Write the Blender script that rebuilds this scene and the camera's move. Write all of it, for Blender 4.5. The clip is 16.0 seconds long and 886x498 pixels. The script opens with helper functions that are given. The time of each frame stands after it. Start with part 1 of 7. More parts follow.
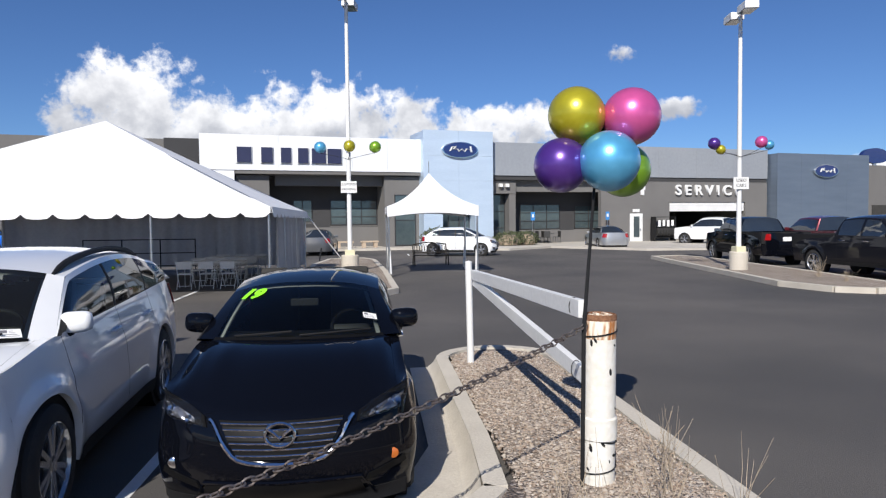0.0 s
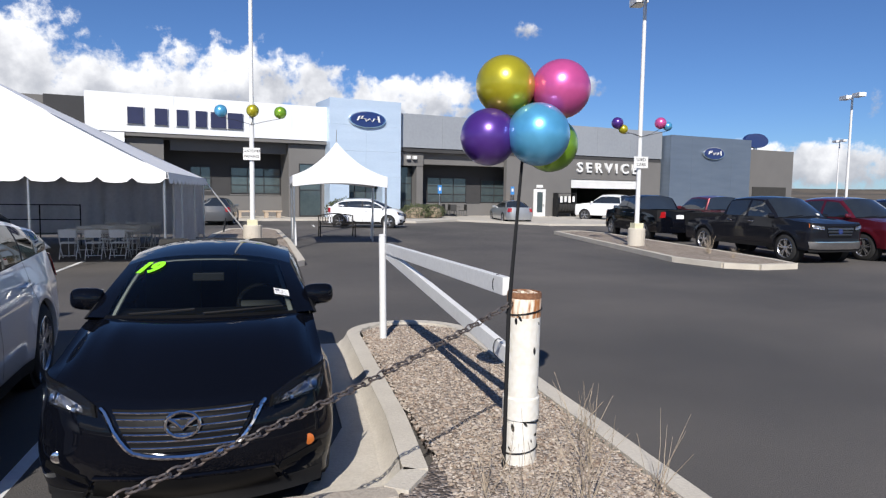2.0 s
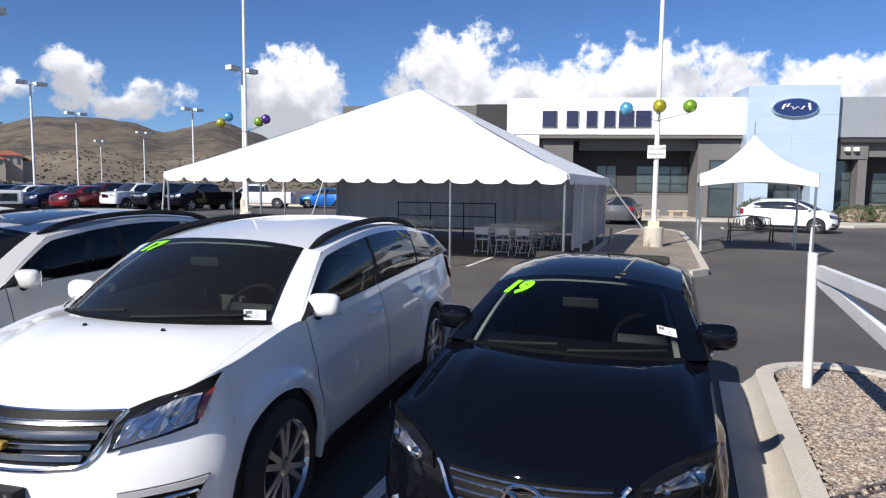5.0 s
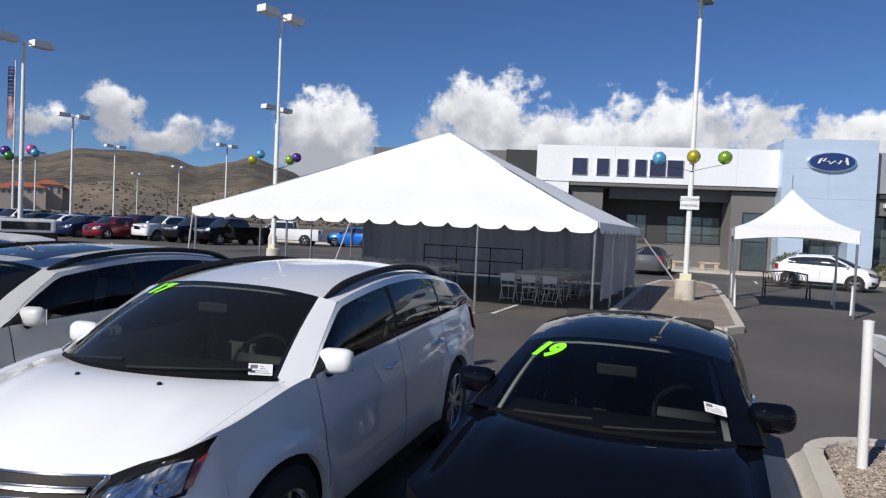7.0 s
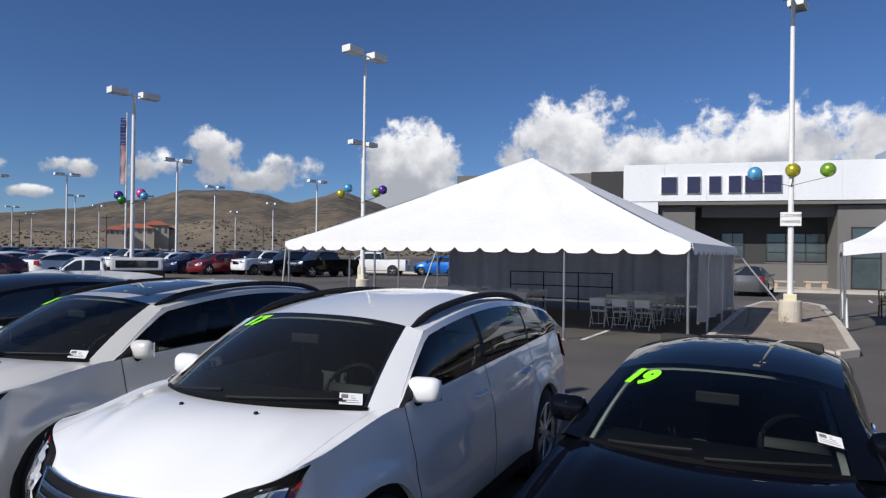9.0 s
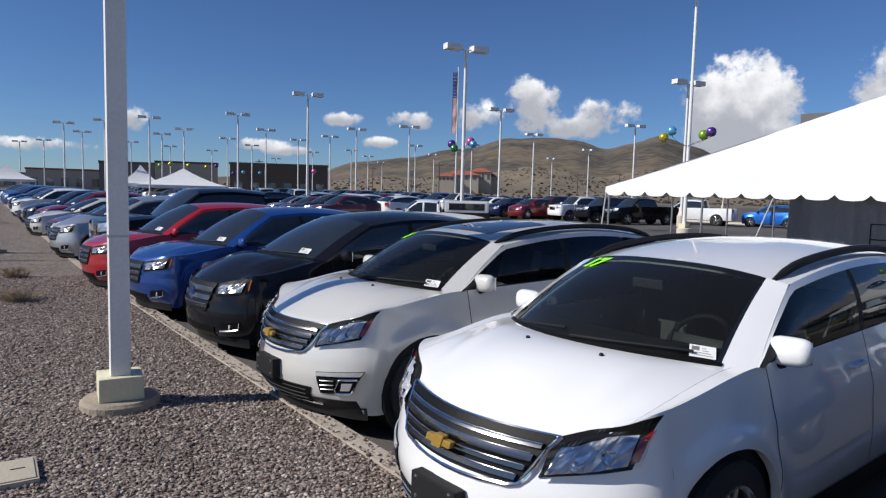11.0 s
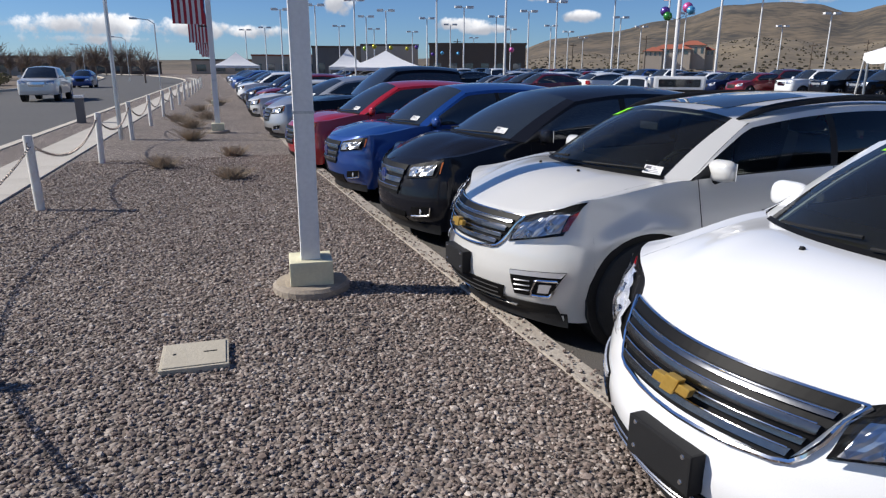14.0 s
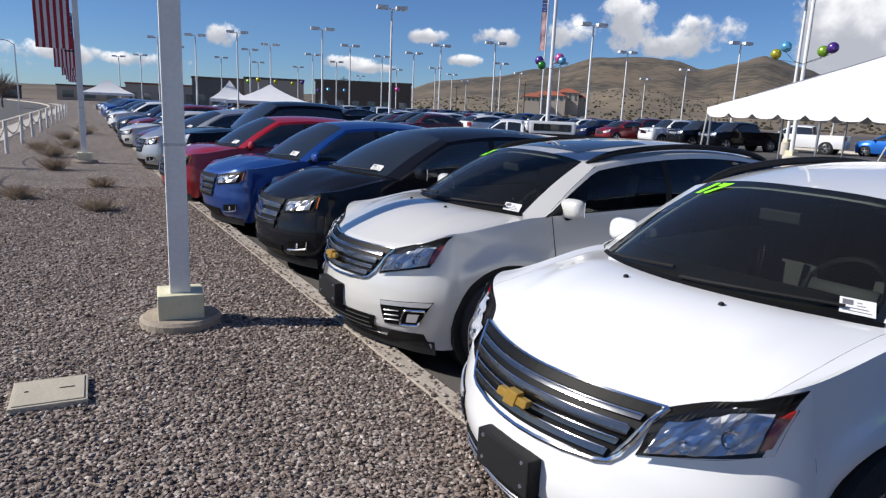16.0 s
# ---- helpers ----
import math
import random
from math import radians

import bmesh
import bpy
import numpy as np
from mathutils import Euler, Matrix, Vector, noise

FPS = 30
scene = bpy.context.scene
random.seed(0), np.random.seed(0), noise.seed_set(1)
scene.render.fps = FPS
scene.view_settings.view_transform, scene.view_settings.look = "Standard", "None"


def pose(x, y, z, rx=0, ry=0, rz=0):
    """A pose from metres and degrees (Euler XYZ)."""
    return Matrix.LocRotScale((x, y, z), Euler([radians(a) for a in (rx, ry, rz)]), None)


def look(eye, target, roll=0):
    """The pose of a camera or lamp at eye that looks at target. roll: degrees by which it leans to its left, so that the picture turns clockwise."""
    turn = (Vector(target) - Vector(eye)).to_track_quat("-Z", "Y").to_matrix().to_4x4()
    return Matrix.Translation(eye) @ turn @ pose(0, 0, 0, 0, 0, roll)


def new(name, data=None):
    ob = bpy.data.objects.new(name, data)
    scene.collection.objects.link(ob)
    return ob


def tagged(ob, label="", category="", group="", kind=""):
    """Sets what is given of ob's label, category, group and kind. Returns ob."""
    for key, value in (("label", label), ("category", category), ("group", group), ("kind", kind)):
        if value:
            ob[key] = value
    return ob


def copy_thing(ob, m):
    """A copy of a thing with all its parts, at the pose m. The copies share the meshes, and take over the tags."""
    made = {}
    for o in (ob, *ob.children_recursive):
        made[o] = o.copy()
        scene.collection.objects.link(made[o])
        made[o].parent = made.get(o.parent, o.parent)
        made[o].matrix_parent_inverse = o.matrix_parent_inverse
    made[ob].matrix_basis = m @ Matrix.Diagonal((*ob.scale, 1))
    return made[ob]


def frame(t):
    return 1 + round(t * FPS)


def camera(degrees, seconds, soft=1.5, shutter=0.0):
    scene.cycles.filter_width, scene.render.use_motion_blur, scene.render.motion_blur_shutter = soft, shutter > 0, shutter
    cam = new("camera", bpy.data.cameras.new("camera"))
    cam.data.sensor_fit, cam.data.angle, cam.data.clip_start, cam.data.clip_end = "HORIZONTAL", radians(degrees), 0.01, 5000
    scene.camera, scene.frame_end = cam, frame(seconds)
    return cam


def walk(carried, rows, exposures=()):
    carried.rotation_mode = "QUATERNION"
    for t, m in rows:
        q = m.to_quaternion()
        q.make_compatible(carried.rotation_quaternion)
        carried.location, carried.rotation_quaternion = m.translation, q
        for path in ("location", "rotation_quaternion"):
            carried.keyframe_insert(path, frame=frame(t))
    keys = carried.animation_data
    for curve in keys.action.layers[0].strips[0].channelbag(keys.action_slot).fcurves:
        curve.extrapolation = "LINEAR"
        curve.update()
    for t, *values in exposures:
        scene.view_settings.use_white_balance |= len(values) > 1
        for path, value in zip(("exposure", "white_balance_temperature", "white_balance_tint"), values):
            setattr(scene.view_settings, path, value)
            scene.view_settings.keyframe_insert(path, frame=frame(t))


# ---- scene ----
cam = camera(67.3, 16.0, soft=1.25)
PATH = [
    (0, (0.124, 0.092, 1.906), (0.339, 2.079, 1.82), -0.6),
    (0.5, (0.081, 0.167, 1.895), (0.282, 2.154, 1.788), -0.4),
    (1, (0.026, 0.248, 1.9), (0.238, 2.233, 1.768), -0.6),
    (1.5, (-0.015, 0.281, 1.914), (0.375, 2.237, 1.764), -0.2),
    (2, (0.05, 0.341, 1.907), (0.545, 2.271, 1.738), 0.8),
    (2.5, (0.191, 0.484, 1.913), (0.659, 2.419, 1.728), 0.1),
    (3, (0.243, 0.667, 1.93), (0.377, 2.653, 1.744), -2.0),
    (3.5, (0.159, 0.877, 1.958), (0.007, 2.861, 1.753), -2.0),
    (4, (0.078, 1.024, 1.962), (-0.273, 2.979, 1.73), 0.0),
    (4.5, (0.111, 1.204, 1.929), (-0.322, 3.139, 1.672), 1.5),
    (5, (0.147, 1.352, 1.983), (-0.518, 3.229, 1.792), 0.6),
    (5.2, (0.129, 1.413, 1.99), (-0.634, 3.257, 1.857), 0.2),
    (7.3, (0.037, 1.677, 2.033), (-0.711, 3.531, 1.975), 2.9),
    (7.5, (0.049, 1.685, 2.024), (-0.721, 3.53, 1.978), 2.7),
    (8, (0.07, 1.684, 2.035), (-0.753, 3.507, 2.01), 2.0),
    (8.5, (0.063, 1.678, 2.035), (-0.818, 3.473, 2.031), 1.1),
    (9, (0.043, 1.673, 2.032), (-0.935, 3.417, 2.039), 0.7),
    (9.5, (0.059, 1.654, 2.027), (-1.079, 3.299, 2.033), 0.8),
    (10, (-0.024, 1.657, 1.999), (-1.38, 3.127, 1.974), 0.7),
    (10.2, (-0.057, 1.641, 1.993), (-1.495, 3.03, 1.934), 0.8),
    (12.3, (-0.502, 1.815, 1.962), (-2.283, 2.672, 1.66), 1.2),
    (12.5, (-0.554, 1.885, 1.946), (-2.352, 2.699, 1.62), 0.6),
    (13, (-0.63, 1.956, 1.928), (-2.476, 2.628, 1.552), -0.6),
    (13.5, (-0.798, 2.0, 1.885), (-2.659, 2.592, 1.451), -0.2),
    (14, (-0.945, 1.971, 1.881), (-2.784, 2.559, 1.358), 0.2),
    (14.5, (-0.914, 1.958, 1.889), (-2.762, 2.465, 1.317), 0.6),
    (15, (-0.858, 1.967, 1.915), (-2.702, 2.553, 1.406), 1.0),
    (15.5, (-0.8, 1.982, 1.904), (-2.631, 2.649, 1.456), 1.2),
    (16, (-0.711, 1.997, 1.903), (-2.445, 2.906, 1.494), 2.5),
]
walk(cam, [(t, look(eye, target, roll)) for t, eye, target, roll in PATH],
     [(0, 0.15), (3.5, 0.18), (4.5, 0.34), (5.2, 0.32), (7.3, -0.1), (10.2, -0.1), (12.3, 0.15), (16, 0.15)])

# ---- world and sun ----
SHADOW_AZ, SUN_EL = 20.0, 37.0
sa, se = radians(SHADOW_AZ), radians(SUN_EL)
sun_way = Vector((math.sin(sa) * math.cos(se), math.cos(sa) * math.cos(se), -math.sin(se)))
sun = new("sun", bpy.data.lights.new("sun", "SUN"))
sun.data.energy, sun.data.angle, sun.data.color = 4.8, radians(0.5), (1.0, 0.95, 0.88)
sun.matrix_world = look((0, 0, 60), Vector((0, 0, 60)) + sun_way)


def make_world():
    w = bpy.data.worlds.new("sky")
    scene.world = w
    w.use_nodes = True
    nt = w.node_tree
    nt.nodes.clear()
    N, L = nt.nodes.new, nt.links.new

    def val(op, a, b=None, c=None, clamp=False):
        n = N("ShaderNodeMath")
        n.operation, n.use_clamp = op, clamp
        for i, v in enumerate((a, b, c)):
            if v is None:
                continue
            if isinstance(v, (int, float)):
                n.inputs[i].default_value = v
            else:
                L(v, n.inputs[i])
        return n.outputs[0]

    sky = N("ShaderNodeTexSky")
    sky.sky_type, sky.sun_disc = "NISHITA", False
    sky.sun_elevation, sky.sun_rotation = se, radians(180 + SHADOW_AZ)
    sky.air_density, sky.dust_density, sky.ozone_density, sky.altitude = 1.0, 0.3, 3.0, 1500
    tc = N("ShaderNodeTexCoord")
    sep = N("ShaderNodeSeparateXYZ")
    L(tc.outputs["Generated"], sep.inputs[0])
    x, y, z = sep.outputs
    az = val("MULTIPLY", val("ARCTAN2", val("MULTIPLY", x, -1), y), 180 / math.pi)
    flat = val("SQRT", val("ADD", val("MULTIPLY", x, x), val("MULTIPLY", y, y)))
    el = val("DIVIDE", z, val("MAXIMUM", flat, 0.01))
    ns = N("ShaderNodeTexNoise")
    ns.inputs["Scale"].default_value, ns.inputs["Detail"].default_value, ns.inputs["Roughness"].default_value = 17, 9, 0.58
    L(tc.outputs["Generated"], ns.inputs["Vector"])
    nb = N("ShaderNodeTexNoise")
    nb.inputs["Scale"].default_value, nb.inputs["Detail"].default_value, nb.inputs["Roughness"].default_value = 22, 7, 0.52
    L(tc.outputs["Generated"], nb.inputs["Vector"])
    # cumulus banks: azimuth, elevation tangent, half width, half height
    banks = [(18.5, .13, 7.0, .105), (14, .10, 10, .09), (4.5, .13, 6.5, .085), (-2, .12, 6, .09), (-10.5, .115, 7, .065), (-20.7, .236, 1.7, .016),
             (-25.5, .155, 2.6, .018), (32.3, .115, 4.6, .085), (48.0, .130, 2.7, .046), (42.2, .122, 2.9, .026), (45, .100, 4.2, .018), (52.8, .114, 2.4, .022),
             (58.3, .104, 2.3, .015), (61.2, .071, 1.9, .009), (64, .103, 1.7, .011), (80.3, .086, 1.3, .019), (71.2, .063, 3.0, .009), (69.0, .055, 2.2, .008), (90, .048, 6, .012), (97, .05, 9, .016), (-42, .04, 9, .035),
             (98, .035, 7, .008), (-62, .12, 14, .10), (118, .10, 13, .07), (150, .16, 16, .09), (-120, .14, 20, .09), (-160, .2, 15, .1)]
    best = None
    low = None
    total = None
    for a0, e0, ra, re in banks:
        da = val("DIVIDE", val("SUBTRACT", az, a0), ra)
        de = val("DIVIDE", val("SUBTRACT", el, e0), re)
        d = val("SUBTRACT", 1.0, val("ADD", val("MULTIPLY", da, da), val("MULTIPLY", de, de)))
        if re < 0.03:
            d = val("MULTIPLY", d, 0.6)
        h = val("MULTIPLY_ADD", de, 0.5, 0.5, clamp=True)
        weight = val("POWER", 20.0, val("MAXIMUM", d, -3.0))
        hw = val("MULTIPLY", h, weight)
        best = d if best is None else val("SMOOTH_MAX", best, d, 0.25)
        low = hw if low is None else val("ADD", low, hw)
        total = weight if total is None else val("ADD", total, weight)
    low = val("DIVIDE", low, total)
    best = val("MAXIMUM", best, -1.5)
    nf = N("ShaderNodeTexNoise")
    nf.inputs["Scale"].default_value, nf.inputs["Detail"].default_value, nf.inputs["Roughness"].default_value = 52, 6, 0.6
    L(tc.outputs["Generated"], nf.inputs["Vector"])
    body = val("ADD", best, val("MULTIPLY", val("SUBTRACT", ns.outputs[0], 0.5), 2.9))
    body = val("ADD", body, val("MULTIPLY", val("SUBTRACT", nf.outputs[0], 0.5), 1.25))
    ramp = N("ShaderNodeMapRange")
    ramp.interpolation_type = "SMOOTHSTEP"
    L(body, ramp.inputs[0])
    ramp.inputs[1].default_value, ramp.inputs[2].default_value = 0.0, 0.55
    shade = N("ShaderNodeMapRange")
    shade.interpolation_type = "SMOOTHSTEP"
    L(val("ADD", val("MULTIPLY", low, 0.9), val("MULTIPLY", val("SUBTRACT", nb.outputs[0], 0.5), 1.25)), shade.inputs[0])
    shade.inputs[1].default_value, shade.inputs[2].default_value = 0.22, 0.95
    tone = N("ShaderNodeMix")
    tone.data_type = "RGBA"
    L(shade.outputs[0], tone.inputs[0])
    tone.inputs[6].default_value, tone.inputs[7].default_value = (5.3, 5.5, 6.1, 1), (12.5, 12.5, 12.7, 1)
    deep = N("ShaderNodeMix")
    deep.data_type, deep.blend_type = "RGBA", "MULTIPLY"
    deep.inputs[0].default_value = 1.0
    L(sky.outputs[0], deep.inputs[6])
    deep.inputs[7].default_value = (0.53, 0.715, 1.0, 1)
    mix = N("ShaderNodeMix")
    mix.data_type = "RGBA"
    L(val("MULTIPLY", ramp.outputs[0], 0.97), mix.inputs[0])
    L(deep.outputs[2], mix.inputs[6])
    L(tone.outputs[2], mix.inputs[7])
    bg = N("ShaderNodeBackground")
    bg.inputs["Strength"].default_value = 0.085
    L(mix.outputs[2], bg.inputs["Color"])
    out = N("ShaderNodeOutputWorld")
    L(bg.outputs[0], out.inputs[0])


make_world()


# ---- materials ----
def mat(name, c1, c2=None, rough=0.6, metal=0.0, scale=3.0, fine=60.0, bump=0.0, coat=0.0, spread=0.6, coords="Object", spec=0.5, stretch=None):
    m = bpy.data.materials.new(name)
    m.use_nodes = True
    nt = m.node_tree
    N, L = nt.nodes.new, nt.links.new
    b = nt.nodes["Principled BSDF"]
    b.inputs["Roughness"].default_value, b.inputs["Metallic"].default_value = rough, metal
    b.inputs["Coat Weight"].default_value, b.inputs["Coat Roughness"].default_value = coat, 0.03
    b.inputs["Specular IOR Level"].default_value = spec
    c2 = c2 or tuple(min(1, c * 0.82) for c in c1)
    tc = N("ShaderNodeTexCoord")
    src = tc.outputs[coords]
    if stretch:
        mp = N("ShaderNodeMapping")
        mp.inputs["Scale"].default_value = stretch
        L(src, mp.inputs[0])
        src = mp.outputs[0]
    n1, n2 = N("ShaderNodeTexNoise"), N("ShaderNodeTexNoise")
    for n, s, d in ((n1, scale, 4), (n2, fine, 3)):
        n.inputs["Scale"].default_value, n.inputs["Detail"].default_value = s, d
        L(src, n.inputs["Vector"])
    mx = N("ShaderNodeMath")
    mx.operation = "MULTIPLY_ADD"
    L(n2.outputs[0], mx.inputs[0])
    mx.inputs[1].default_value = 0.5
    half = N("ShaderNodeMath")
    half.operation = "MULTIPLY"
    L(n1.outputs[0], half.inputs[0])
    half.inputs[1].default_value = 0.5
    L(half.outputs[0], mx.inputs[2])
    r = N("ShaderNodeMapRange")
    L(mx.outputs[0], r.inputs[0])
    r.inputs[1].default_value, r.inputs[2].default_value = 0.5 - 0.25 * spread, 0.5 + 0.25 * spread
    cm = N("ShaderNodeMix")
    cm.data_type = "RGBA"
    L(r.outputs[0], cm.inputs[0])
    cm.inputs[6].default_value, cm.inputs[7].default_value = (*c1, 1), (*c2, 1)
    L(cm.outputs[2], b.inputs["Base Color"])
    if bump:
        bp = N("ShaderNodeBump")
        bp.inputs["Strength"].default_value, bp.inputs["Distance"].default_value = bump, 0.02
        L(n2.outputs[0], bp.inputs["Height"])
        L(bp.outputs[0], b.inputs["Normal"])
    return m


def let_light_through(m, share, tint):
    nt = m.node_tree
    out = next(n for n in nt.nodes if n.type == "OUTPUT_MATERIAL")
    t, mx = nt.nodes.new("ShaderNodeBsdfTranslucent"), nt.nodes.new("ShaderNodeMixShader")
    t.inputs["Color"].default_value = (*tint, 1)
    mx.inputs[0].default_value = share
    nt.links.new(nt.nodes["Principled BSDF"].outputs[0], mx.inputs[1])
    nt.links.new(t.outputs[0], mx.inputs[2])
    nt.links.new(mx.outputs[0], out.inputs[0])


def gravel_mat(name, dark, mid, light, size):
    m = mat(name, mid, dark, 0.85)
    nt = m.node_tree
    N, L = nt.nodes.new, nt.links.new
    b = nt.nodes["Principled BSDF"]
    tc, v, v2 = N("ShaderNodeTexCoord"), N("ShaderNodeTexVoronoi"), N("ShaderNodeTexNoise")
    v.inputs["Scale"].default_value = 1 / size
    L(tc.outputs["Object"], v.inputs["Vector"])
    v2.inputs["Scale"].default_value, v2.inputs["Detail"].default_value = 0.7, 5
    L(tc.outputs["Object"], v2.inputs["Vector"])
    cr = N("ShaderNodeValToRGB")
    sep = N("ShaderNodeSeparateColor")
    L(v.outputs["Color"], sep.inputs[0])
    L(sep.outputs[0], cr.inputs[0])
    e = cr.color_ramp.elements
    e[0].color, e[1].color = (*dark, 1), (*light, 1)
    e.new(0.55).color = (*mid, 1)
    mul = N("ShaderNodeMix")
    mul.data_type, mul.blend_type = "RGBA", "MULTIPLY"
    mul.inputs[0].default_value = 0.5
    L(cr.outputs[0], mul.inputs[6])
    L(v2.outputs[0], mul.inputs[7])
    L(mul.outputs[2], b.inputs["Base Color"])
    bp = N("ShaderNodeBump")
    bp.invert = True
    bp.inputs["Strength"].default_value, bp.inputs["Distance"].default_value = 0.9, size
    L(v.outputs["Distance"], bp.inputs["Height"])
    L(bp.outputs[0], b.inputs["Normal"])
    return m


def random_mat(name, colours, rough=0.8, island=True):
    """Every loose piece of a mesh takes one tone out of a ramp."""
    m = bpy.data.materials.new(name)
    m.use_nodes = True
    nt = m.node_tree
    N, L = nt.nodes.new, nt.links.new
    b = nt.nodes["Principled BSDF"]
    b.inputs["Roughness"].default_value = rough
    cr = N("ShaderNodeValToRGB")
    e = cr.color_ramp.elements
    e[0].color, e[1].color = (*colours[0], 1), (*colours[-1], 1)
    for i, c in enumerate(colours[1:-1]):
        e.new((i + 1) / (len(colours) - 1)).color = (*c, 1)
    L(N("ShaderNodeNewGeometry").outputs["Random Per Island"], cr.inputs[0])
    tc, n = N("ShaderNodeTexCoord"), N("ShaderNodeTexNoise")
    n.inputs["Scale"].default_value = 130
    L(tc.outputs["Object"], n.inputs["Vector"])
    mul = N("ShaderNodeMix")
    mul.data_type, mul.blend_type = "RGBA", "MULTIPLY"
    mul.inputs[0].default_value = 0.45
    L(cr.outputs[0], mul.inputs[6])
    L(n.outputs[0], mul.inputs[7])
    L(mul.outputs[2], b.inputs["Base Color"])
    return m


def glass_mat(name, tint, see=0.5, rough=0.02, dust_veil=0.0):
    m = bpy.data.materials.new(name)
    m.use_nodes = True
    nt = m.node_tree
    N, L = nt.nodes.new, nt.links.new
    nt.nodes.clear()
    g, t, fr, mx, out = N("ShaderNodeBsdfGlossy"), N("ShaderNodeBsdfTransparent"), N("ShaderNodeFresnel"), N("ShaderNodeMixShader"), N("ShaderNodeOutputMaterial")
    g.inputs["Roughness"].default_value = rough
    t.inputs["Color"].default_value = (*tint, 1)
    fr.inputs["IOR"].default_value = 1.5
    L(fr.outputs[0], mx.inputs[0])
    L(t.outputs[0], mx.inputs[1])
    L(g.outputs[0], mx.inputs[2])
    # Pale diffuse film: dust, and the dash's reflection painted in with it.
    film, veil = N("ShaderNodeBsdfDiffuse"), N("ShaderNodeMixShader")
    film.inputs["Color"].default_value = (0.62, 0.62, 0.58, 1)
    veil.inputs[0].default_value = dust_veil
    L(mx.outputs[0], veil.inputs[1])
    L(film.outputs[0], veil.inputs[2])
    L((veil if dust_veil else mx).outputs[0], out.inputs[0])
    return m


ASPHALT = mat("asphalt", (0.060, 0.057, 0.056), (0.128, 0.116, 0.105), 0.86, scale=0.22, fine=90, bump=0.4, spread=0.42)
ROAD = mat("road_asphalt", (0.11, 0.107, 0.106), (0.08, 0.08, 0.08), 0.9, scale=0.2, fine=120, bump=0.3, spread=1.0)
DIRT = mat("dry_earth", (0.20, 0.155, 0.11), (0.13, 0.10, 0.075), 0.95, scale=0.05, fine=3, bump=0.4)
CONCRETE = mat("kerb_concrete", (0.64, 0.59, 0.505), (0.47, 0.425, 0.36), 0.9, scale=2.2, fine=45, bump=0.35, spread=0.9)
DUSTKERB = mat("dusty_kerb_concrete", (0.47, 0.415, 0.35), (0.31, 0.27, 0.225), 0.95, scale=2.5, fine=45, bump=0.4, spread=0.8)
PAVE = mat("pavement_concrete", (0.55, 0.51, 0.45), (0.43, 0.40, 0.35), 0.9, scale=1.0, fine=30, bump=0.2)
GRAVEL = gravel_mat("brown_gravel", (0.085, 0.066, 0.055), (0.25, 0.20, 0.17), (0.52, 0.45, 0.40), 0.026)
GRAVEL2 = gravel_mat("tan_gravel", (0.22, 0.17, 0.13), (0.42, 0.34, 0.27), (0.66, 0.58, 0.50), 0.022)
STONE = random_mat("river_stones", [(0.085, 0.062, 0.052), (0.27, 0.20, 0.165), (0.40, 0.315, 0.27), (0.17, 0.125, 0.105), (0.36, 0.285, 0.24), (0.74, 0.65, 0.58)])
STONE2 = random_mat("tan_pebbles", [(0.27, 0.19, 0.14), (0.5, 0.4, 0.31), (0.62, 0.53, 0.44), (0.36, 0.29, 0.24), (0.74, 0.66, 0.57)])
WHITE = mat("white_paint", (0.80, 0.80, 0.79), (0.70, 0.70, 0.69), 0.45, scale=1.5, fine=30)
VINYL = mat("white_vinyl", (0.86, 0.86, 0.87), (0.78, 0.79, 0.81), 0.5, scale=0.8, fine=9, bump=0.1)
let_light_through(VINYL, 0.05, (0.9, 0.87, 0.82))
STEEL = mat("galvanised_steel", (0.62, 0.63, 0.64), (0.45, 0.46, 0.47), 0.35, 0.9, scale=4, fine=60)
CHAINM = mat("rusty_chain_steel", (0.30, 0.27, 0.25), (0.16, 0.12, 0.10), 0.45, 0.8, scale=9, fine=90)
RUST = mat("rust_streaked_paint", (0.36, 0.14, 0.04), (0.84, 0.76, 0.62), 0.8, scale=6, fine=30, bump=0.3, spread=0.3, stretch=(1.6, 1.6, 0.3))
BLACK = mat("black_plastic", (0.012, 0.012, 0.013), (0.02, 0.02, 0.021), 0.6, scale=4, fine=200, bump=0.05, spec=0.2)
RUBBER = mat("tyre_rubber", (0.018, 0.018, 0.018), (0.03, 0.029, 0.028), 0.85, scale=9, fine=120, bump=0.2)
CHROME = mat("chrome", (0.82, 0.82, 0.83), (0.7, 0.7, 0.71), 0.08, 1.0)
ALLOY = mat("alloy_rim", (0.60, 0.60, 0.61), (0.48, 0.48, 0.49), 0.25, 0.9)
MIRROR = mat("mirror_glass", (0.8, 0.82, 0.85), (0.78, 0.8, 0.83), 0.03, 1.0)


# ---- mesh helpers ----
def link_mesh(name, bm, material, smooth=False):
    me = bpy.data.meshes.new(name)
    bmesh.ops.recalc_face_normals(bm, faces=bm.faces)
    bm.to_mesh(me)
    bm.free()
    if smooth:
        for p in me.polygons:
            p.use_smooth = True
        me.set_sharp_from_angle(angle=0.75)
    if material:
        me.materials.append(material)
    return new(name, me)


def part(name, bm, material, parent, label="", smooth=False):
    ob = link_mesh(name, bm, material, smooth)
    ob.parent = parent
    if label:
        tagged(ob, label)
    return ob


def thing(name, m, label, category, group="", kind=""):
    e = new(name)
    e.empty_display_size = 0.2
    e.matrix_world = m
    return tagged(e, label, category, group, kind)


def solid(name, bm, material, label="", category="", group="", kind="", smooth=False):
    return tagged(link_mesh(name, bm, material, smooth), label, category, group, kind)


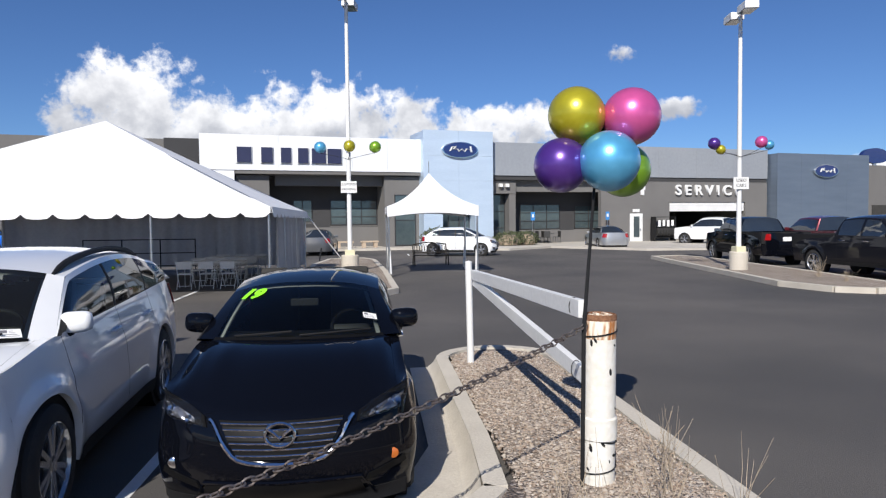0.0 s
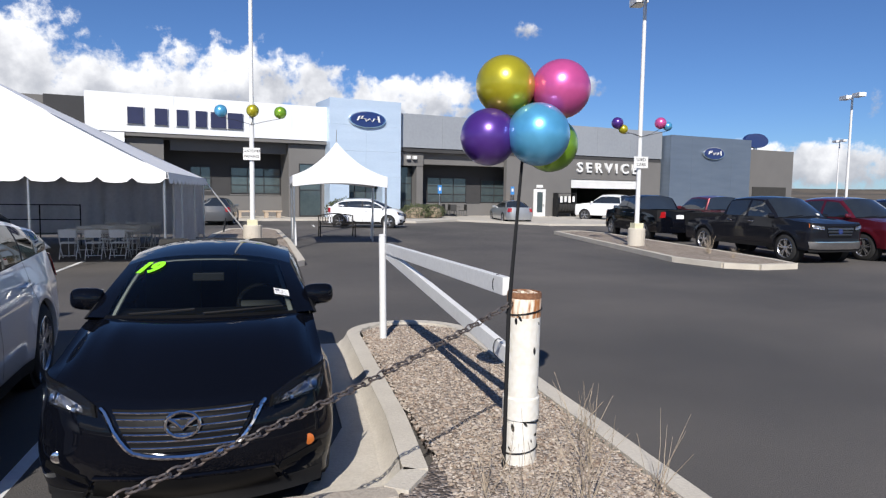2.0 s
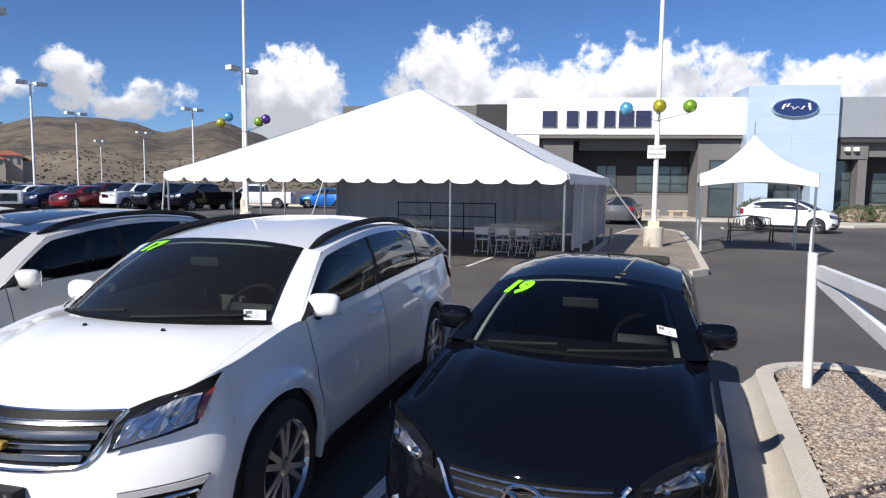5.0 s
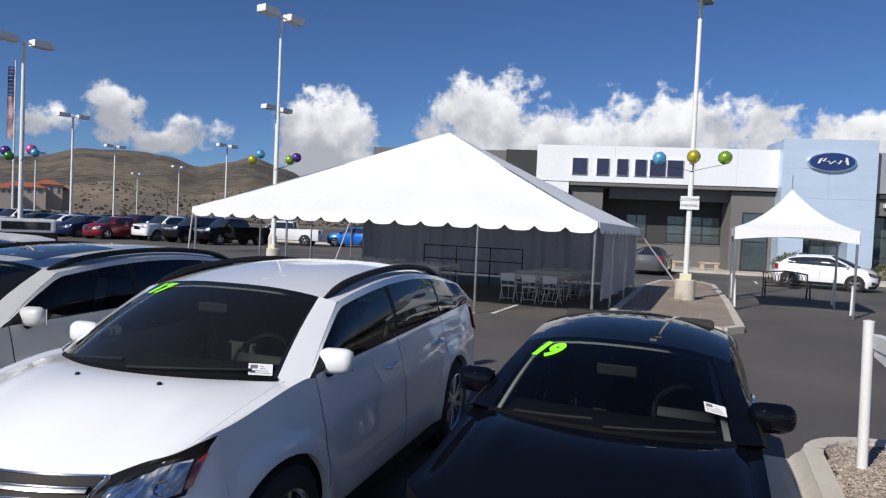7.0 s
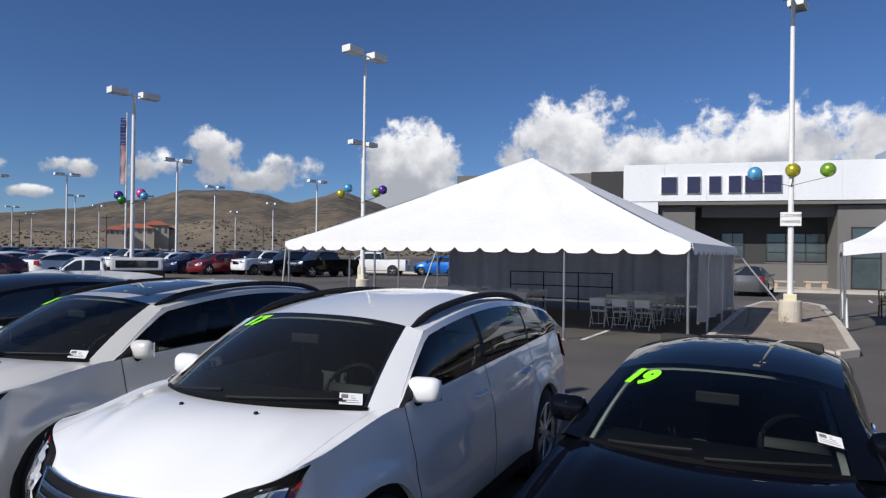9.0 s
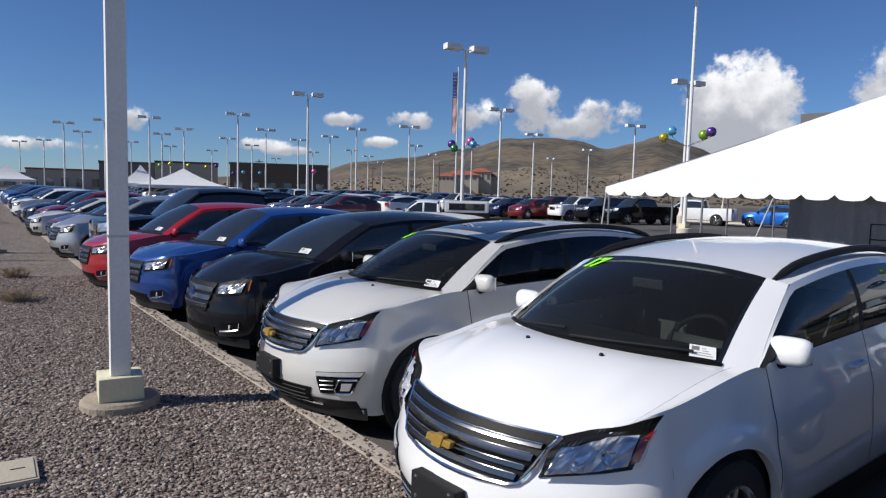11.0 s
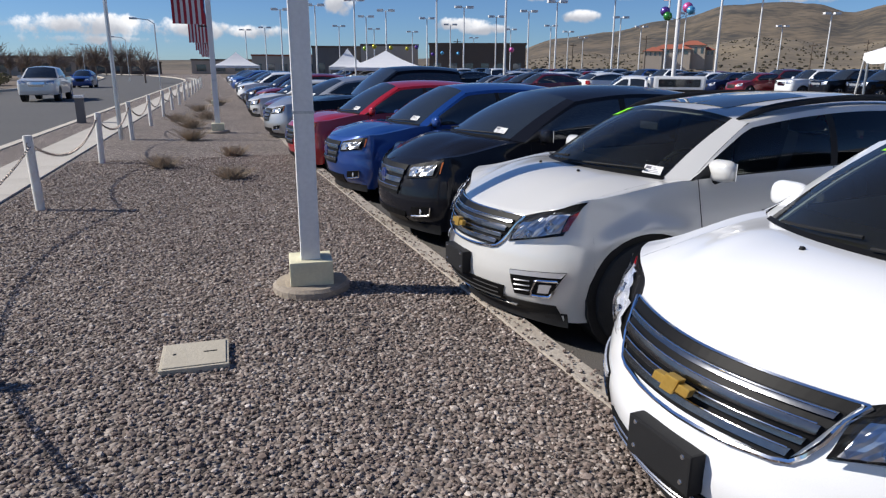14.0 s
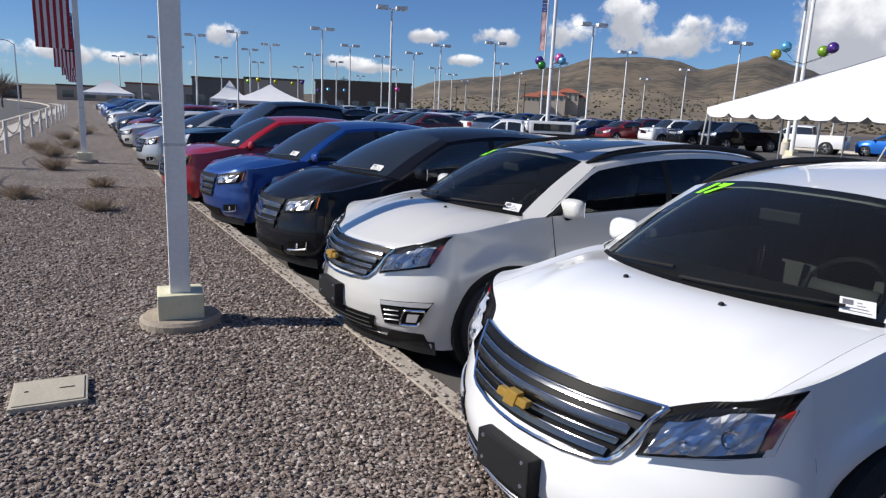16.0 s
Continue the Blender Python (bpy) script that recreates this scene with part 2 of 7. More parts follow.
def box(x0, x1, y0, y1, z0, z1, bevel=0.0, bm=None):
    bm2 = bmesh.new()
    bmesh.ops.create_cube(bm2, size=1)
    for v in bm2.verts:
        v.co = Vector(((x0 + x1) / 2 + v.co.x * (x1 - x0), (y0 + y1) / 2 + v.co.y * (y1 - y0), (z0 + z1) / 2 + v.co.z * (z1 - z0)))
    if bevel:
        bmesh.ops.bevel(bm2, geom=list(bm2.edges), offset=bevel, segments=2, affect="EDGES", profile=0.7)
    return merge(bm, bm2)


def merge(bm, bm2):
    if bm is None:
        return bm2
    me = bpy.data.meshes.new("tmp")
    bm2.to_mesh(me)
    bm2.free()
    bm.from_mesh(me)
    bpy.data.meshes.remove(me)
    return bm


def tube(pts, radii, seg=10, bm=None, closed=False):
    """A tube along points; radii one number or one a point."""
    bm = bm or bmesh.new()
    pts = [Vector(p) for p in pts]
    n = len(pts)
    if isinstance(radii, (int, float)):
        radii = [radii] * n
    rings = []
    up = Vector((0.3, 0.2, 1)).normalized()
    for i, p in enumerate(pts):
        a, b = pts[(i - 1) % n if closed else max(i - 1, 0)], pts[(i + 1) % n if closed else min(i + 1, n - 1)]
        d = (b - a).normalized()
        s = d.cross(up)
        if s.length < 0.05:
            s = d.cross(Vector((1, 0, 0)))
        s.normalize()
        t = s.cross(d)
        rings.append([bm.verts.new(p + (s * math.cos(k * 2 * math.pi / seg) + t * math.sin(k * 2 * math.pi / seg)) * radii[i]) for k in range(seg)])
    for i in range(n if closed else n - 1):
        r0, r1 = rings[i], rings[(i + 1) % n]
        for k in range(seg):
            bm.faces.new((r0[k], r0[(k + 1) % seg], r1[(k + 1) % seg], r1[k]))
    if not closed:
        bm.faces.new(rings[0][::-1])
        bm.faces.new(rings[-1])
    return bm


def lathe(profile, seg=24, axis="z", at=(0, 0, 0), bm=None, caps=True):
    """A turned solid: profile of (radius, height)."""
    bm = bm or bmesh.new()
    rings = []
    for r, h in profile:
        ring = []
        for k in range(seg):
            c, s = math.cos(2 * math.pi * k / seg) * r, math.sin(2 * math.pi * k / seg) * r
            v = (c, s, h) if axis == "z" else (h, c, s) if axis == "x" else (c, h, s)
            ring.append(bm.verts.new(Vector(v) + Vector(at)))
        rings.append(ring)
    for a, b in zip(rings, rings[1:]):
        for k in range(seg):
            bm.faces.new((a[k], a[(k + 1) % seg], b[(k + 1) % seg], b[k]))
    if caps and profile[0][0] > 1e-4:
        bm.faces.new(rings[0][::-1])
    if caps and profile[-1][0] > 1e-4:
        bm.faces.new(rings[-1])
    bmesh.ops.remove_doubles(bm, verts=bm.verts, dist=1e-5)
    return bm


def prism(outline, z0, z1, bm=None, bevel=0.0):
    """A flat outline in x, y raised from z0 to z1."""
    bm2 = bmesh.new()
    vs = [bm2.verts.new((x, y, z0)) for x, y in outline]
    f = bm2.faces.new(vs)
    r = bmesh.ops.extrude_face_region(bm2, geom=[f])
    for v in r["geom"]:
        if isinstance(v, bmesh.types.BMVert):
            v.co.z = z1
    if bevel:
        bmesh.ops.bevel(bm2, geom=list(bm2.edges), offset=bevel, segments=2, affect="EDGES")
    return merge(bm, bm2)


def sheet(f, nu, nv, bm=None):
    """A grid of points f(u, v), u and v from 0 to 1."""
    bm = bm or bmesh.new()
    g = [[bm.verts.new(f(i / nu, j / nv)) for i in range(nu + 1)] for j in range(nv + 1)]
    for j in range(nv):
        for i in range(nu):
            bm.faces.new((g[j][i], g[j][i + 1], g[j + 1][i + 1], g[j + 1][i]))
    return bm


def strip(line, width, z0, z1, bm=None):
    """A band of the given width along points in x, y, raised from z0 to z1."""
    left, right = [], []
    for i, p in enumerate(line):
        a, b = Vector(line[max(i - 1, 0)]), Vector(line[min(i + 1, len(line) - 1)])
        d = (b - a).normalized()
        n = Vector((-d.y, d.x)) * width / 2
        left.append(Vector(p) + n)
        right.append(Vector(p) - n)
    bm = bm or bmesh.new()
    rows = [[bm.verts.new((q.x, q.y, z)) for q, z in ((l, z0), (l, z1), (r, z1), (r, z0))] for l, r in zip(left, right)]
    for a, b in zip(rows, rows[1:]):
        for k in range(4):
            bm.faces.new((a[k], a[(k + 1) % 4], b[(k + 1) % 4], b[k]))
    bm.faces.new(rows[0])
    bm.faces.new(rows[-1][::-1])
    return bm


def text_mesh(words, size, depth, bold=0.0, space=1.0):
    cu = bpy.data.curves.new("lettering", "FONT")
    cu.body, cu.size, cu.extrude, cu.align_x, cu.align_y, cu.offset = words, size, depth, "CENTER", "CENTER", bold
    cu.space_character = space
    ob = bpy.data.objects.new("lettering", cu)
    scene.collection.objects.link(ob)
    bpy.context.view_layer.update()
    me = bpy.data.meshes.new_from_object(ob.evaluated_get(bpy.context.evaluated_depsgraph_get()))
    bpy.data.objects.remove(ob)
    return me


def lettering(name, words, size, depth, material, parent, m, label="", bold=0.0, space=1.0):
    me = text_mesh(words, size, depth, bold, space)
    me.materials.clear()
    me.materials.append(material)
    ob = new(name, me)
    ob.parent = parent
    ob.matrix_basis = m
    if label:
        tagged(ob, label)
    return ob


def polar(az, r):
    return -r * math.sin(radians(az)), r * math.cos(radians(az))


# ---- ground ----
def kerb_y(x):
    return 3.93 + 0.045 * (x + 4.2) if x > -16 else 3.40 - 0.012 * (-16 - x)


bm = sheet(lambda u, v: Vector(((u - 0.5) * 6000, (v - 0.5) * 6000, -0.06)), 24, 24)
solid("ground", bm, DIRT, "dry brown desert earth reaching to the horizon", "ground", kind="structure")
bm = box(-330, 70, 3.0, 160, -0.5, 0.0)
solid("parking_lot", bm, ASPHALT, "dark patched asphalt of the car lot", "asphalt", kind="structure")
bm = box(2.45, 70, -60, 3.0, -0.5, -0.001)
solid("driveway", bm, ASPHALT, "dark asphalt driveway beside the gravel island", "asphalt", kind="structure")


def road_y(x):
    return -3.0 - (0.0016 * (-x - 90) ** 2 if x < -90 else 0)


xs = [30 - 4 * i for i in range(14)] + [-28 - 6 * i for i in range(36)]
bm = strip([(x, road_y(x) - 6.0) for x in xs], 12, -0.3, 0.0)
solid("road", bm, ROAD, "grey worn asphalt of a wide curving street", "road", kind="structure")
bm = strip([(x, road_y(x) + 0.1) for x in xs if x < 2.3], 0.2, -0.2, 0.15)
solid("road_kerb", bm, CONCRETE, "weathered concrete kerb along the street", "kerb", kind="structure")
bm = strip([(x, road_y(x) - 12.1) for x in xs], 0.3, -0.2, 0.15)
solid("far_kerb", bm, CONCRETE, "pale kerb on the far side of the street", "kerb", kind="structure")
# pavement in slabs
walk_pave = thing("pavement", pose(0, 0, 0), "pale concrete pavement slabs beside a gravel verge", "pavement", kind="structure")
slab = None
x = 1.9
for i in range(90):
    x0 = x - 1.5
    yy = road_y(x) + 1.05
    bm2 = box(-0.745, 0.745, -0.48, 0.48, -0.2, 0.0, 0.008)
    if slab is None:
        slab = part("slab", bm2, PAVE, walk_pave)
        s = slab
    else:
        bm2.free()
        s = new("slab", slab.data)
        s.parent = walk_pave
    s.location = ((x + x0) / 2, yy + 0.48, 0.155)
    x = x0

# gravel verge and island
tip = [(1.0 + 0.72 - 0.72 * math.cos(a), 8.42 + 0.72 * math.sin(a)) for a in [math.pi * k / 12 for k in range(13)]]


def verge_outline(inset):
    pts = [(2.44 - inset, -2.8)] + [(p[0] + (inset if p[0] < 1.72 else -inset) * abs(p[0] - 1.72) / 0.72, p[1] - inset * 0.7) for p in tip[::-1]]
    pts += [(1.0 + inset, 4.6), (0.72, kerb_y(0.72) - inset)]
    pts += [(x, kerb_y(x) - inset) for x in (-1, -4.2, -8, -16, -40, -100, -200)]
    pts += [(x, road_y(x) + 0.2) for x in (-200, -170, -150, -130, -110, -95, -60, -38)]
    pts += [(0, -2.8)]
    return pts


bm = prism(verge_outline(0.14), -0.1, 0.13)
solid("gravel_verge", bm, GRAVEL, "brown river gravel verge between street and car lot", "gravel", kind="structure")
bm = sheet(lambda u, v: Vector((1.12 + 1.2 * u, 3.2 + 5.5 * v, 0.135 + 0.05 * math.sin(math.pi * u) * min(1, v * 4, (1 - v) * 5))), 12, 40)
solid("gravel_island", bm, GRAVEL2, "tan crushed gravel inside the kerbed island", "gravel", kind="structure")
# kerb pieces
kerb = thing("kerb", pose(0, 0, 0), "weathered pale concrete kerb round the gravel", "kerb", kind="structure")
line = [(x, kerb_y(x) - 0.07) for x in [0.75 - 3.05 * k for k in range(45)]]
for a, b in zip(line, line[1:]):
    part("kerbstone", strip([(a[0] - 0.006, a[1]), (b[0] + 0.006, b[1])], 0.15, -0.2, 0.15), DUSTKERB, kerb)
bend = [(0.75, kerb_y(0.75) - 0.05), (0.92, 4.35), (0.98, 5.4), (0.99, 6.9)] + tip + [(2.44, 6.6), (2.44, 4.7), (2.44, 2.8), (2.44, 0.9), (2.44, -1.0), (2.44, -2.8)]
for a, b in zip(bend, bend[1:]):
    part("kerbstone", strip([a, b], 0.16, -0.2, 0.155), CONCRETE, kerb)
bm = prism([(0.2, 3.98), (0.86, 4.04), (0.90, 5.4), (0.92, 8.6), (0.60, 8.6), (0.58, 5.6), (0.2, 4.4)], -0.1, 0.012)
edge = [(0.88, 4.1), (0.93, 4.6), (0.98, 5.4), (0.99, 6.9)] + tip[:4]


def kerb_slope(u, v):
    k = min(int(u * (len(edge) - 1)), len(edge) - 2)
    q = Vector(edge[k]).lerp(Vector(edge[k + 1]), u * (len(edge) - 1) - k)
    return Vector((q.x - 0.081 - 0.11 * v, q.y + 0.05 * v * max(0, (q.y - 8.4) * 2), 0.148 - 0.133 * (1 - (1 - v) ** 1.7)))


sheet(kerb_slope, 42, 6, bm)
solid("gutter", bm, CONCRETE, "pale concrete gutter along the island kerb", "gutter", kind="structure")


def scatter(name, count, where, size, z, material, label, seed):
    rng = np.random.default_rng(seed)
    ph = (1 + 5 ** 0.5) / 2
    base = np.array([(-1, ph, 0), (1, ph, 0), (-1, -ph, 0), (1, -ph, 0), (0, -1, ph), (0, 1, ph), (0, -1, -ph), (0, 1, -ph), (ph, 0, -1), (ph, 0, 1), (-ph, 0, -1), (-ph, 0, 1)], float) / 1.9
    tri = [(0, 11, 5), (0, 5, 1), (0, 1, 7), (0, 7, 10), (0, 10, 11), (1, 5, 9), (5, 11, 4), (11, 10, 2), (10, 7, 6), (7, 1, 8), (3, 9, 4), (3, 4, 2), (3, 2, 6), (3, 6, 8), (3, 8, 9), (4, 9, 5), (2, 4, 11), (6, 2, 10), (8, 6, 7), (9, 8, 1)]
    tri = np.array(tri)
    p = where(rng, count)
    n = len(p)
    s = size * rng.lognormal(0, 0.32, n)
    v = base[None] * (1 + rng.uniform(-0.22, 0.22, (n, 12, 1)))
    v = v * (s[:, None, None] * np.stack([rng.uniform(0.8, 1.35, n), rng.uniform(0.7, 1.1, n), rng.uniform(0.45, 0.8, n)], 1)[:, None])
    t = rng.uniform(0, 6.28, n)
    c, q = np.cos(t)[:, None], np.sin(t)[:, None]
    w = np.stack([v[..., 0] * c - v[..., 1] * q, v[..., 0] * q + v[..., 1] * c, v[..., 2]], 2)
    w[..., 0] += p[:, 0:1]
    w[..., 1] += p[:, 1:2]
    w[..., 2] += z(p)[:, None] + rng.uniform(0, 0.012, n)[:, None]
    me = bpy.data.meshes.new(name)
    f = (tri[None] + (np.arange(n) * 12)[:, None, None]).reshape(-1, 3)
    me.vertices.add(n * 12)
    me.vertices.foreach_set("co", w.reshape(-1).astype(np.float32))
    me.loops.add(len(f) * 3)
    me.loops.foreach_set("vertex_index", f.reshape(-1).astype(np.int32))
    me.polygons.add(len(f))
    me.polygons.foreach_set("loop_start", np.arange(0, len(f) * 3, 3, dtype=np.int32))
    me.polygons.foreach_set("use_smooth", np.zeros(len(f), dtype=bool))
    me.update(calc_edges=True)
    me.materials.append(material)
    return tagged(new(name, me), label, "gravel", kind="stuff")


def in_verge(rng, count):
    x = -0.3 - 15 * rng.random(count) ** 1.6
    y = -0.9 + 4.7 * rng.random(count)
    keep = y < (np.where(x > -16, 3.93 + 0.045 * (x + 4.2), 3.4) - 0.16)
    return np.stack([x, y], 1)[keep]


def in_island(rng, count):
    x = 1.08 + 1.28 * rng.random(count)
    y = 1.2 + 7.7 * rng.random(count)
    keep = (y < 8.3) | ((x - 1.72) ** 2 + (y - 8.42) ** 2 < 0.6 ** 2)
    return np.stack([x, y], 1)[keep]


scatter("gravel_stones", 92000, in_verge, 0.0100, lambda p: np.full(len(p), 0.128), STONE, "loose rounded brown and grey river gravel", 3)
scatter("island_pebbles", 22000, in_island, 0.0092,
        lambda p: 0.13 + 0.05 * np.sin(np.pi * np.clip((p[:, 0] - 1.12) / 1.2, 0, 1)) * np.clip(np.minimum((p[:, 1] - 3.2) * 0.72, (8.7 - p[:, 1]) * 0.9), 0, 1), STONE2,
        "loose tan and pink gravel in the island", 4)


def on_kerb(rng, count):
    x = -1.5 - 12 * rng.random(count) ** 1.3
    return np.stack([x, 3.93 + 0.045 * (x + 4.2) - 0.15 + 0.17 * rng.random(count) ** 1.8], 1)


scatter("stray_stones", 900, on_kerb, 0.0095, lambda p: np.full(len(p), 0.153), STONE, "stray gravel stones lying on the kerb", 12)


# lot islands
def island(outline, label):
    g = thing("lot_island", pose(0, 0, 0), label, "island", kind="structure")
    n = len(outline)
    cx, cy = sum(p[0] for p in outline) / n, sum(p[1] for p in outline) / n
    for a, b in zip(outline, outline[1:] + outline[:1]):
        part("kerbstone", strip([a, b], 0.18, -0.1, 0.15), CONCRETE, g)
    part("fill", prism([(cx + (p[0] - cx) * 0.97, cy + (p[1] - cy) * 0.97) for p in outline], -0.1, 0.135), GRAVEL2, g)
    return g


island([(-2.1, 17.6), (0.4, 17.0), (0.75, 17.6), (0.6, 24), (0.25, 31), (-0.3, 32.5), (-1.8, 32), (-2.2, 28)], "kerbed tan gravel island round a lamp post")
island([(11.3, 17.2), (11.7, 15.6), (12.4, 15.1), (13.6, 15.2), (13.9, 16.4), (14.4, 21), (15.0, 28.5), (14.6, 30.2), (13.2, 29.9), (12.3, 24)], "kerbed dry gravel island beside pickup trucks")
island([(-18.8, 23.4), (-16.8, 23.4), (-16.8, 28.6), (-18.8, 28.6)], "small kerbed gravel island round a lamp post")
# painted bay lines
bm = bmesh.new()
for k in range(16):
    x = -1.62 - 2.74 * k
    box(x - 0.05, x + 0.05, 4.4, 9.4, -0.002, 0.004, bm=bm)
for x, y0, y1 in ((-4.72, 16.9, 19.3), (-2.1, 39, 43), (2.2, 36.4, 38.2), (-7.5, 17.2, 19.4), (-10.2, 17.2, 19.4)):
    box(x - 0.05, x + 0.05, y0, y1, -0.002, 0.004, bm=bm)
solid("bay_lines", bm, WHITE, "worn white painted bay lines on asphalt", "road marking", kind="structure")
bm = box(-75, -30, 52.0, 53.4, -0.1, 0.14)
solid("far_island", bm, CONCRETE, "long pale kerbed strip across the lot", "kerb", kind="structure")
bm = prism([(-14, 41.6), (3.2, 43.6), (8.6, 40.4), (12, 43.2), (16.2, 37.6), (22.6, 37.0), (30, 48), (44, 52), (44, 60), (-18, 46)], -0.1, 0.13)
solid("forecourt_pavement", bm, PAVE, "pale concrete pavement in front of the showroom", "pavement", kind="structure")

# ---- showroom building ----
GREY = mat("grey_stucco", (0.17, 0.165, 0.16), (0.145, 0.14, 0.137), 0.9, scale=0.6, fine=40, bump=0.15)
# GREY's stucco in a darker tone: recessed walls, right soffit, one rear block.
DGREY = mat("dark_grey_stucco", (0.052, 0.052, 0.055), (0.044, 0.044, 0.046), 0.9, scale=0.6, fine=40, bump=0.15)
CLAD = mat("white_cladding", (0.82, 0.84, 0.87), (0.76, 0.78, 0.81), 0.4, 0.0, scale=0.3, fine=5)
CLADG = mat("grey_cladding", (0.36, 0.38, 0.41), (0.31, 0.33, 0.36), 0.4, 0.2, scale=0.3, fine=5)
BRUSHED = mat("brushed_aluminium", (0.60, 0.72, 0.86), (0.53, 0.65, 0.79), 0.42, 0.3, scale=0.4, fine=8, stretch=(1, 1, 6))
BRUSHD = mat("dark_brushed_metal", (0.21, 0.26, 0.33), (0.17, 0.215, 0.28), 0.45, 0.5, scale=0.4, fine=8, stretch=(1, 1, 6))
NAVY = mat("navy_enamel", (0.02, 0.04, 0.16), (0.016, 0.032, 0.13), 0.25, coat=0.6)
LETTERN = mat("navy_letter_face", (0.03, 0.035, 0.09), (0.025, 0.03, 0.075), 0.4)
# Base colour lifted to stand for the lit room and reflections in the panes.
WINDOW = mat("window_glass", (0.075, 0.10, 0.105), (0.05, 0.07, 0.08), 0.04, 0.0, spec=1.0, coat=0.4)
FRAMEM = mat("dark_window_frame", (0.03, 0.03, 0.032), (0.04, 0.04, 0.042), 0.5)
# one even dark tone for the workshop box and the wing's door panel
INSIDE = mat("dark_brown_grey", (0.05, 0.048, 0.045), (0.035, 0.034, 0.032), 0.9)

B = pose(3.8, 46.0, 0, 0, 0, 12.5)
hall = thing("showroom", B, "grey stucco car showroom with white fascia and brushed metal tower", "building")


def panels(name, u0, u1, y0, y1, z0, z1, cols, rows, material, parent, label=""):
    """Cladding of single panels with open joints."""
    p = part(name, box(u0 + 0.05, u1 - 0.05, y0 + 0.08, y1, z0 + 0.02, z1 - 0.02), material, parent, label)
    for i in range(cols):
        for j in range(rows):
            a, b = u0 + (u1 - u0) * i / cols, u0 + (u1 - u0) * (i + 1) / cols
            c, d = z0 + (z1 - z0) * j / rows, z0 + (z1 - z0) * (j + 1) / rows
            part("panel", box(a + 0.004, b - 0.004, y0, y0 + 0.085, c + 0.004, d - 0.004), material, p)
    return p


def window_unit(u0, u1, z0, z1, y, cols, rows, parent):
    w = part("window", box(u0 - 0.04, u1 + 0.04, y - 0.02, y + 0.05, z0 - 0.12, z0 - 0.04), GREY, parent, "dark framed window in a dark wall")
    fr = bmesh.new()
    t = 0.05
    for a, b, c, d in ((u0, u1, z0, z0 + t), (u0, u1, z1 - t, z1), (u0, u0 + t, z0, z1), (u1 - t, u1, z0, z1)):
        box(a, b, y - 0.06, y + 0.02, c, d, bm=fr)
    for i in range(1, cols):
        x = u0 + (u1 - u0) * i / cols
        box(x - t / 2, x + t / 2, y - 0.055, y + 0.02, z0, z1, bm=fr)
    for j in range(1, rows):
        z = z0 + (z1 - z0) * j / rows
        box(u0, u1, y - 0.05, y + 0.02, z - t / 2, z + t / 2, bm=fr)
    part("frame", fr, FRAMEM, w)
    for i in range(cols):
        for j in range(rows):
            a, b = u0 + (u1 - u0) * i / cols, u0 + (u1 - u0) * (i + 1) / cols
            c, d = z0 + (z1 - z0) * j / rows, z0 + (z1 - z0) * (j + 1) / rows
            part("pane", box(a + 0.02, b - 0.02, y - 0.012, y, c + 0.02, d - 0.02), WINDOW, w)
    return w


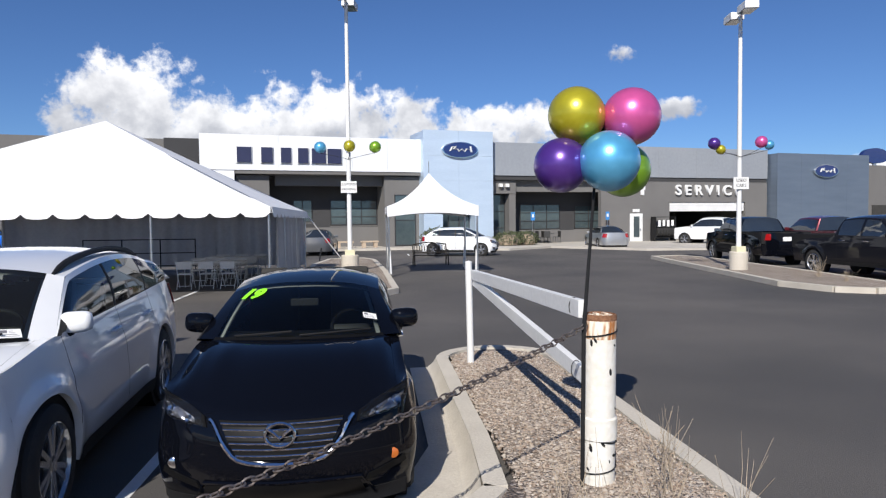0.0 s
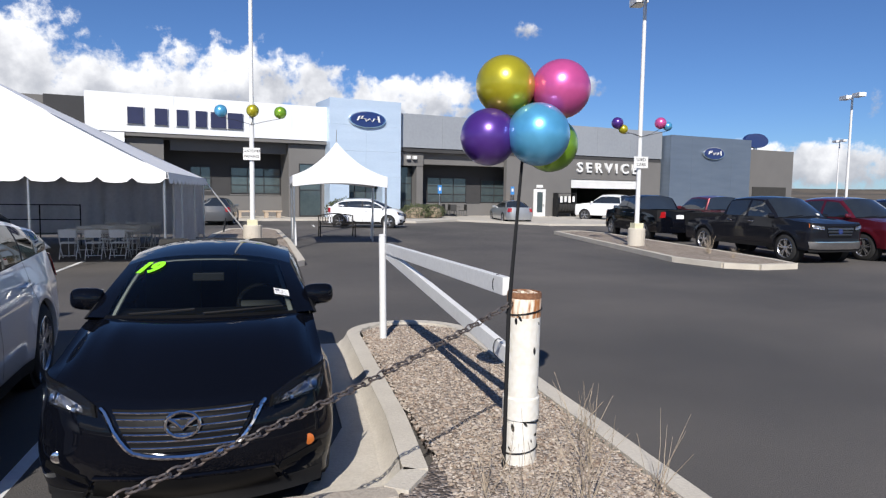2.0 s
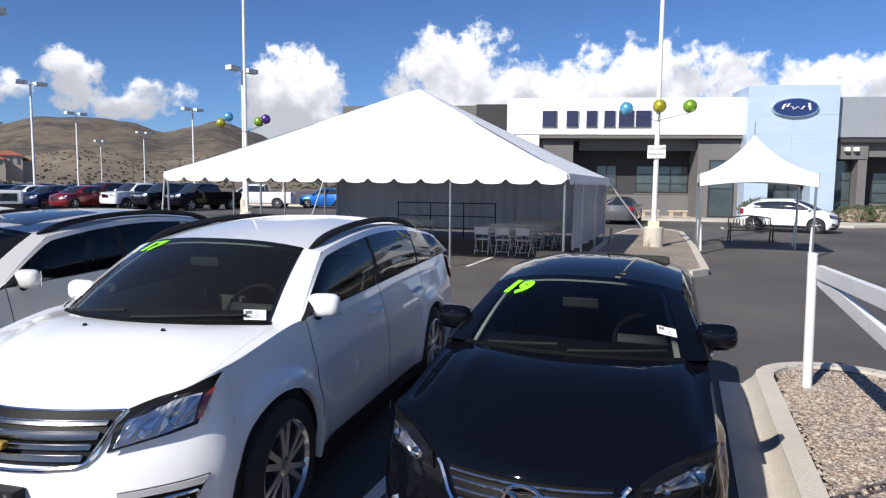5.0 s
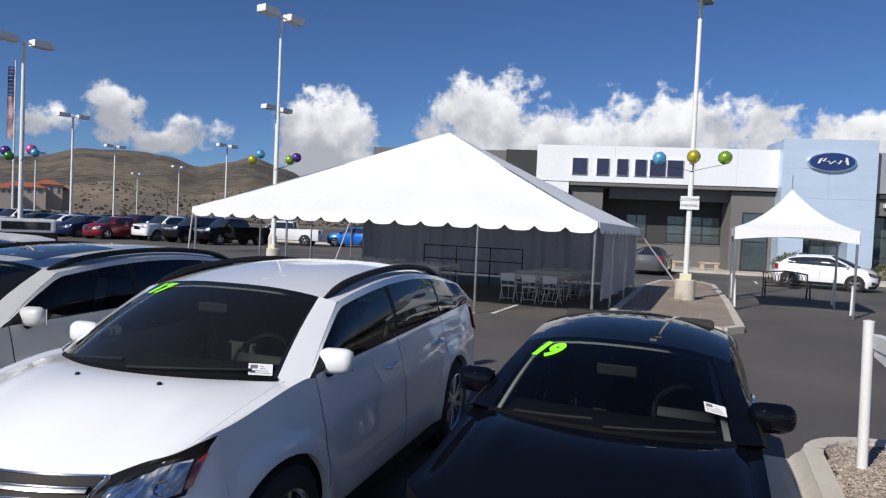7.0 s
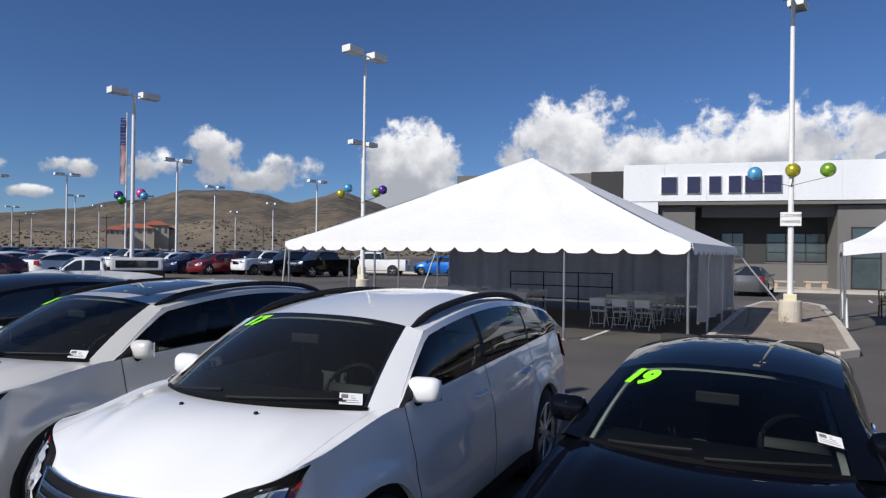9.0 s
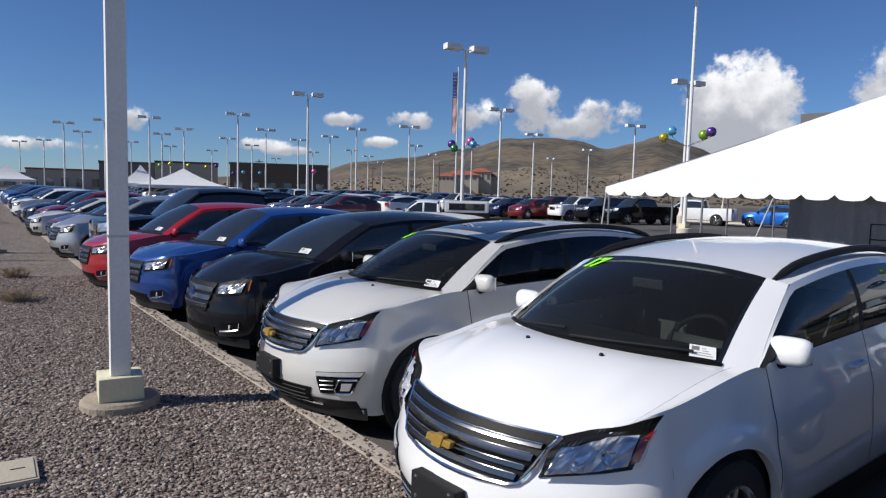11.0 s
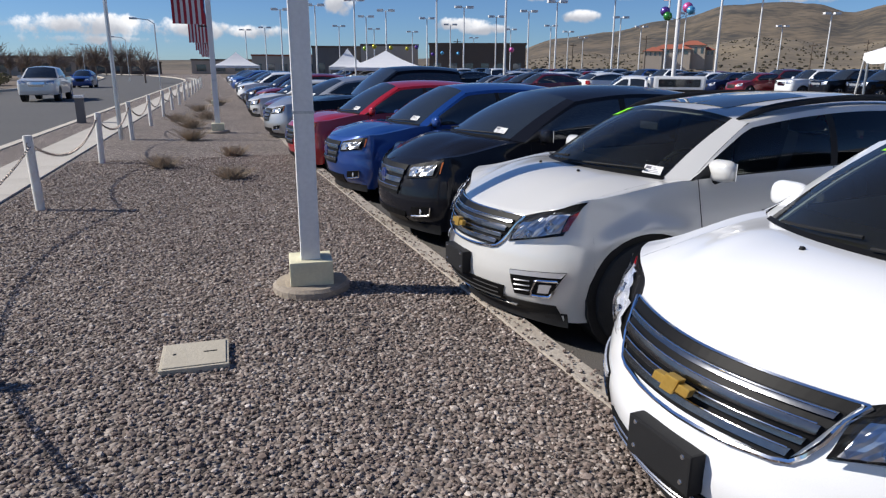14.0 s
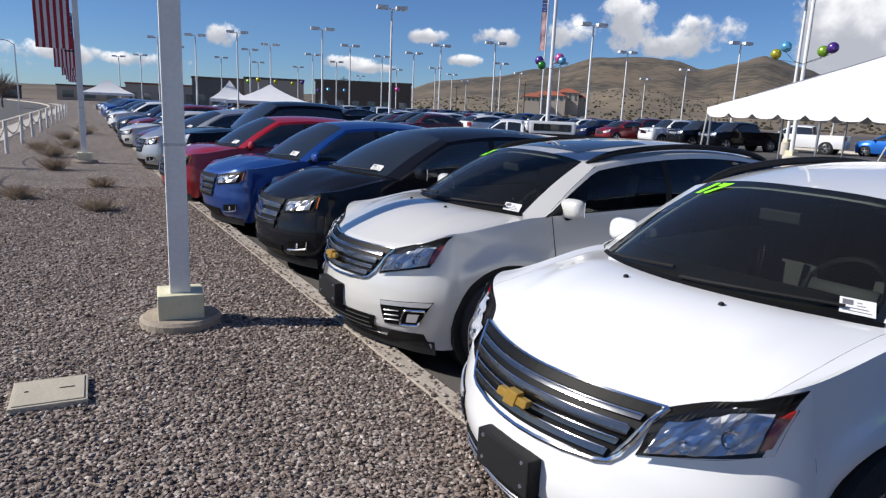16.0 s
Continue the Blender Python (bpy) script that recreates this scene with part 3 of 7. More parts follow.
def build_hall():
    # main volumes, back walls and roof
    part("roof", box(-14.3, 30.0, 3.0, 28, 6.9, 7.1), GREY, hall)
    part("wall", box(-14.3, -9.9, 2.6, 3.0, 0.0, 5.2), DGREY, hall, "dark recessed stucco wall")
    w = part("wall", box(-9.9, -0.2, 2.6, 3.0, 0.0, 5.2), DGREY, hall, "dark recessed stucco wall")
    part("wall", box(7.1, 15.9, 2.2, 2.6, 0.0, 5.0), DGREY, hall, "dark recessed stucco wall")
    part("plinth", box(-9.6, -0.6, 2.45, 2.6, 0.0, 1.5), GREY, hall)
    part("plinth", box(7.2, 15.6, 2.05, 2.2, 0.0, 1.05), GREY, hall)
    # left white fascia
    panels("fascia", -14.5, -0.15, 0.0, 0.9, 5.22, 7.47, 6, 1, CLAD, hall, "white metal cladding fascia")
    panels("panel_wing", -14.5, -12.45, 0.05, 0.9, 3.0, 5.2, 1, 1, CLAD, hall)
    part("soffit", box(-12.4, -0.2, 0.05, 2.7, 5.0, 5.2), GREY, hall)
    part("beam", box(-9.9, -2.7, 0.9, 1.4, 4.3, 5.0), GREY, hall)
    part("column", box(-12.35, -10.3, 0.5, 1.6, 0.0, 4.95), GREY, hall)
    part("column", box(-2.68, -0.2, 0.4, 2.6, 0.0, 4.95), GREY, hall)
    window_unit(-6.05, -2.75, 1.65, 3.4, 2.6, 3, 3, hall)
    window_unit(-8.6, -7.3, 1.9, 3.4, 2.6, 2, 2, hall)
    window_unit(-2.0, -0.5, 0.2, 3.7, 0.38, 1, 2, hall)
    # metal tower
    panels("tower", -0.25, 4.85, -0.8, 2.6, 2.9, 8.05, 2, 3, BRUSHED, hall, "pale blue brushed aluminium entrance tower")
    part("tower_leg", box(-0.25, 1.1, -0.8, 2.6, 0.0, 2.9), BRUSHED, hall)
    part("tower_leg", box(3.5, 4.85, -0.8, 2.6, 0.0, 2.9), BRUSHED, hall)
    window_unit(1.1, 3.5, 0.1, 2.88, 0.4, 3, 1, hall)
    # entrance glass
    window_unit(5.1, 6.6, 0.1, 3.75, 1.2, 1, 3, hall)
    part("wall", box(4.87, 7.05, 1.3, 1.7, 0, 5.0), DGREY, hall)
    part("column", box(6.6, 7.1, 0.35, 1.25, 0.0, 4.9), GREY, hall)
    part("lintel", box(4.9, 7.1, 0.3, 1.2, 3.8, 4.75), GREY, hall)
    # right fascia and service wall
    panels("fascia", 4.9, 29.95, 0.0, 0.8, 5.08, 7.45, 7, 1, CLADG, hall, "grey metal cladding fascia")
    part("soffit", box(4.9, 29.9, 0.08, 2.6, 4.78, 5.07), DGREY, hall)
    part("beam", box(7.1, 14.2, 0.6, 1.2, 3.95, 4.78), GREY, hall)
    window_unit(8.3, 11.7, 1.15, 3.05, 2.2, 3, 3, hall)
    window_unit(13.0, 15.5, 1.15, 2.95, 2.2, 2, 3, hall)
    part("service_wall", box(14.1, 20.3, 0.1, 0.5, 0.0, 4.78), GREY, hall)
    part("service_wall", box(27.75, 30.0, 0.1, 0.5, 0.0, 4.78), GREY, hall)
    part("service_wall", box(20.3, 27.75, 0.1, 0.5, 3.15, 4.78), GREY, hall)
    # sloping return wall of the recess
    bm = bmesh.new()
    vs = [bm.verts.new(p) for p in ((14.1, 0.3, 0), (14.1, 0.3, 4.8), (16, 2.2, 4.8), (16, 2.2, 0), (14.3, 0.3, 0), (14.3, 0.3, 4.8), (16.2, 2.2, 4.8), (16.2, 2.2, 0))]
    for f in ((0, 1, 2, 3), (4, 7, 6, 5), (0, 4, 5, 1), (3, 2, 6, 7), (1, 5, 6, 2), (0, 3, 7, 4)):
        bm.faces.new([vs[i] for i in f])
    part("return_wall", bm, GREY, hall)
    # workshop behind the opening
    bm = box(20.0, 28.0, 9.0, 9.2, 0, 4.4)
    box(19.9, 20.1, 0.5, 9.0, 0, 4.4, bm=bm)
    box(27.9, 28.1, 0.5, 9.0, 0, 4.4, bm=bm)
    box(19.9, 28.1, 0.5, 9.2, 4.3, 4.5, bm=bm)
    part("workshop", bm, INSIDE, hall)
    door = part("roller_door", box(20.35, 27.7, 0.22, 0.3, 2.42, 3.14, 0.01), WHITE, hall, "white raised roller door")
    for k in range(3):
        part("slat", box(20.38, 27.67, 0.185, 0.225, 2.44 + 0.235 * k, 2.66 + 0.235 * k), WHITE, door)
    d = part("side_door", box(16.64, 17.77, 0.03, 0.11, 0.0, 2.28, 0.01), WHITE, hall, "white door with a tall dark pane")
    part("pane", box(16.95, 17.46, 0.0, 0.035, 0.45, 2.05), WINDOW, d)
    part("handle", box(17.5, 17.56, -0.04, 0.03, 0.95, 1.1), STEEL, d)
    part("door_sign", box(16.9, 17.5, 0.05, 0.1, 2.4, 2.62), WHITE, hall)
    # right brushed block and far wing
    panels("block", 30.1, 40.2, -0.9, 4.0, 0.0, 7.15, 4, 1, BRUSHD, hall, "blue grey brushed metal block")
    part("wing", box(40.25, 49.6, 1.5, 14, 0.0, 6.55), GREY, hall)
    part("parapet", box(40.3, 45.0, 5, 14, 6.5, 7.5), CLADG, hall)
    # plain dark panel flush on the wing, same material as the workshop box
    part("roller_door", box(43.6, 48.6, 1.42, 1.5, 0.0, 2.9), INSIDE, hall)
    # rear upper volume
    part("rear_block", box(-28.5, -17.2, 12.0, 30, 0.0, 8.45), GREY, hall, "plain tan grey rear block")
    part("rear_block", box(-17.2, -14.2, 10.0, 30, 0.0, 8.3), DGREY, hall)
    part("rear_wall", box(-14.3, 30, 27.6, 28, 0, 7.0), GREY, hall)
    part("side_wall", box(-14.4, -14.1, 0.9, 28, 0.0, 7.0), GREY, hall)
    # signs
    for k, (a, b) in enumerate(((-12.28, -11.42), (-10.8, -10.1), (-9.58, -8.95), (-8.5, -7.85), (-7.62, -6.72), (-6.6, -5.7))):
        s = part("sign_letter", box(a - 0.05, b + 0.05, -0.09, 0.0, 5.66, 6.72, 0.01), WHITE, hall)
        part("letter_face", box(a, b, -0.15, -0.085, 5.71, 6.67, 0.01), LETTERN, s, "plain navy block on a white backing")
    for u, z, y in ((2.35, 6.72, -0.82), (35.2, 5.72, -0.92)):
        s = part("oval_sign", lathe([(0, 0), (1.3, 0), (1.34, 0.05), (1.3, 0.16), (0, 0.18)], 40, "y"), CHROME, hall, "navy oval sign with a silver rim")
        s.matrix_basis = pose(u, y, z) @ Matrix.Diagonal((1.0, -1, 0.42, 1))
        f = part("face", lathe([(0, 0.17), (1.2, 0.172), (1.2, 0.2), (0, 0.21)], 40, "y"), NAVY, s)
        bm = tube([(-0.75, 0.22, -0.2), (-0.62, 0.22, 0.45), (-0.35, 0.22, 0.55), (-0.5, 0.22, 0.1), (-0.2, 0.22, 0.1), (-0.15, 0.22, -0.3), (0.1, 0.22, 0.15), (0.3, 0.22, -0.3), (0.45, 0.22, 0.2), (0.7, 0.22, 0.0), (0.72, 0.22, 0.6), (0.8, 0.22, -0.35)], 0.07, 6)
        part("scroll", bm, WHITE, s)
    me = lettering("service_lettering", "SERVICE", 1.12, 0.09, WHITE, hall, pose(24.0, 0.02, 4.07, 90, 0, 0) @ Matrix.Diagonal((1.12, 1, 1, 1)), "raised white capital letters", 0.022, 1.5)
    bm = box(17.6, 17.9, 0.0, 0.1, 3.7, 4.3, 0.02)
    box(17.75, 18.0, 0.0, 0.1, 4.1, 4.4, 0.02, bm=bm)
    part("wall_lamp", bm, WHITE, hall)
    for u in (5.7, 6.2):
        part("flood_lamp", box(u, u + 0.28, 0.02, 0.3, 4.25, 4.5, 0.04), WHITE, hall)


build_hall()

# ---- tents ----
CURTAIN = mat("grey_white_vinyl", (0.70, 0.70, 0.71), (0.60, 0.60, 0.61), 0.6, scale=0.8, fine=9, bump=0.1)


def big_tent():
    x0, x1, y0, y1 = -13.65, -2.28, 16.6, 25.6
    ze, zt, ax, ay = 2.28, 4.98, -7.7, 21.1
    t = thing("frame_tent", pose(0, 0, 0), "large white vinyl frame tent with scalloped valance", "tent")
    corners = [(x0, y0), (x1, y0), (x1, y1), (x0, y1)]
    for k in range(4):
        a, b = Vector((*corners[k], ze)), Vector((*corners[(k + 1) % 4], ze))
        p = Vector((ax, ay, zt))

        def f(u, v, a=a, b=b, p=p):
            q = (a.lerp(b, u)).lerp(p, v)
            q.z -= 0.16 * math.sin(math.pi * v) * (0.5 + 0.5 * abs(math.sin(u * 4 * math.pi))) * (1 - v)
            return q
        bm = sheet(f, 32, 10)
        bmesh.ops.remove_doubles(bm, verts=bm.verts, dist=1e-4)
        part("roof_panel", bm, VINYL, t, smooth=True)
        n = round((b - a).length / 0.72)
        bm = bmesh.new()
        out = Vector(((b - a).y, -(b - a).x, 0)).normalized()
        for i in range(n):
            for j in range(6):
                s0, s1 = (i + j / 6) / n, (i + (j + 1) / 6) / n
                d0, d1 = 0.14 + 0.12 * math.sin(math.pi * j / 6) ** 0.3, 0.14 + 0.12 * abs(math.sin(math.pi * (j + 1) / 6)) ** 0.3
                q = [a.lerp(b, s0) + out * 0.02, a.lerp(b, s1) + out * 0.02, a.lerp(b, s1) + out * 0.04 - Vector((0, 0, d1)), a.lerp(b, s0) + out * 0.04 - Vector((0, 0, d0))]
                bm.faces.new([bm.verts.new(w) for w in q])
        bmesh.ops.remove_doubles(bm, verts=bm.verts, dist=1e-4)
        bmesh.ops.solidify(bm, geom=bm.faces, thickness=0.012)
        part("valance", bm, VINYL, t)
    for x, y in corners + [(-5.1, y0), (-10.5, y0), (x1, 19.6), (x1, 22.6), (x0, 19.6), (x0, 22.6), (-5.6, y1), (-10, y1)]:
        xx, yy = min(max(x, x0 + 0.06), x1 - 0.06), min(max(y, y0 + 0.06), y1 - 0.06)
        p = part("pole", tube([(xx, yy, 0.0), (xx, yy, ze - 0.02)], 0.03, 10), STEEL, t, smooth=True)
        part("base_plate", box(xx - 0.1, xx + 0.1, yy - 0.1, yy + 0.1, 0.0, 0.012), STEEL, p)
    for k in range(4):
        a, b = corners[k], corners[(k + 1) % 4]
        part("rafter", tube([(*a, ze - 0.05), (ax, ay, zt - 0.08)], 0.03, 8), STEEL, t)
        part("eave_bar", tube([(*a, ze - 0.05), (*b, ze - 0.05)], 0.03, 8), STEEL, t)

    def curtain(a, b, folds, z0=0.3):
        def f(u, v):
            q = Vector((a[0] + (b[0] - a[0]) * u, a[1] + (b[1] - a[1]) * u, z0 + (ze - 0.1 - z0) * v))
            n = Vector((-(b[1] - a[1]), b[0] - a[0], 0)).normalized()
            return q + n * (0.07 * math.sin(u * folds * 6.28) * (1 - 0.7 * v) + 0.03 * math.sin(u * folds * 17))
        bm = sheet(f, 120, 4)
        bmesh.ops.solidify(bm, geom=bm.faces, thickness=0.008)
        part("side_wall", bm, CURTAIN, t, "hanging white side wall in shade", smooth=True)
    curtain((-12.9, y1 - 0.12), (x1 - 0.1, y1 - 0.12), 9)
    curtain((x1 - 0.12, 18.6), (x1 - 0.12, y1 - 0.2), 5, 0.35)
    curtain((-12.6, y1 - 0.8), (-12.95, y1 - 0.15), 1)
    for k, (a, b) in enumerate((((x1, y1, ze - 0.1), (-0.9, 27.0, 0.2)), ((x0, y0, ze - 0.1), (x0 - 0.9, y0 + 0.7, 0.0)), ((x0, y1, ze - 0.1), (x0 - 1.2, y1 + 0.6, 0.0)))):
        part("guy_strap", tube([a, b], 0.025, 6), WHITE, t)


def canopy_tent():
    t = thing("canopy_tent", pose(2.24, 24.15, 0), "white peaked canopy tent over a metal bench", "tent")
    h, ze, zt = 1.56, 2.40, 3.62
    cs = [(-h, -h), (h, -h), (h, h), (-h, h)]
    for k in range(4):
        a, b = Vector((*cs[k], ze)), Vector((*cs[(k + 1) % 4], ze))

        def f(u, v, a=a, b=b):
            q = a.lerp(b, u).lerp(Vector((0, 0, ze)), v)
            q.z = ze + (zt - ze) * (0.45 * v + 0.55 * v ** 2.4)
            return q
        bm = sheet(f, 16, 12)
        bmesh.ops.remove_doubles(bm, verts=bm.verts, dist=1e-4)
        part("roof_panel", bm, VINYL, t, smooth=True)

        def g(u, v, a=a, b=b):
            q = a.lerp(b, u)
            q.z = ze - v * (0.36 - 0.13 * math.sin(math.pi * u))
            return Vector((q.x * 1.006, q.y * 1.006, q.z))
        bm = sheet(g, 20, 2)
        bmesh.ops.recalc_face_normals(bm, faces=bm.faces)
        bmesh.ops.solidify(bm, geom=bm.faces, thickness=0.01)
        part("valance", bm, VINYL, t)
        p = part("leg", tube([(cs[k][0] * 0.97, cs[k][1] * 0.97, 0), (cs[k][0] * 0.97, cs[k][1] * 0.97, ze)], 0.035, 8), STEEL, t, smooth=True)
        part("strap", tube([(cs[k][0] * 0.95, cs[k][1] * 0.95, 0.9), (cs[k][0] * 0.93, cs[k][1] * 0.99, 0.1)], 0.03, 6), WHITE, p)
    part("spike", tube([(0, 0, zt - 0.1), (0, 0, zt + 0.42)], 0.015, 6), STEEL, t)


big_tent()
canopy_tent()


# ---- bench ----
def bench():
    b = thing("bench", pose(2.65, 28.4, 0, 0, 0, 4), "dark ornate cast metal bench under the canopy", "bench")
    IRON = mat("dark_cast_iron", (0.03, 0.026, 0.022), (0.05, 0.042, 0.035), 0.5, 0.6)
    for x in (-0.72, 0.72):
        bm = tube([(x, -0.3, 0), (x, -0.26, 0.42), (x, 0.2, 0.42), (x, 0.33, 0.9)], 0.028, 8)
        tube([(x, 0.3, 0), (x, 0.2, 0.42)], 0.028, 8, bm)
        tube([(x, -0.27, 0.42), (x, -0.27, 0.64), (x, 0.24, 0.66)], 0.024, 8, bm)
        part("end_frame", bm, IRON, b, smooth=True)
    for k in range(6):
        part("seat_slat", box(-0.72, 0.72, -0.27 + k * 0.08, -0.21 + k * 0.08, 0.42, 0.445, 0.006), IRON, b)
    bm = tube([(-0.72, 0.32, 0.88), (-0.3, 0.33, 0.94), (0, 0.34, 0.97), (0.3, 0.33, 0.94), (0.72, 0.32, 0.88)], 0.025, 8)
    tube([(-0.72, 0.24, 0.52), (0.72, 0.24, 0.52)], 0.02, 8, bm)
    for k in range(12):
        x = -0.6 + k * 0.11
        tube([(x + 0.05 * math.cos(a), 0.285 + 0.03 * math.sin(a), 0.71 + 0.17 * math.sin(a)) for a in [6.28 * j / 10 for j in range(10)]], 0.011, 5, bm, True)
    part("backrest", bm, IRON, b, smooth=True)


bench()


# ---- folding chairs and tables in the tent ----
def folding_chair():
    c = thing("folding_chair", pose(-5.3, 19.9, 0, 0, 0, 180), "white plastic folding chair with tubular legs", "chair", "folding chairs in the tent")
    part("seat", box(-0.2, 0.2, -0.2, 0.19, 0.42, 0.45, 0.012), WHITE, c)
    part("backrest", box(-0.2, 0.2, 0.2, 0.225, 0.58, 0.8, 0.012), WHITE, c)
    for x in (-0.215, 0.215):
        part("leg", tube([(x, -0.27, 0), (x, 0.05, 0.43), (x, 0.21, 0.8)], 0.013, 6), WHITE, c)
        part("leg", tube([(x * 0.92, 0.26, 0), (x * 0.92, 0.0, 0.42), (x * 0.92, -0.12, 0.43)], 0.013, 6), WHITE, c)
    part("stretcher", tube([(-0.2, 0.2, 0.1), (0.2, 0.2, 0.1)], 0.011, 6), WHITE, c)
    return c


def folding_table():
    c = thing("folding_table", pose(-4.6, 20.7, 0), "white plastic folding table under the tent", "table", "tables in the tent")
    part("tabletop", box(-0.92, 0.92, -0.38, 0.38, 0.71, 0.75, 0.012), WHITE, c)
    for x in (-0.75, 0.75):
        for y in (-0.3, 0.3):
            part("leg", tube([(x, y, 0), (x, y, 0.71)], 0.014, 6), STEEL, c)
    return c


ch = folding_chair()
tb = folding_table()
for cx, cy in ((-4.6, 20.7), (-4.4, 23.2), (-8.6, 21.8), (-11.0, 22.6)):
    if (cx, cy) != (-4.6, 20.7):
        copy_thing(tb, pose(cx, cy, 0))
    for k in range(3):
        for s in (-1, 1):
            if (cx, cy, k, s) == (-4.6, 20.7, 0, -1):
                ch.matrix_basis = pose(cx - 0.62, cy - 0.72, 0, 0, 0, 184)
                continue
            copy_thing(ch, pose(cx - 0.62 + 0.62 * k, cy + s * 0.72, 0, 0, 0, (180 if s < 0 else 0) + 6 * math.sin(k * 5 + cx)))
rack = thing("wire_rack", pose(-8.0, 24.6, 0), "dark tubular rack by the tent wall", "rack")
for x in (-1.9, -0.6, 0.7, 1.9):
    part("post", tube([(x, 0, 0), (x, 0, 1.35)], 0.02, 6), BLACK, rack)
for z in (0.4, 0.85, 1.33):
    part("rail", tube([(-1.9, 0, z), (1.9, 0, z)], 0.018, 6), BLACK, rack)


# ---- lamp posts ----
CREAM = mat("cream_paint", (0.72, 0.68, 0.48), (0.62, 0.58, 0.40), 0.6, scale=3, fine=40)


def lamp_post(m, height, sign=None, turn=0.0, pier=0.62, group="lamp posts of the lot", heads=2, radius=0.085, hs=1.0):
    t = thing("lamp_post", m, "white steel lamp post with twin box heads on a concrete pier", "lamp post", group)
    part("pier", lathe([(0.30, 0), (0.30, pier - 0.03), (0.27, pier), (0, pier)], 20), CONCRETE, t, "round weathered concrete pier")
    part("base_cover", box(-0.17, 0.17, -0.17, 0.17, pier - 0.01, pier + 0.18, 0.02), CREAM, t, "cream painted base cover")
    part("pole", tube([(0, 0, pier), (0, 0, height - 0.1)], [radius, radius * 0.72], 10), WHITE, t, smooth=True)
    c, s = math.cos(radians(turn)), math.sin(radians(turn))
    part("arm", tube([(-0.55 * c, -0.55 * s, height - 0.1), (0.55 * c, 0.55 * s, height - 0.1)], 0.04, 6), WHITE, t)
    for k in (-1, 1)[:heads]:
        h = part("head", box(-0.36 * hs, 0.36 * hs, -0.22 * hs, 0.22 * hs, -0.12 * hs, 0.12 * hs, 0.02), WHITE, t)
        h.matrix_basis = pose(k * 0.62 * hs * c, k * 0.62 * hs * s, height - 0.02, 0, 0, turn)
        part("lens", box(-0.32, 0.32, -0.19, 0.19, -0.135, -0.121), WINDOW, h)
    if sign:
        z, words = sign
        b = part("sign_board", box(-0.27, 0.27, -0.13, -0.105, z, z + 0.4, 0.004), WHITE, t, "white sign board with dark lettering")
        for k, w in enumerate(words):
            me = text_mesh(w, 0.15 if len(w) < 6 else 0.115, 0.002)
            me.materials.clear()
            me.materials.append(BLACK)
            o = new("lettering", me)
            o.parent = b
            o.matrix_basis = pose(0, -0.133, z + 0.29 - 0.17 * k, 90, 0, 0)
    return t


lamp_post(pose(-0.6, 23.3, 0.13), 9.35, (2.75, ("CUSTOMER", "PARKING")), 80)
lamp_post(pose(12.5, 21.4, 0.13), 8.6, (2.72, ("USED", "CARS")), 80)
lamp_post(pose(-17.72, 26.0, 0.13), 10.75, (2.9, ()), 80, hs=1.2)
far_lamp = None
for az, r, h in ((54.2, 38, 10), (36.15, 50, 10), (51.05, 65, 10), (40.0, 79, 10), (48.2, 91, 10), (58.75, 84, 10), (67.25, 59, 10), (72.8, 78, 10),
                 (78.5, 115, 10), (80.7, 141, 10), (76.9, 103, 10), (65.4, 104, 10), (68.0, 114, 10), (71.7, 134, 10), (63.6, 138, 10), (56.6, 144, 10), (46.6, 150, 10),
                 (20.5, 74, 10.6), (26.5, 88, 10.6), (-46.3, 62, 10), (-45.3, 110, 10), (84, 120, 10), (86.5, 150, 10), (74.8, 160, 10), (33, 150, 10), (61, 190, 10), (69.8, 190, 10), (82.5, 96, 10), (63.2, 90, 10), (70.6, 97, 10), (79.4, 88, 10), (85.2, 104, 10), (73.6, 118, 10), (66.8, 150, 10), (62.2, 160, 10), (77.9, 150, 10), (88, 160, 10), (58.2, 118, 10), (53.4, 112, 10), (43.6, 120, 10)):
    x, y = polar(az, r)
    if far_lamp is None:
        far_lamp = lamp_post(pose(x, y + 1.6, 0), h, turn=80, pier=0.8, hs=1.3, radius=0.115)
        continue
    copy_thing(far_lamp, pose(x, y + 1.6, 0, 0, 0, (az * 37) % 12 - 6))


# ---- bollard, gate and balloons ----
PEEL = mat("peeling_white_paint", (0.78, 0.77, 0.73), (0.70, 0.66, 0.58), 0.5, scale=5, fine=26, bump=0.25)


RIM = mat("brown_rust", (0.16, 0.07, 0.035), (0.30, 0.15, 0.08), 0.9, scale=12, fine=60, bump=0.4)


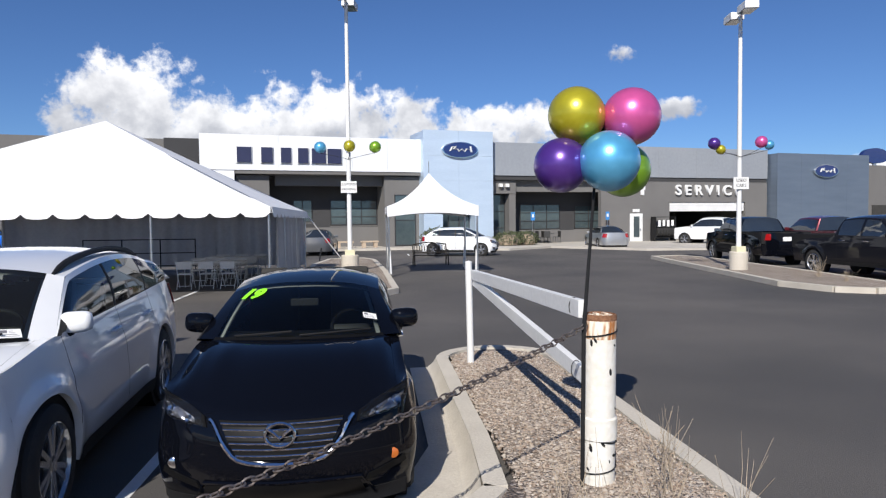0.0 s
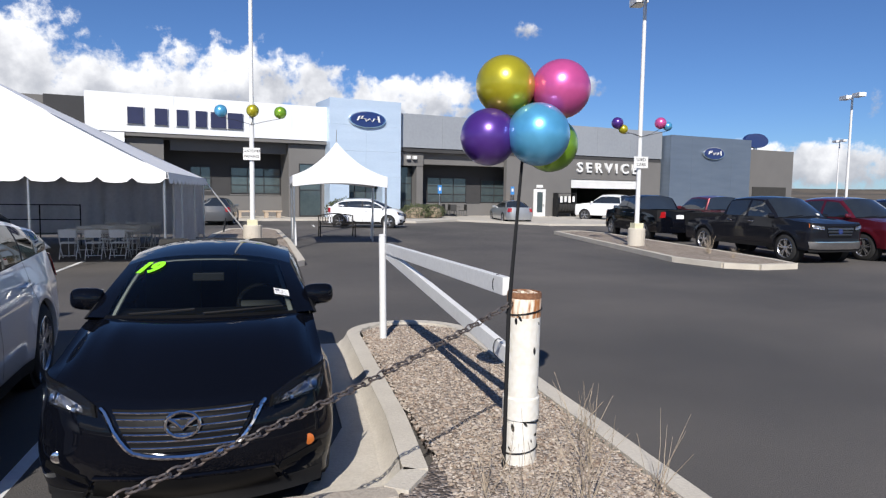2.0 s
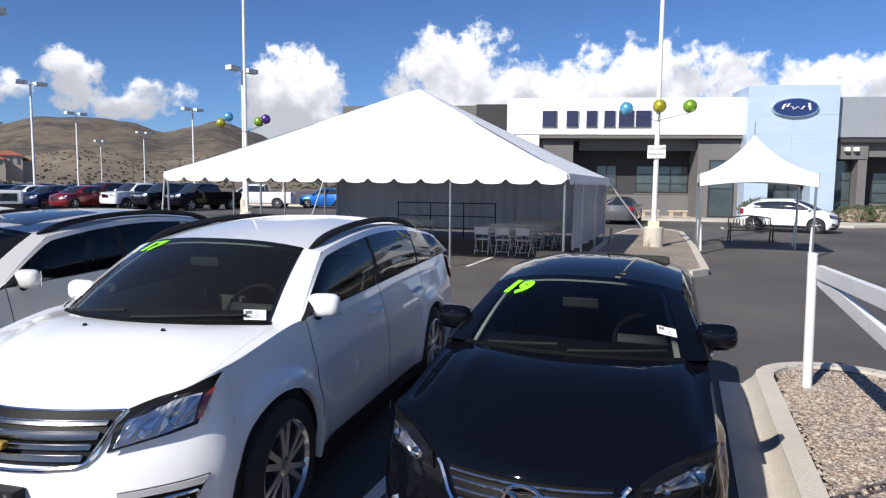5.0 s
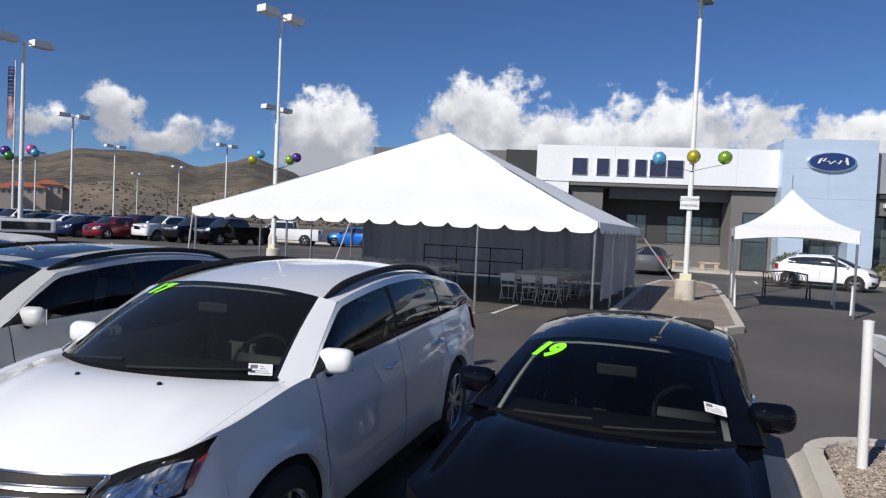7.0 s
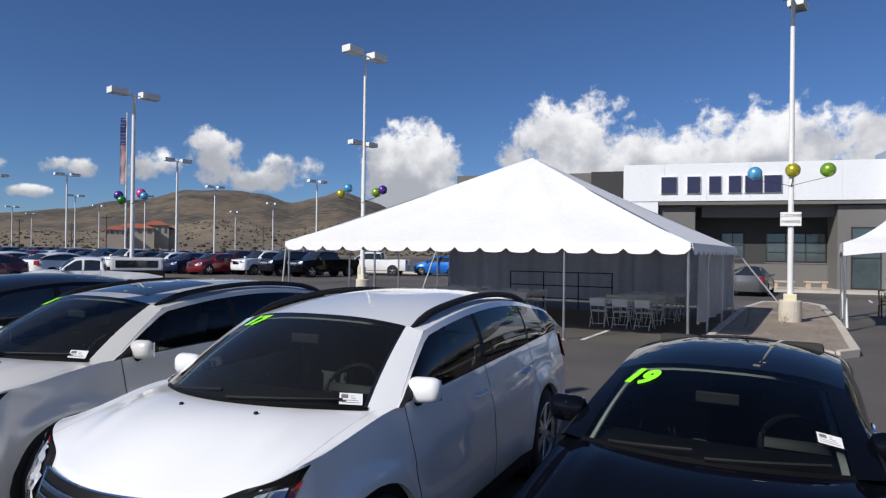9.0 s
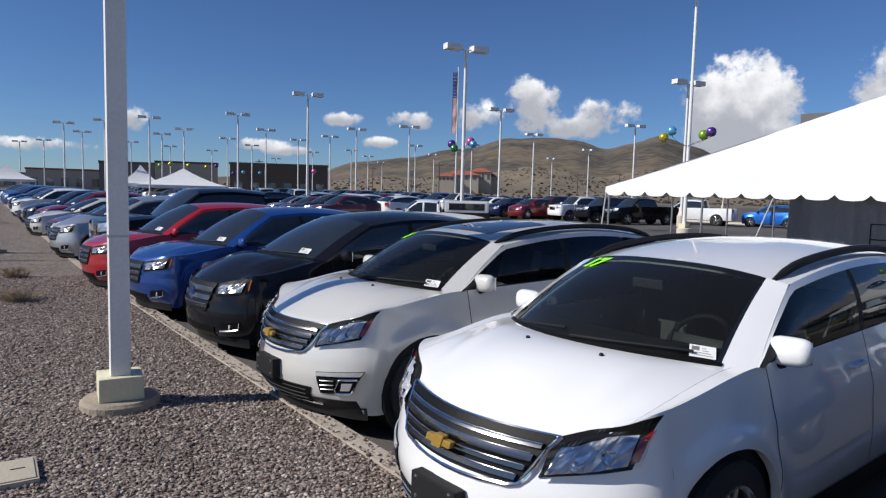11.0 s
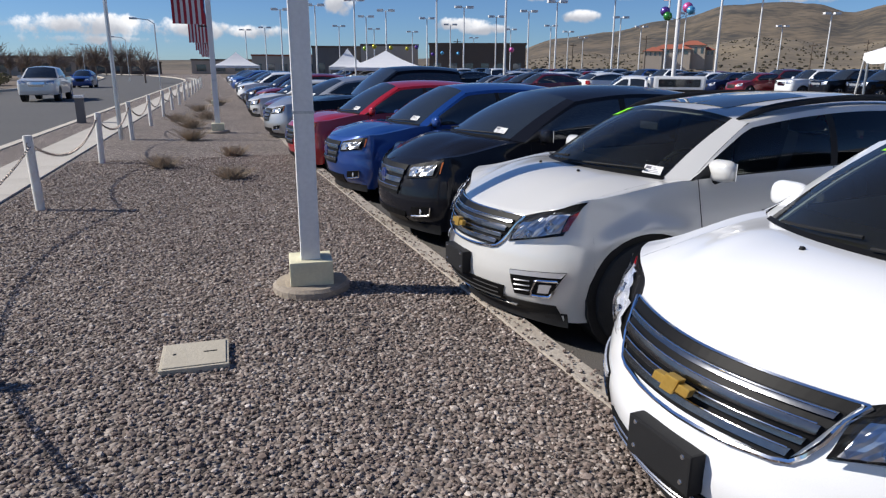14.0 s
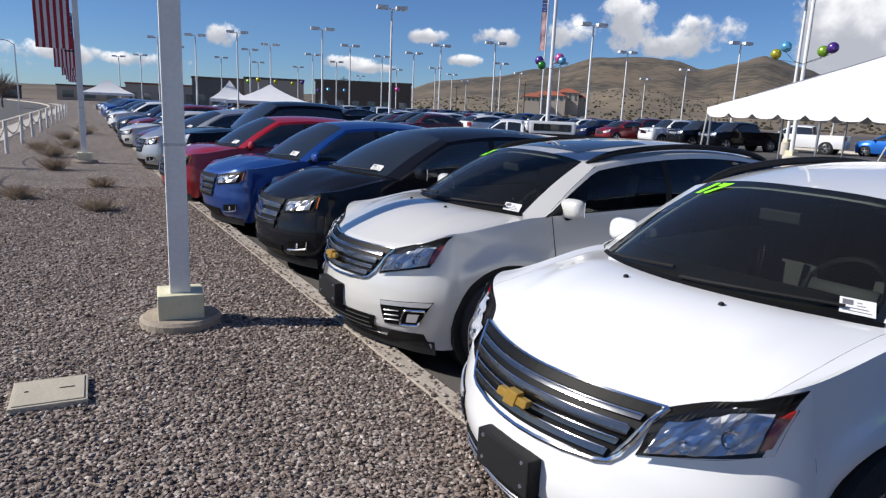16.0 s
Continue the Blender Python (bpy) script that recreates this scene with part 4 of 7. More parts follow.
def bollard():
    t = thing("bollard", pose(1.6, 4.31, 0.16, 0, 0.6, 0), "rusty topped white painted steel pipe bollard", "bollard")
    part("pipe", lathe([(0.108, -0.1), (0.108, 0.98), (0.1, 0.98), (0.1, 0.9), (0, 0.9)], 32), PEEL, t, smooth=True)
    part("rust_band", lathe([(0.1082, 0.965), (0.109, 0.985), (0.109, 1.10), (0.10, 1.12), (0.095, 1.09), (0, 1.08)], 32), RUST, t, "rusty orange streaked pipe top", smooth=True)
    part("rusted_rim", lathe([(0.1092, 1.085), (0.111, 1.10), (0.108, 1.122), (0.098, 1.124), (0.096, 1.09)], 32, caps=False), RIM, t, "dark rust brown rim", smooth=True)
    part("collar", lathe([(0.109, 0.3), (0.119, 0.305), (0.119, 0.44), (0.109, 0.45)], 32), PEEL, t, smooth=True)
    rng = random.Random(5)
    for k in range(14):
        a, z = rng.uniform(3.3, 6.2), rng.uniform(0.05, 1.0)
        bm = lathe([(0, 0.0), (0.008 + 0.01 * rng.random(), 0.0), (0.006, 0.0025), (0, 0.003)], 7, "y")
        c = part("paint_chip", bm, BLACK, t)
        c.matrix_basis = pose(0.108 * math.cos(a), 0.108 * math.sin(a), z, 0, rng.uniform(0, 90), math.degrees(a) + 90) @ Matrix.Diagonal((1.6, -1, 0.7, 1))
    for z, d in ((1.0, 0.02), (0.3, -0.02), (0.1, 0.02)):
        pts = [(0.114 * math.cos(a), 0.114 * math.sin(a), z + d * math.cos(a)) for a in [6.283 * k / 24 for k in range(24)]]
        part("wire", tube(pts, 0.005, 5, closed=True), BLACK, t)
    for k in range(5):
        part("rust_flake", box(-0.07 + 0.03 * k, -0.045 + 0.03 * k, -0.04, 0.03, 1.085, 1.12 + 0.01 * (k % 2), 0.006), RUST, t)


def gate():
    t = thing("barrier_gate", pose(0, 0, 0), "white painted steel swing gate with diagonal brace", "gate")
    part("post", tube([(1.33, 8.17, 0.1), (1.31, 8.17, 1.39)], 0.042, 14), WHITE, t, smooth=True)
    part("cap", lathe([(0.044, 1.38), (0.044, 1.40), (0, 1.41)], 14, at=(1.31, 8.17, 0)), WHITE, t)

    def beam(a, b, w, h):
        a, b = Vector(a), Vector(b)
        d = (b - a)
        bm = box(0, d.length, -w / 2, w / 2, -h / 2, h / 2, 0.006)
        m = Matrix.Translation(a) @ d.to_track_quat("X", "Z").to_matrix().to_4x4()
        bmesh.ops.transform(bm, matrix=m, verts=bm.verts)
        return bm
    part("top_rail", beam((1.36, 8.1, 1.24), (1.545, 4.46, 1.295), 0.06, 0.12), WHITE, t)
    part("brace", beam((1.37, 8.08, 1.17), (1.58, 4.38, 0.82), 0.055, 0.11), WHITE, t)
    for x, y, z in ((1.535, 4.62, 1.29), (1.55, 4.62, 0.845)):
        part("tie_wire", tube([(x + 0.036 * math.cos(a), y, z + 0.066 * math.sin(a)) for a in [6.283 * k / 14 for k in range(14)]], 0.003, 5, closed=True), BLACK, t)


bollard()
gate()


def balloon_mat(name, c):
    m = mat(name, c, tuple(v * 0.85 for v in c), 0.32, 0.45, scale=2, fine=14, coat=0.7)
    m.node_tree.nodes["Principled BSDF"].inputs["Coat Roughness"].default_value = 0.2
    return m


BAL = {"yellow": balloon_mat("gold_balloon", (0.52, 0.46, 0.02)), "pink": balloon_mat("pink_balloon", (0.80, 0.12, 0.38)), "blue": balloon_mat("blue_balloon", (0.12, 0.46, 0.75)),
       "purple": balloon_mat("purple_balloon", (0.10, 0.035, 0.28)), "green": balloon_mat("green_balloon", (0.25, 0.48, 0.03)), "dgreen": balloon_mat("deep_green_balloon", (0.03, 0.25, 0.03))}


def balloon(colour, p, r, tail=(0, 0, 0), group=""):
    way = (Vector(tail) - Vector(p))
    t = thing("balloon", Matrix.Translation(p) @ (-way).to_track_quat("Z", "Y").to_matrix().to_4x4() if way.length > 0.01 else Matrix.Translation(p),
              "shiny round " + {"yellow": "gold", "dgreen": "deep green"}.get(colour, colour) + " plastic balloon tied to a post", "balloon", group)
    prof = [(0, -r * 1.04)] + [(r * math.cos(a), r * math.sin(a) * (1.0 if a > 0 else 1.03)) for a in [radians(-86 + 172 * k / 22) for k in range(23)]] + [(0, r)]
    part("skin", lathe(prof, 36), BAL[colour], t, smooth=True)
    part("knot", lathe([(0.0, -r * 1.13), (r * 0.07, -r * 1.12), (r * 0.03, -r * 1.05), (r * 0.06, -r * 1.0)], 10), BAL[colour], t)
    return t


hub = (1.6, 4.38, 2.2)
G = "balloon bunch on the bollard"
for c, p, r in (("blue", (1.655, 4.25, 2.275), .195), ("yellow", (1.505, 4.46, 2.60), .19), ("pink", (1.865, 4.40, 2.585), .19), ("purple", (1.38, 4.40, 2.26), .18), ("green", (1.87, 4.56, 2.24), .185), ("dgreen", (1.72, 4.72, 2.56), .17)):
    balloon(c, p, r, (1.6, 4.42, 2.42), G)
stick = thing("balloon_stick", pose(0, 0, 0), "black plastic pole strapped to the bollard", "pole")
part("rod", tube([(1.47, 4.24, 0.15), (1.475, 4.22, 1.2), (1.6, 4.36, 2.2)], [0.014, 0.013, 0.009], 8), BLACK, stick, smooth=True)
part("clip", lathe([(0, 0), (0.035, 0.01), (0.05, 0.05), (0.02, 0.09), (0, 0.1)], 10, at=(1.6, 4.36, 2.14)), BLACK, stick)


def lamp_balloons(x, y, z, items):
    for c, dx, dz, r in items:
        balloon(c, (x + dx, y - 0.1, z + dz), r, (x, y, z - 0.4), "balloons on a lamp post")
        a = thing("balloon_stick", pose(0, 0, 0), "thin black arm holding a balloon", "pole")
        part("rod", tube([(x, y - 0.09, z - 0.42), (x + dx * 0.5, y - 0.1, z - 0.3), (x + dx, y - 0.1, z + dz - r)], 0.008, 5), BLACK, a)


lamp_balloons(-0.6, 23.3, 4.45, (("blue", -0.95, -0.02, .2), ("yellow", 0.04, 0.03, .2), ("green", 0.92, 0.0, .2)))
lamp_balloons(12.5, 21.4, 4.35, (("purple", -0.95, 0.02, .2), ("yellow", -0.72, -0.18, .16), ("pink", 0.72, 0.08, .2), ("blue", 1.0, -0.02, .16)))
lamp_balloons(-17.72, 26.0, 4.6, (("yellow", -1.2, 0.0, .2), ("blue", -0.8, 0.25, .2), ("green", 0.75, 0.0, .2), ("purple", 1.1, 0.1, .2)))
x, y = polar(54.2, 38)
lamp_balloons(x, y + 1.6, 4.7, (("purple", -1.0, 0.05, .24), ("dgreen", -0.75, -0.2, .22), ("pink", 0.8, 0.1, .24), ("blue", 1.05, -0.05, .2)))


# ---- chains, fence posts ----
def chain(a, b, sag, label, link=0.042):
    a, b = Vector(a), Vector(b)
    n = int((b - a).length * 1.05 / link)
    pts = [a.lerp(b, i / n) - Vector((0, 0, sag * 4 * (i / n) * (1 - i / n))) for i in range(n + 1)]
    bm = bmesh.new()
    for i in range(n):
        d = (pts[i + 1] - pts[i]).normalized()
        s = d.cross(Vector((0, 0, 1))).normalized()
        u = s.cross(d)
        side = s if i % 2 else u
        c = (pts[i] + pts[i + 1]) / 2
        ring = []
        for k in range(10):
            t = 2 * math.pi * k / 10
            ring.append(c + d * (0.68 * link * math.cos(t)) + side * (0.36 * link * math.sin(t)))
        tube(ring, link * 0.105, 4, bm, True)
    return solid("chain", bm, CHAINM, label, "chain", smooth=True)


def fence_post(x, y, lean=0):
    t = thing("fence_post", pose(x, y, 0.12, lean, lean * 0.7, 0), "white painted pipe post holding a barrier chain", "post", "chain fence posts")
    part("pipe", lathe([(0.055, -0.1), (0.055, 0.93), (0.05, 0.95), (0.0, 0.955)], 14), PEEL, t, smooth=True)
    part("eye", tube([(0.07 + 0.025 * math.cos(a), 0, 0.84 + 0.025 * math.sin(a)) for a in [6.283 * k / 10 for k in range(10)]], 0.006, 5, closed=True), CHAINM, t)
    return t


posts = [-5.35, -10.4, -14.9, -19.3] + [-23.7 - 4.4 * k for k in range(11)]
for k, x in enumerate(posts):
    fence_post(x, -0.38 + 0.006 * (-x - 10), 1.5 * math.sin(k * 2.3))
for k, (a, b) in enumerate(zip(posts, posts[1:])):
    if k < 9:
        chain((a, -0.38 + 0.006 * (-a - 10), 0.95), (b, -0.38 + 0.006 * (-b - 10), 0.95), 0.34, "sagging steel chain between fence posts", 0.055 if k else 0.045)
chain((1.5, 4.24, 1.22), (-5.35, -0.40, 1.0), 0.44, "sagging rusty steel chain from the bollard", 0.052)


# ---- flag poles ----
def star_flag(parent, x0, x1, z0, z1, name="flag"):
    RED, WH, BLU = FLAGM
    w = x1 - x0
    can = z1 - (z1 - z0) * 0.42

    def cloth(a0, a1, b0, b1, off=0.0):
        def f(u, v):
            x, z = a0 + (a1 - a0) * u, b0 + (b1 - b0) * v
            return Vector((x, off + 0.05 * math.sin(z * 3.1 + x * 2) + 0.03 * math.sin(x * 9), z))
        bm = sheet(f, max(2, int((a1 - a0) / 0.06)), max(3, int((b1 - b0) / 0.12)))
        return bm
    fl = part(name, cloth(x0, x1, can, z1), BLU, parent, "hanging striped flag with a starred blue field", smooth=True)
    for k in range(11):
        part("stripe", cloth(x0 + w * k / 11, x0 + w * (k + 1) / 11, z0, can), RED if k % 2 == 0 else WH, fl, smooth=True)
    bm = bmesh.new()
    for i in range(6):
        for j in range(8):
            for s in (-1, 1):
                cx, cz = x0 + w * (i + 0.5 + 0.25 * (j % 2)) / 6.3, can + (z1 - can) * (j + 0.5) / 8
                cy = 0.05 * math.sin(cz * 3.1 + cx * 2) + 0.03 * math.sin(cx * 9) + s * 0.006
                vs = []
                for k in range(10):
                    r = 0.042 if k % 2 == 0 else 0.018
                    a = math.pi / 2 + k * math.pi / 5
                    vs.append(bm.verts.new((cx + r * math.cos(a), cy, cz + r * math.sin(a))))
                bm.faces.new(vs)
    part("stars", bm, WH, fl)


FLAGM = (mat("flag_red", (0.38, 0.03, 0.05), rough=0.9), mat("flag_white", (0.72, 0.72, 0.74), rough=0.9), mat("flag_blue", (0.03, 0.05, 0.18), rough=0.9))


FOOTING = mat("dusty_footing_concrete", (0.40, 0.34, 0.27), (0.27, 0.225, 0.18), 0.95, scale=4, fine=50, bump=0.4, spread=0.8)


def flag_pole(x, y, h, flag, thick=0.095):
    t = thing("flag_pole", pose(x, y, 0.13, 0, 0, -4), "white square steel flag pole on a concrete footing", "flag pole", "flag poles along the verge")
    part("footing", lathe([(0.31, -0.1), (0.31, 0.05), (0.285, 0.075), (0, 0.08)], 28), FOOTING, t, "round concrete footing", smooth=False)
    part("base_block", box(-0.17, 0.17, -0.17, 0.17, 0.07, 0.27, 0.015), CREAM, t, "cream painted base block")
    part("shaft", box(-thick, thick, -thick * 0.8, thick * 0.8, 0.25, h, 0.012), WHITE, t)
    part("band", box(-thick - 0.006, thick + 0.006, -thick * 0.8 - 0.006, thick * 0.8 + 0.006, 1.42, 1.44), STEEL, t)
    if flag:
        star_flag(t, -0.92, -0.12, 2.88, 5.12)
        part("arm", tube([(0, 0, 5.16), (-1.08, 0, 5.16)], 0.02, 6), BLACK, t)
        part("arm", tube([(0, 0, 2.83), (-0.3, 0, 2.83)], 0.02, 6), BLACK, t)
        t.matrix_basis = pose(x, y, 0.13, 0, 0, 90)
    return t


flag_pole(-6.24, 2.53, 7.0, False)
for k in range(5):
    flag_pole(-20.75 - 14.4 * k, 1.71 - 0.22 * k, 5.5, True, 0.07)


# ---- utility cover, shrubs, weeds ----
cover = thing("utility_cover", pose(-5.05, 1.67, 0.13, 0, 0, 0), "beige moulded utility box cover lying in gravel", "utility cover")
BEIGE = mat("beige_polymer", (0.50, 0.45, 0.36), (0.42, 0.38, 0.30), 0.8, scale=6, fine=60, bump=0.2)
part("frame", box(-0.20, 0.20, -0.20, 0.20, -0.05, 0.035, 0.008), BEIGE, cover)
part("lid", box(-0.182, 0.182, -0.182, 0.182, 0.03, 0.042, 0.004), BEIGE, cover)
part("lift_slot", box(-0.02, 0.0, -0.13, -0.11, 0.036, 0.0435), BLACK, cover)
part("lettering_bar", box(-0.015, 0.0, 0.05, 0.13, 0.036, 0.0435), BLACK, cover)
TWIG = mat("dry_twigs", (0.30, 0.235, 0.17), (0.40, 0.32, 0.23), 0.9)


def shrub(x, y, z, r, h, count, seed, name="dry_shrub", material=None, label="low dry twiggy shrub in gravel"):
    rng = random.Random(seed)
    t = thing(name, pose(x, y, z), label, "shrub", "dry shrubs in the verge")
    bm = bmesh.new()
    for k in range(count):
        if count <= 60:
            bm = bmesh.new()
        a, e = rng.uniform(0, 6.283), rng.uniform(0.25, 1.35) if count > 60 else rng.uniform(0.95, 1.52)
        L = h / max(0.45, math.sin(e)) * rng.uniform(0.5, 1)
        d = Vector((math.cos(a) * math.cos(e), math.sin(a) * math.cos(e), math.sin(e)))
        p0 = Vector((rng.gauss(0, r * 0.25), rng.gauss(0, r * 0.25), 0))
        p1 = p0 + d * L * 0.55 + Vector((rng.gauss(0, 0.03), rng.gauss(0, 0.03), 0))
        p2 = p1 + (d + Vector((rng.gauss(0, 0.3), rng.gauss(0, 0.3), 0.2))).normalized() * L * 0.5
        tube([p0, p1, p2], [0.005, 0.004, 0.002] if count > 60 else [0.0028, 0.002, 0.0012], 3, bm)
        if count <= 60:
            part("stem", bm, material or TWIG, t)
    if count > 60:
        part("brushwood", bm, material or TWIG, t)
    return t


for k, (x, y, r, h) in enumerate(((-12.3, 2.0, 0.35, 0.32), (-13.9, 0.8, 0.3, 0.38), (-15.4, 2.05, 0.35, 0.32), (-25.4, 0.4, 0.35, 0.45), (-26.2, 1.3, 0.35, 0.5), (-18.8, 1.1, 0.25, 0.5), (-31, 0.9, 0.4, 0.5), (-36, 1.6, 0.5, 0.6), (-22.5, 0.9, 0.3, 0.6))):
    shrub(x, y, 0.13, r * 0.8, h * 0.62, 300, k)
WEED = mat("bare_weed_stems", (0.30, 0.24, 0.18), (0.42, 0.35, 0.26), 0.9)
for k, (x, y, h, n) in enumerate(((1.35, 3.55, 0.55, 16), (1.75, 3.7, 0.6, 14), (2.0, 4.1, 0.55, 14), (1.25, 3.9, 0.4, 12), (2.15, 4.6, 0.5, 10), (1.6, 3.2, 0.5, 12), (2.25, 3.7, 0.45, 10), (-0.7, 22.0, 0.4, 40), (13.2, 18.3, 0.6, 50), (12.9, 16.8, 0.35, 30))):
    shrub(x, y, 0.14, 0.12, h, n, 50 + k, "weed", WEED, "bare dry weed stems in gravel")
GREENB = mat("grey_green_leaves", (0.05, 0.065, 0.03), (0.10, 0.115, 0.055), 0.8, scale=2, fine=12)


def leaf_bush(m, rx, ry, rz, count, seed, name="hedge_bush", label="rounded grey green bush on the pavement", material=None):
    rng = random.Random(seed)
    t = thing(name, m, label, "bush")
    bm = bmesh.new()
    for k in range(count):
        v = Vector((rng.gauss(0, 1), rng.gauss(0, 1), rng.gauss(0, 1))).normalized()
        s = rng.uniform(0.7, 1.0)
        bump = 1 + 0.16 * noise.noise(v * 2.2 + Vector((seed, 0, 0)))
        c = Vector((v.x * rx, v.y * ry, v.z * rz)) * s * bump + Vector((0, 0, rz * 0.9))
        if c.z < 0:
            continue
        q = Euler((rng.uniform(0, 6), rng.uniform(0, 6), rng.uniform(0, 6))).to_matrix()
        w = rng.uniform(0.04, 0.085) * (rx ** 0.5)
        bm.faces.new([bm.verts.new(c + q @ Vector(p) * w) for p in ((-1, 0, 0), (0, -0.5, 0.1), (1, 0, 0), (0, 0.5, 0.1))])
    part("leaves", bm, material or GREENB, t)
    part("core", lathe([(0, 0), (0.8, 0.1), (0.85, 0.45), (0.6, 0.85), (0, 1.0)], 12), TWIG, t).scale = (rx * 0.8, ry * 0.8, rz * 1.5)
    return t


leaf_bush(B @ pose(0.2, -2.6, 0.1), 1.3, 1.0, 0.75, 1500, 1)
leaf_bush(B @ pose(5.4, -2.2, 0.1), 1.2, 0.9, 0.55, 1200, 2)
leaf_bush(B @ pose(6.9, -1.9, 0.1), 0.9, 0.8, 0.55, 1000, 3)

# ---- vehicles ----
def paint(name, c, flake=0.0, rough=0.28):
    m = mat("paint_" + name, c, tuple(v * 0.93 for v in c), rough, flake, scale=1.2, fine=300, coat=1.0, spec=0.0 if max(c) < 0.1 else 0.4)
    if max(c) < 0.1:
        m.node_tree.nodes["Principled BSDF"].inputs["Coat IOR"].default_value = 1.38
        m.node_tree.nodes["Principled BSDF"].inputs["Coat Weight"].default_value = 0.8
    return m


PAINT = {"white": paint("white", (0.86, 0.87, 0.88)), "pearl": paint("pearl", (0.70, 0.69, 0.66), 0.15), "black": paint("black", (0.003, 0.0036, 0.0062), 0.0), "charcoal": paint("charcoal", (0.012, 0.013, 0.018), 0.2),
         "blue": paint("blue", (0.010, 0.055, 0.25), 0.3), "red": paint("red", (0.42, 0.012, 0.02), 0.2), "maroon": paint("maroon", (0.13, 0.012, 0.022), 0.4), "silver": paint("silver", (0.48, 0.49, 0.50), 0.7, 0.35),
         "navy": paint("navy", (0.014, 0.025, 0.075), 0.3), "grey": paint("grey", (0.13, 0.135, 0.145), 0.6, 0.35), "brightblue": paint("bright_blue", (0.01, 0.14, 0.55), 0.4), "darkred": paint("dark_red", (0.24, 0.01, 0.018), 0.3), "tan": paint("champagne", (0.36, 0.33, 0.28), 0.6, 0.35)}
CLEAR = glass_mat("tinted_windscreen", (0.80, 0.86, 0.84), dust_veil=0.001)
PRIVACY = glass_mat("privacy_glass", (0.03, 0.033, 0.035))
# Opaque; reflected sky and the cabin are put into its blue-grey base.
FARGLASS = mat("far_car_glass", (0.026, 0.032, 0.037), (0.018, 0.022, 0.026), 0.04, spec=1.0, coat=0.5)
LENS = glass_mat("lamp_lens", (0.92, 0.93, 0.95))
AMBER = mat("amber_lens", (0.50, 0.13, 0.02), rough=0.15, coat=0.7)
REDLENS = mat("red_lens", (0.38, 0.01, 0.012), rough=0.12, coat=0.8)
GOLD = mat("gold_badge", (0.72, 0.47, 0.12), (0.62, 0.38, 0.08), 0.3, 0.6)
SEAT = mat("dark_seat_cloth", (0.045, 0.044, 0.042), (0.06, 0.058, 0.055), 0.9, fine=90, bump=0.2, spec=0.1)
LIGHTSEAT = mat("grey_trim", (0.28, 0.28, 0.27), (0.2, 0.2, 0.19), 0.8)
DARKCHROME = mat("smoked_chrome", (0.20, 0.205, 0.215), (0.15, 0.155, 0.165), 0.22, 1.0)
SILVERBOWL = mat("silvered_lamp_bowl", (0.86, 0.87, 0.90), (0.74, 0.76, 0.80), 0.20, 0.6, scale=9)
# Dusty glass whose film also stands in for the dashboard's reflection.
VEILED = glass_mat("dusty_veiled_windscreen", (0.78, 0.86, 0.83), dust_veil=0.013)
DEEP = mat("deep_black_plastic", (0.004, 0.004, 0.0045), (0.007, 0.007, 0.0075), 0.5, scale=4, fine=200, spec=0.15)
NEON = mat("neon_window_paint", (0.30, 0.95, 0.02), (0.24, 0.85, 0.02), 0.7)
PRINT = mat("grey_print", (0.12, 0.12, 0.14), (0.2, 0.2, 0.22), 0.8)
PAPER = mat("white_paper", (0.82, 0.82, 0.80), (0.76, 0.76, 0.75), 0.8)

CX = dict(L=4.27, W=0.818, H=1.464, zs=0.24, fo=0.88, wb=2.57, R=0.335, B=0.485, p=1.85, zh0=0.79, zc=0.885, zh1=1.04, yc=1.0, bc=0.25, wc=0.74, zb1=1.02, zb2=1.11, yr0=1.72, yr1=3.35, wr=0.6, zrf=1.39, zrr=1.37, Br=0.35, yb=4.10, my=0.2, mz=0.11,
          nose=((0.2, 0.14), (0.34, 0.03), (0.48, 0.0), (0.62, 0.015), (0.74, 0.05), (0.83, 0.13)), wins=((1.45, 2.35), (2.42, 3.2), (3.25, 3.6)), kind="suv", sa=0.83)
TR = dict(L=5.17, W=0.99, H=1.685, zs=0.26, fo=0.98, wb=3.02, R=0.385, B=0.57, p=1.8, zh0=0.935, zc=1.06, zh1=1.13, yc=0.9, bc=0.42, wc=0.88, zb1=1.15, zb2=1.25, yr0=1.8, yr1=4.45, wr=0.74, zrf=1.575, zrr=1.57, Br=0.4, yb=5.02,
          nose=((0.22, 0.14), (0.36, 0.02), (0.5, 0.0), (0.64, 0.02), (0.8, 0.06), (0.88, 0.10), (0.96, 0.19)), wins=((1.5, 2.65), (2.72, 3.75), (3.80, 4.72)), kind="suv", sa=0.85, crown=0.045, my=0.22, lift=5, fw=0.86, ft=0.075)
ED = dict(TR, L=4.78, W=0.964, H=1.69, fo=0.95, wb=2.85, zh0=0.945, zh1=1.13, zb1=1.13, zb2=1.24, zc=1.0, B=0.50, yr0=1.88, yr1=4.0, zrf=1.6, zrr=1.57, yb=4.6, wins=((1.5, 2.55), (2.63, 3.5), (3.56, 4.0)), sa=0.85, fw=0.88, ft=0.06)
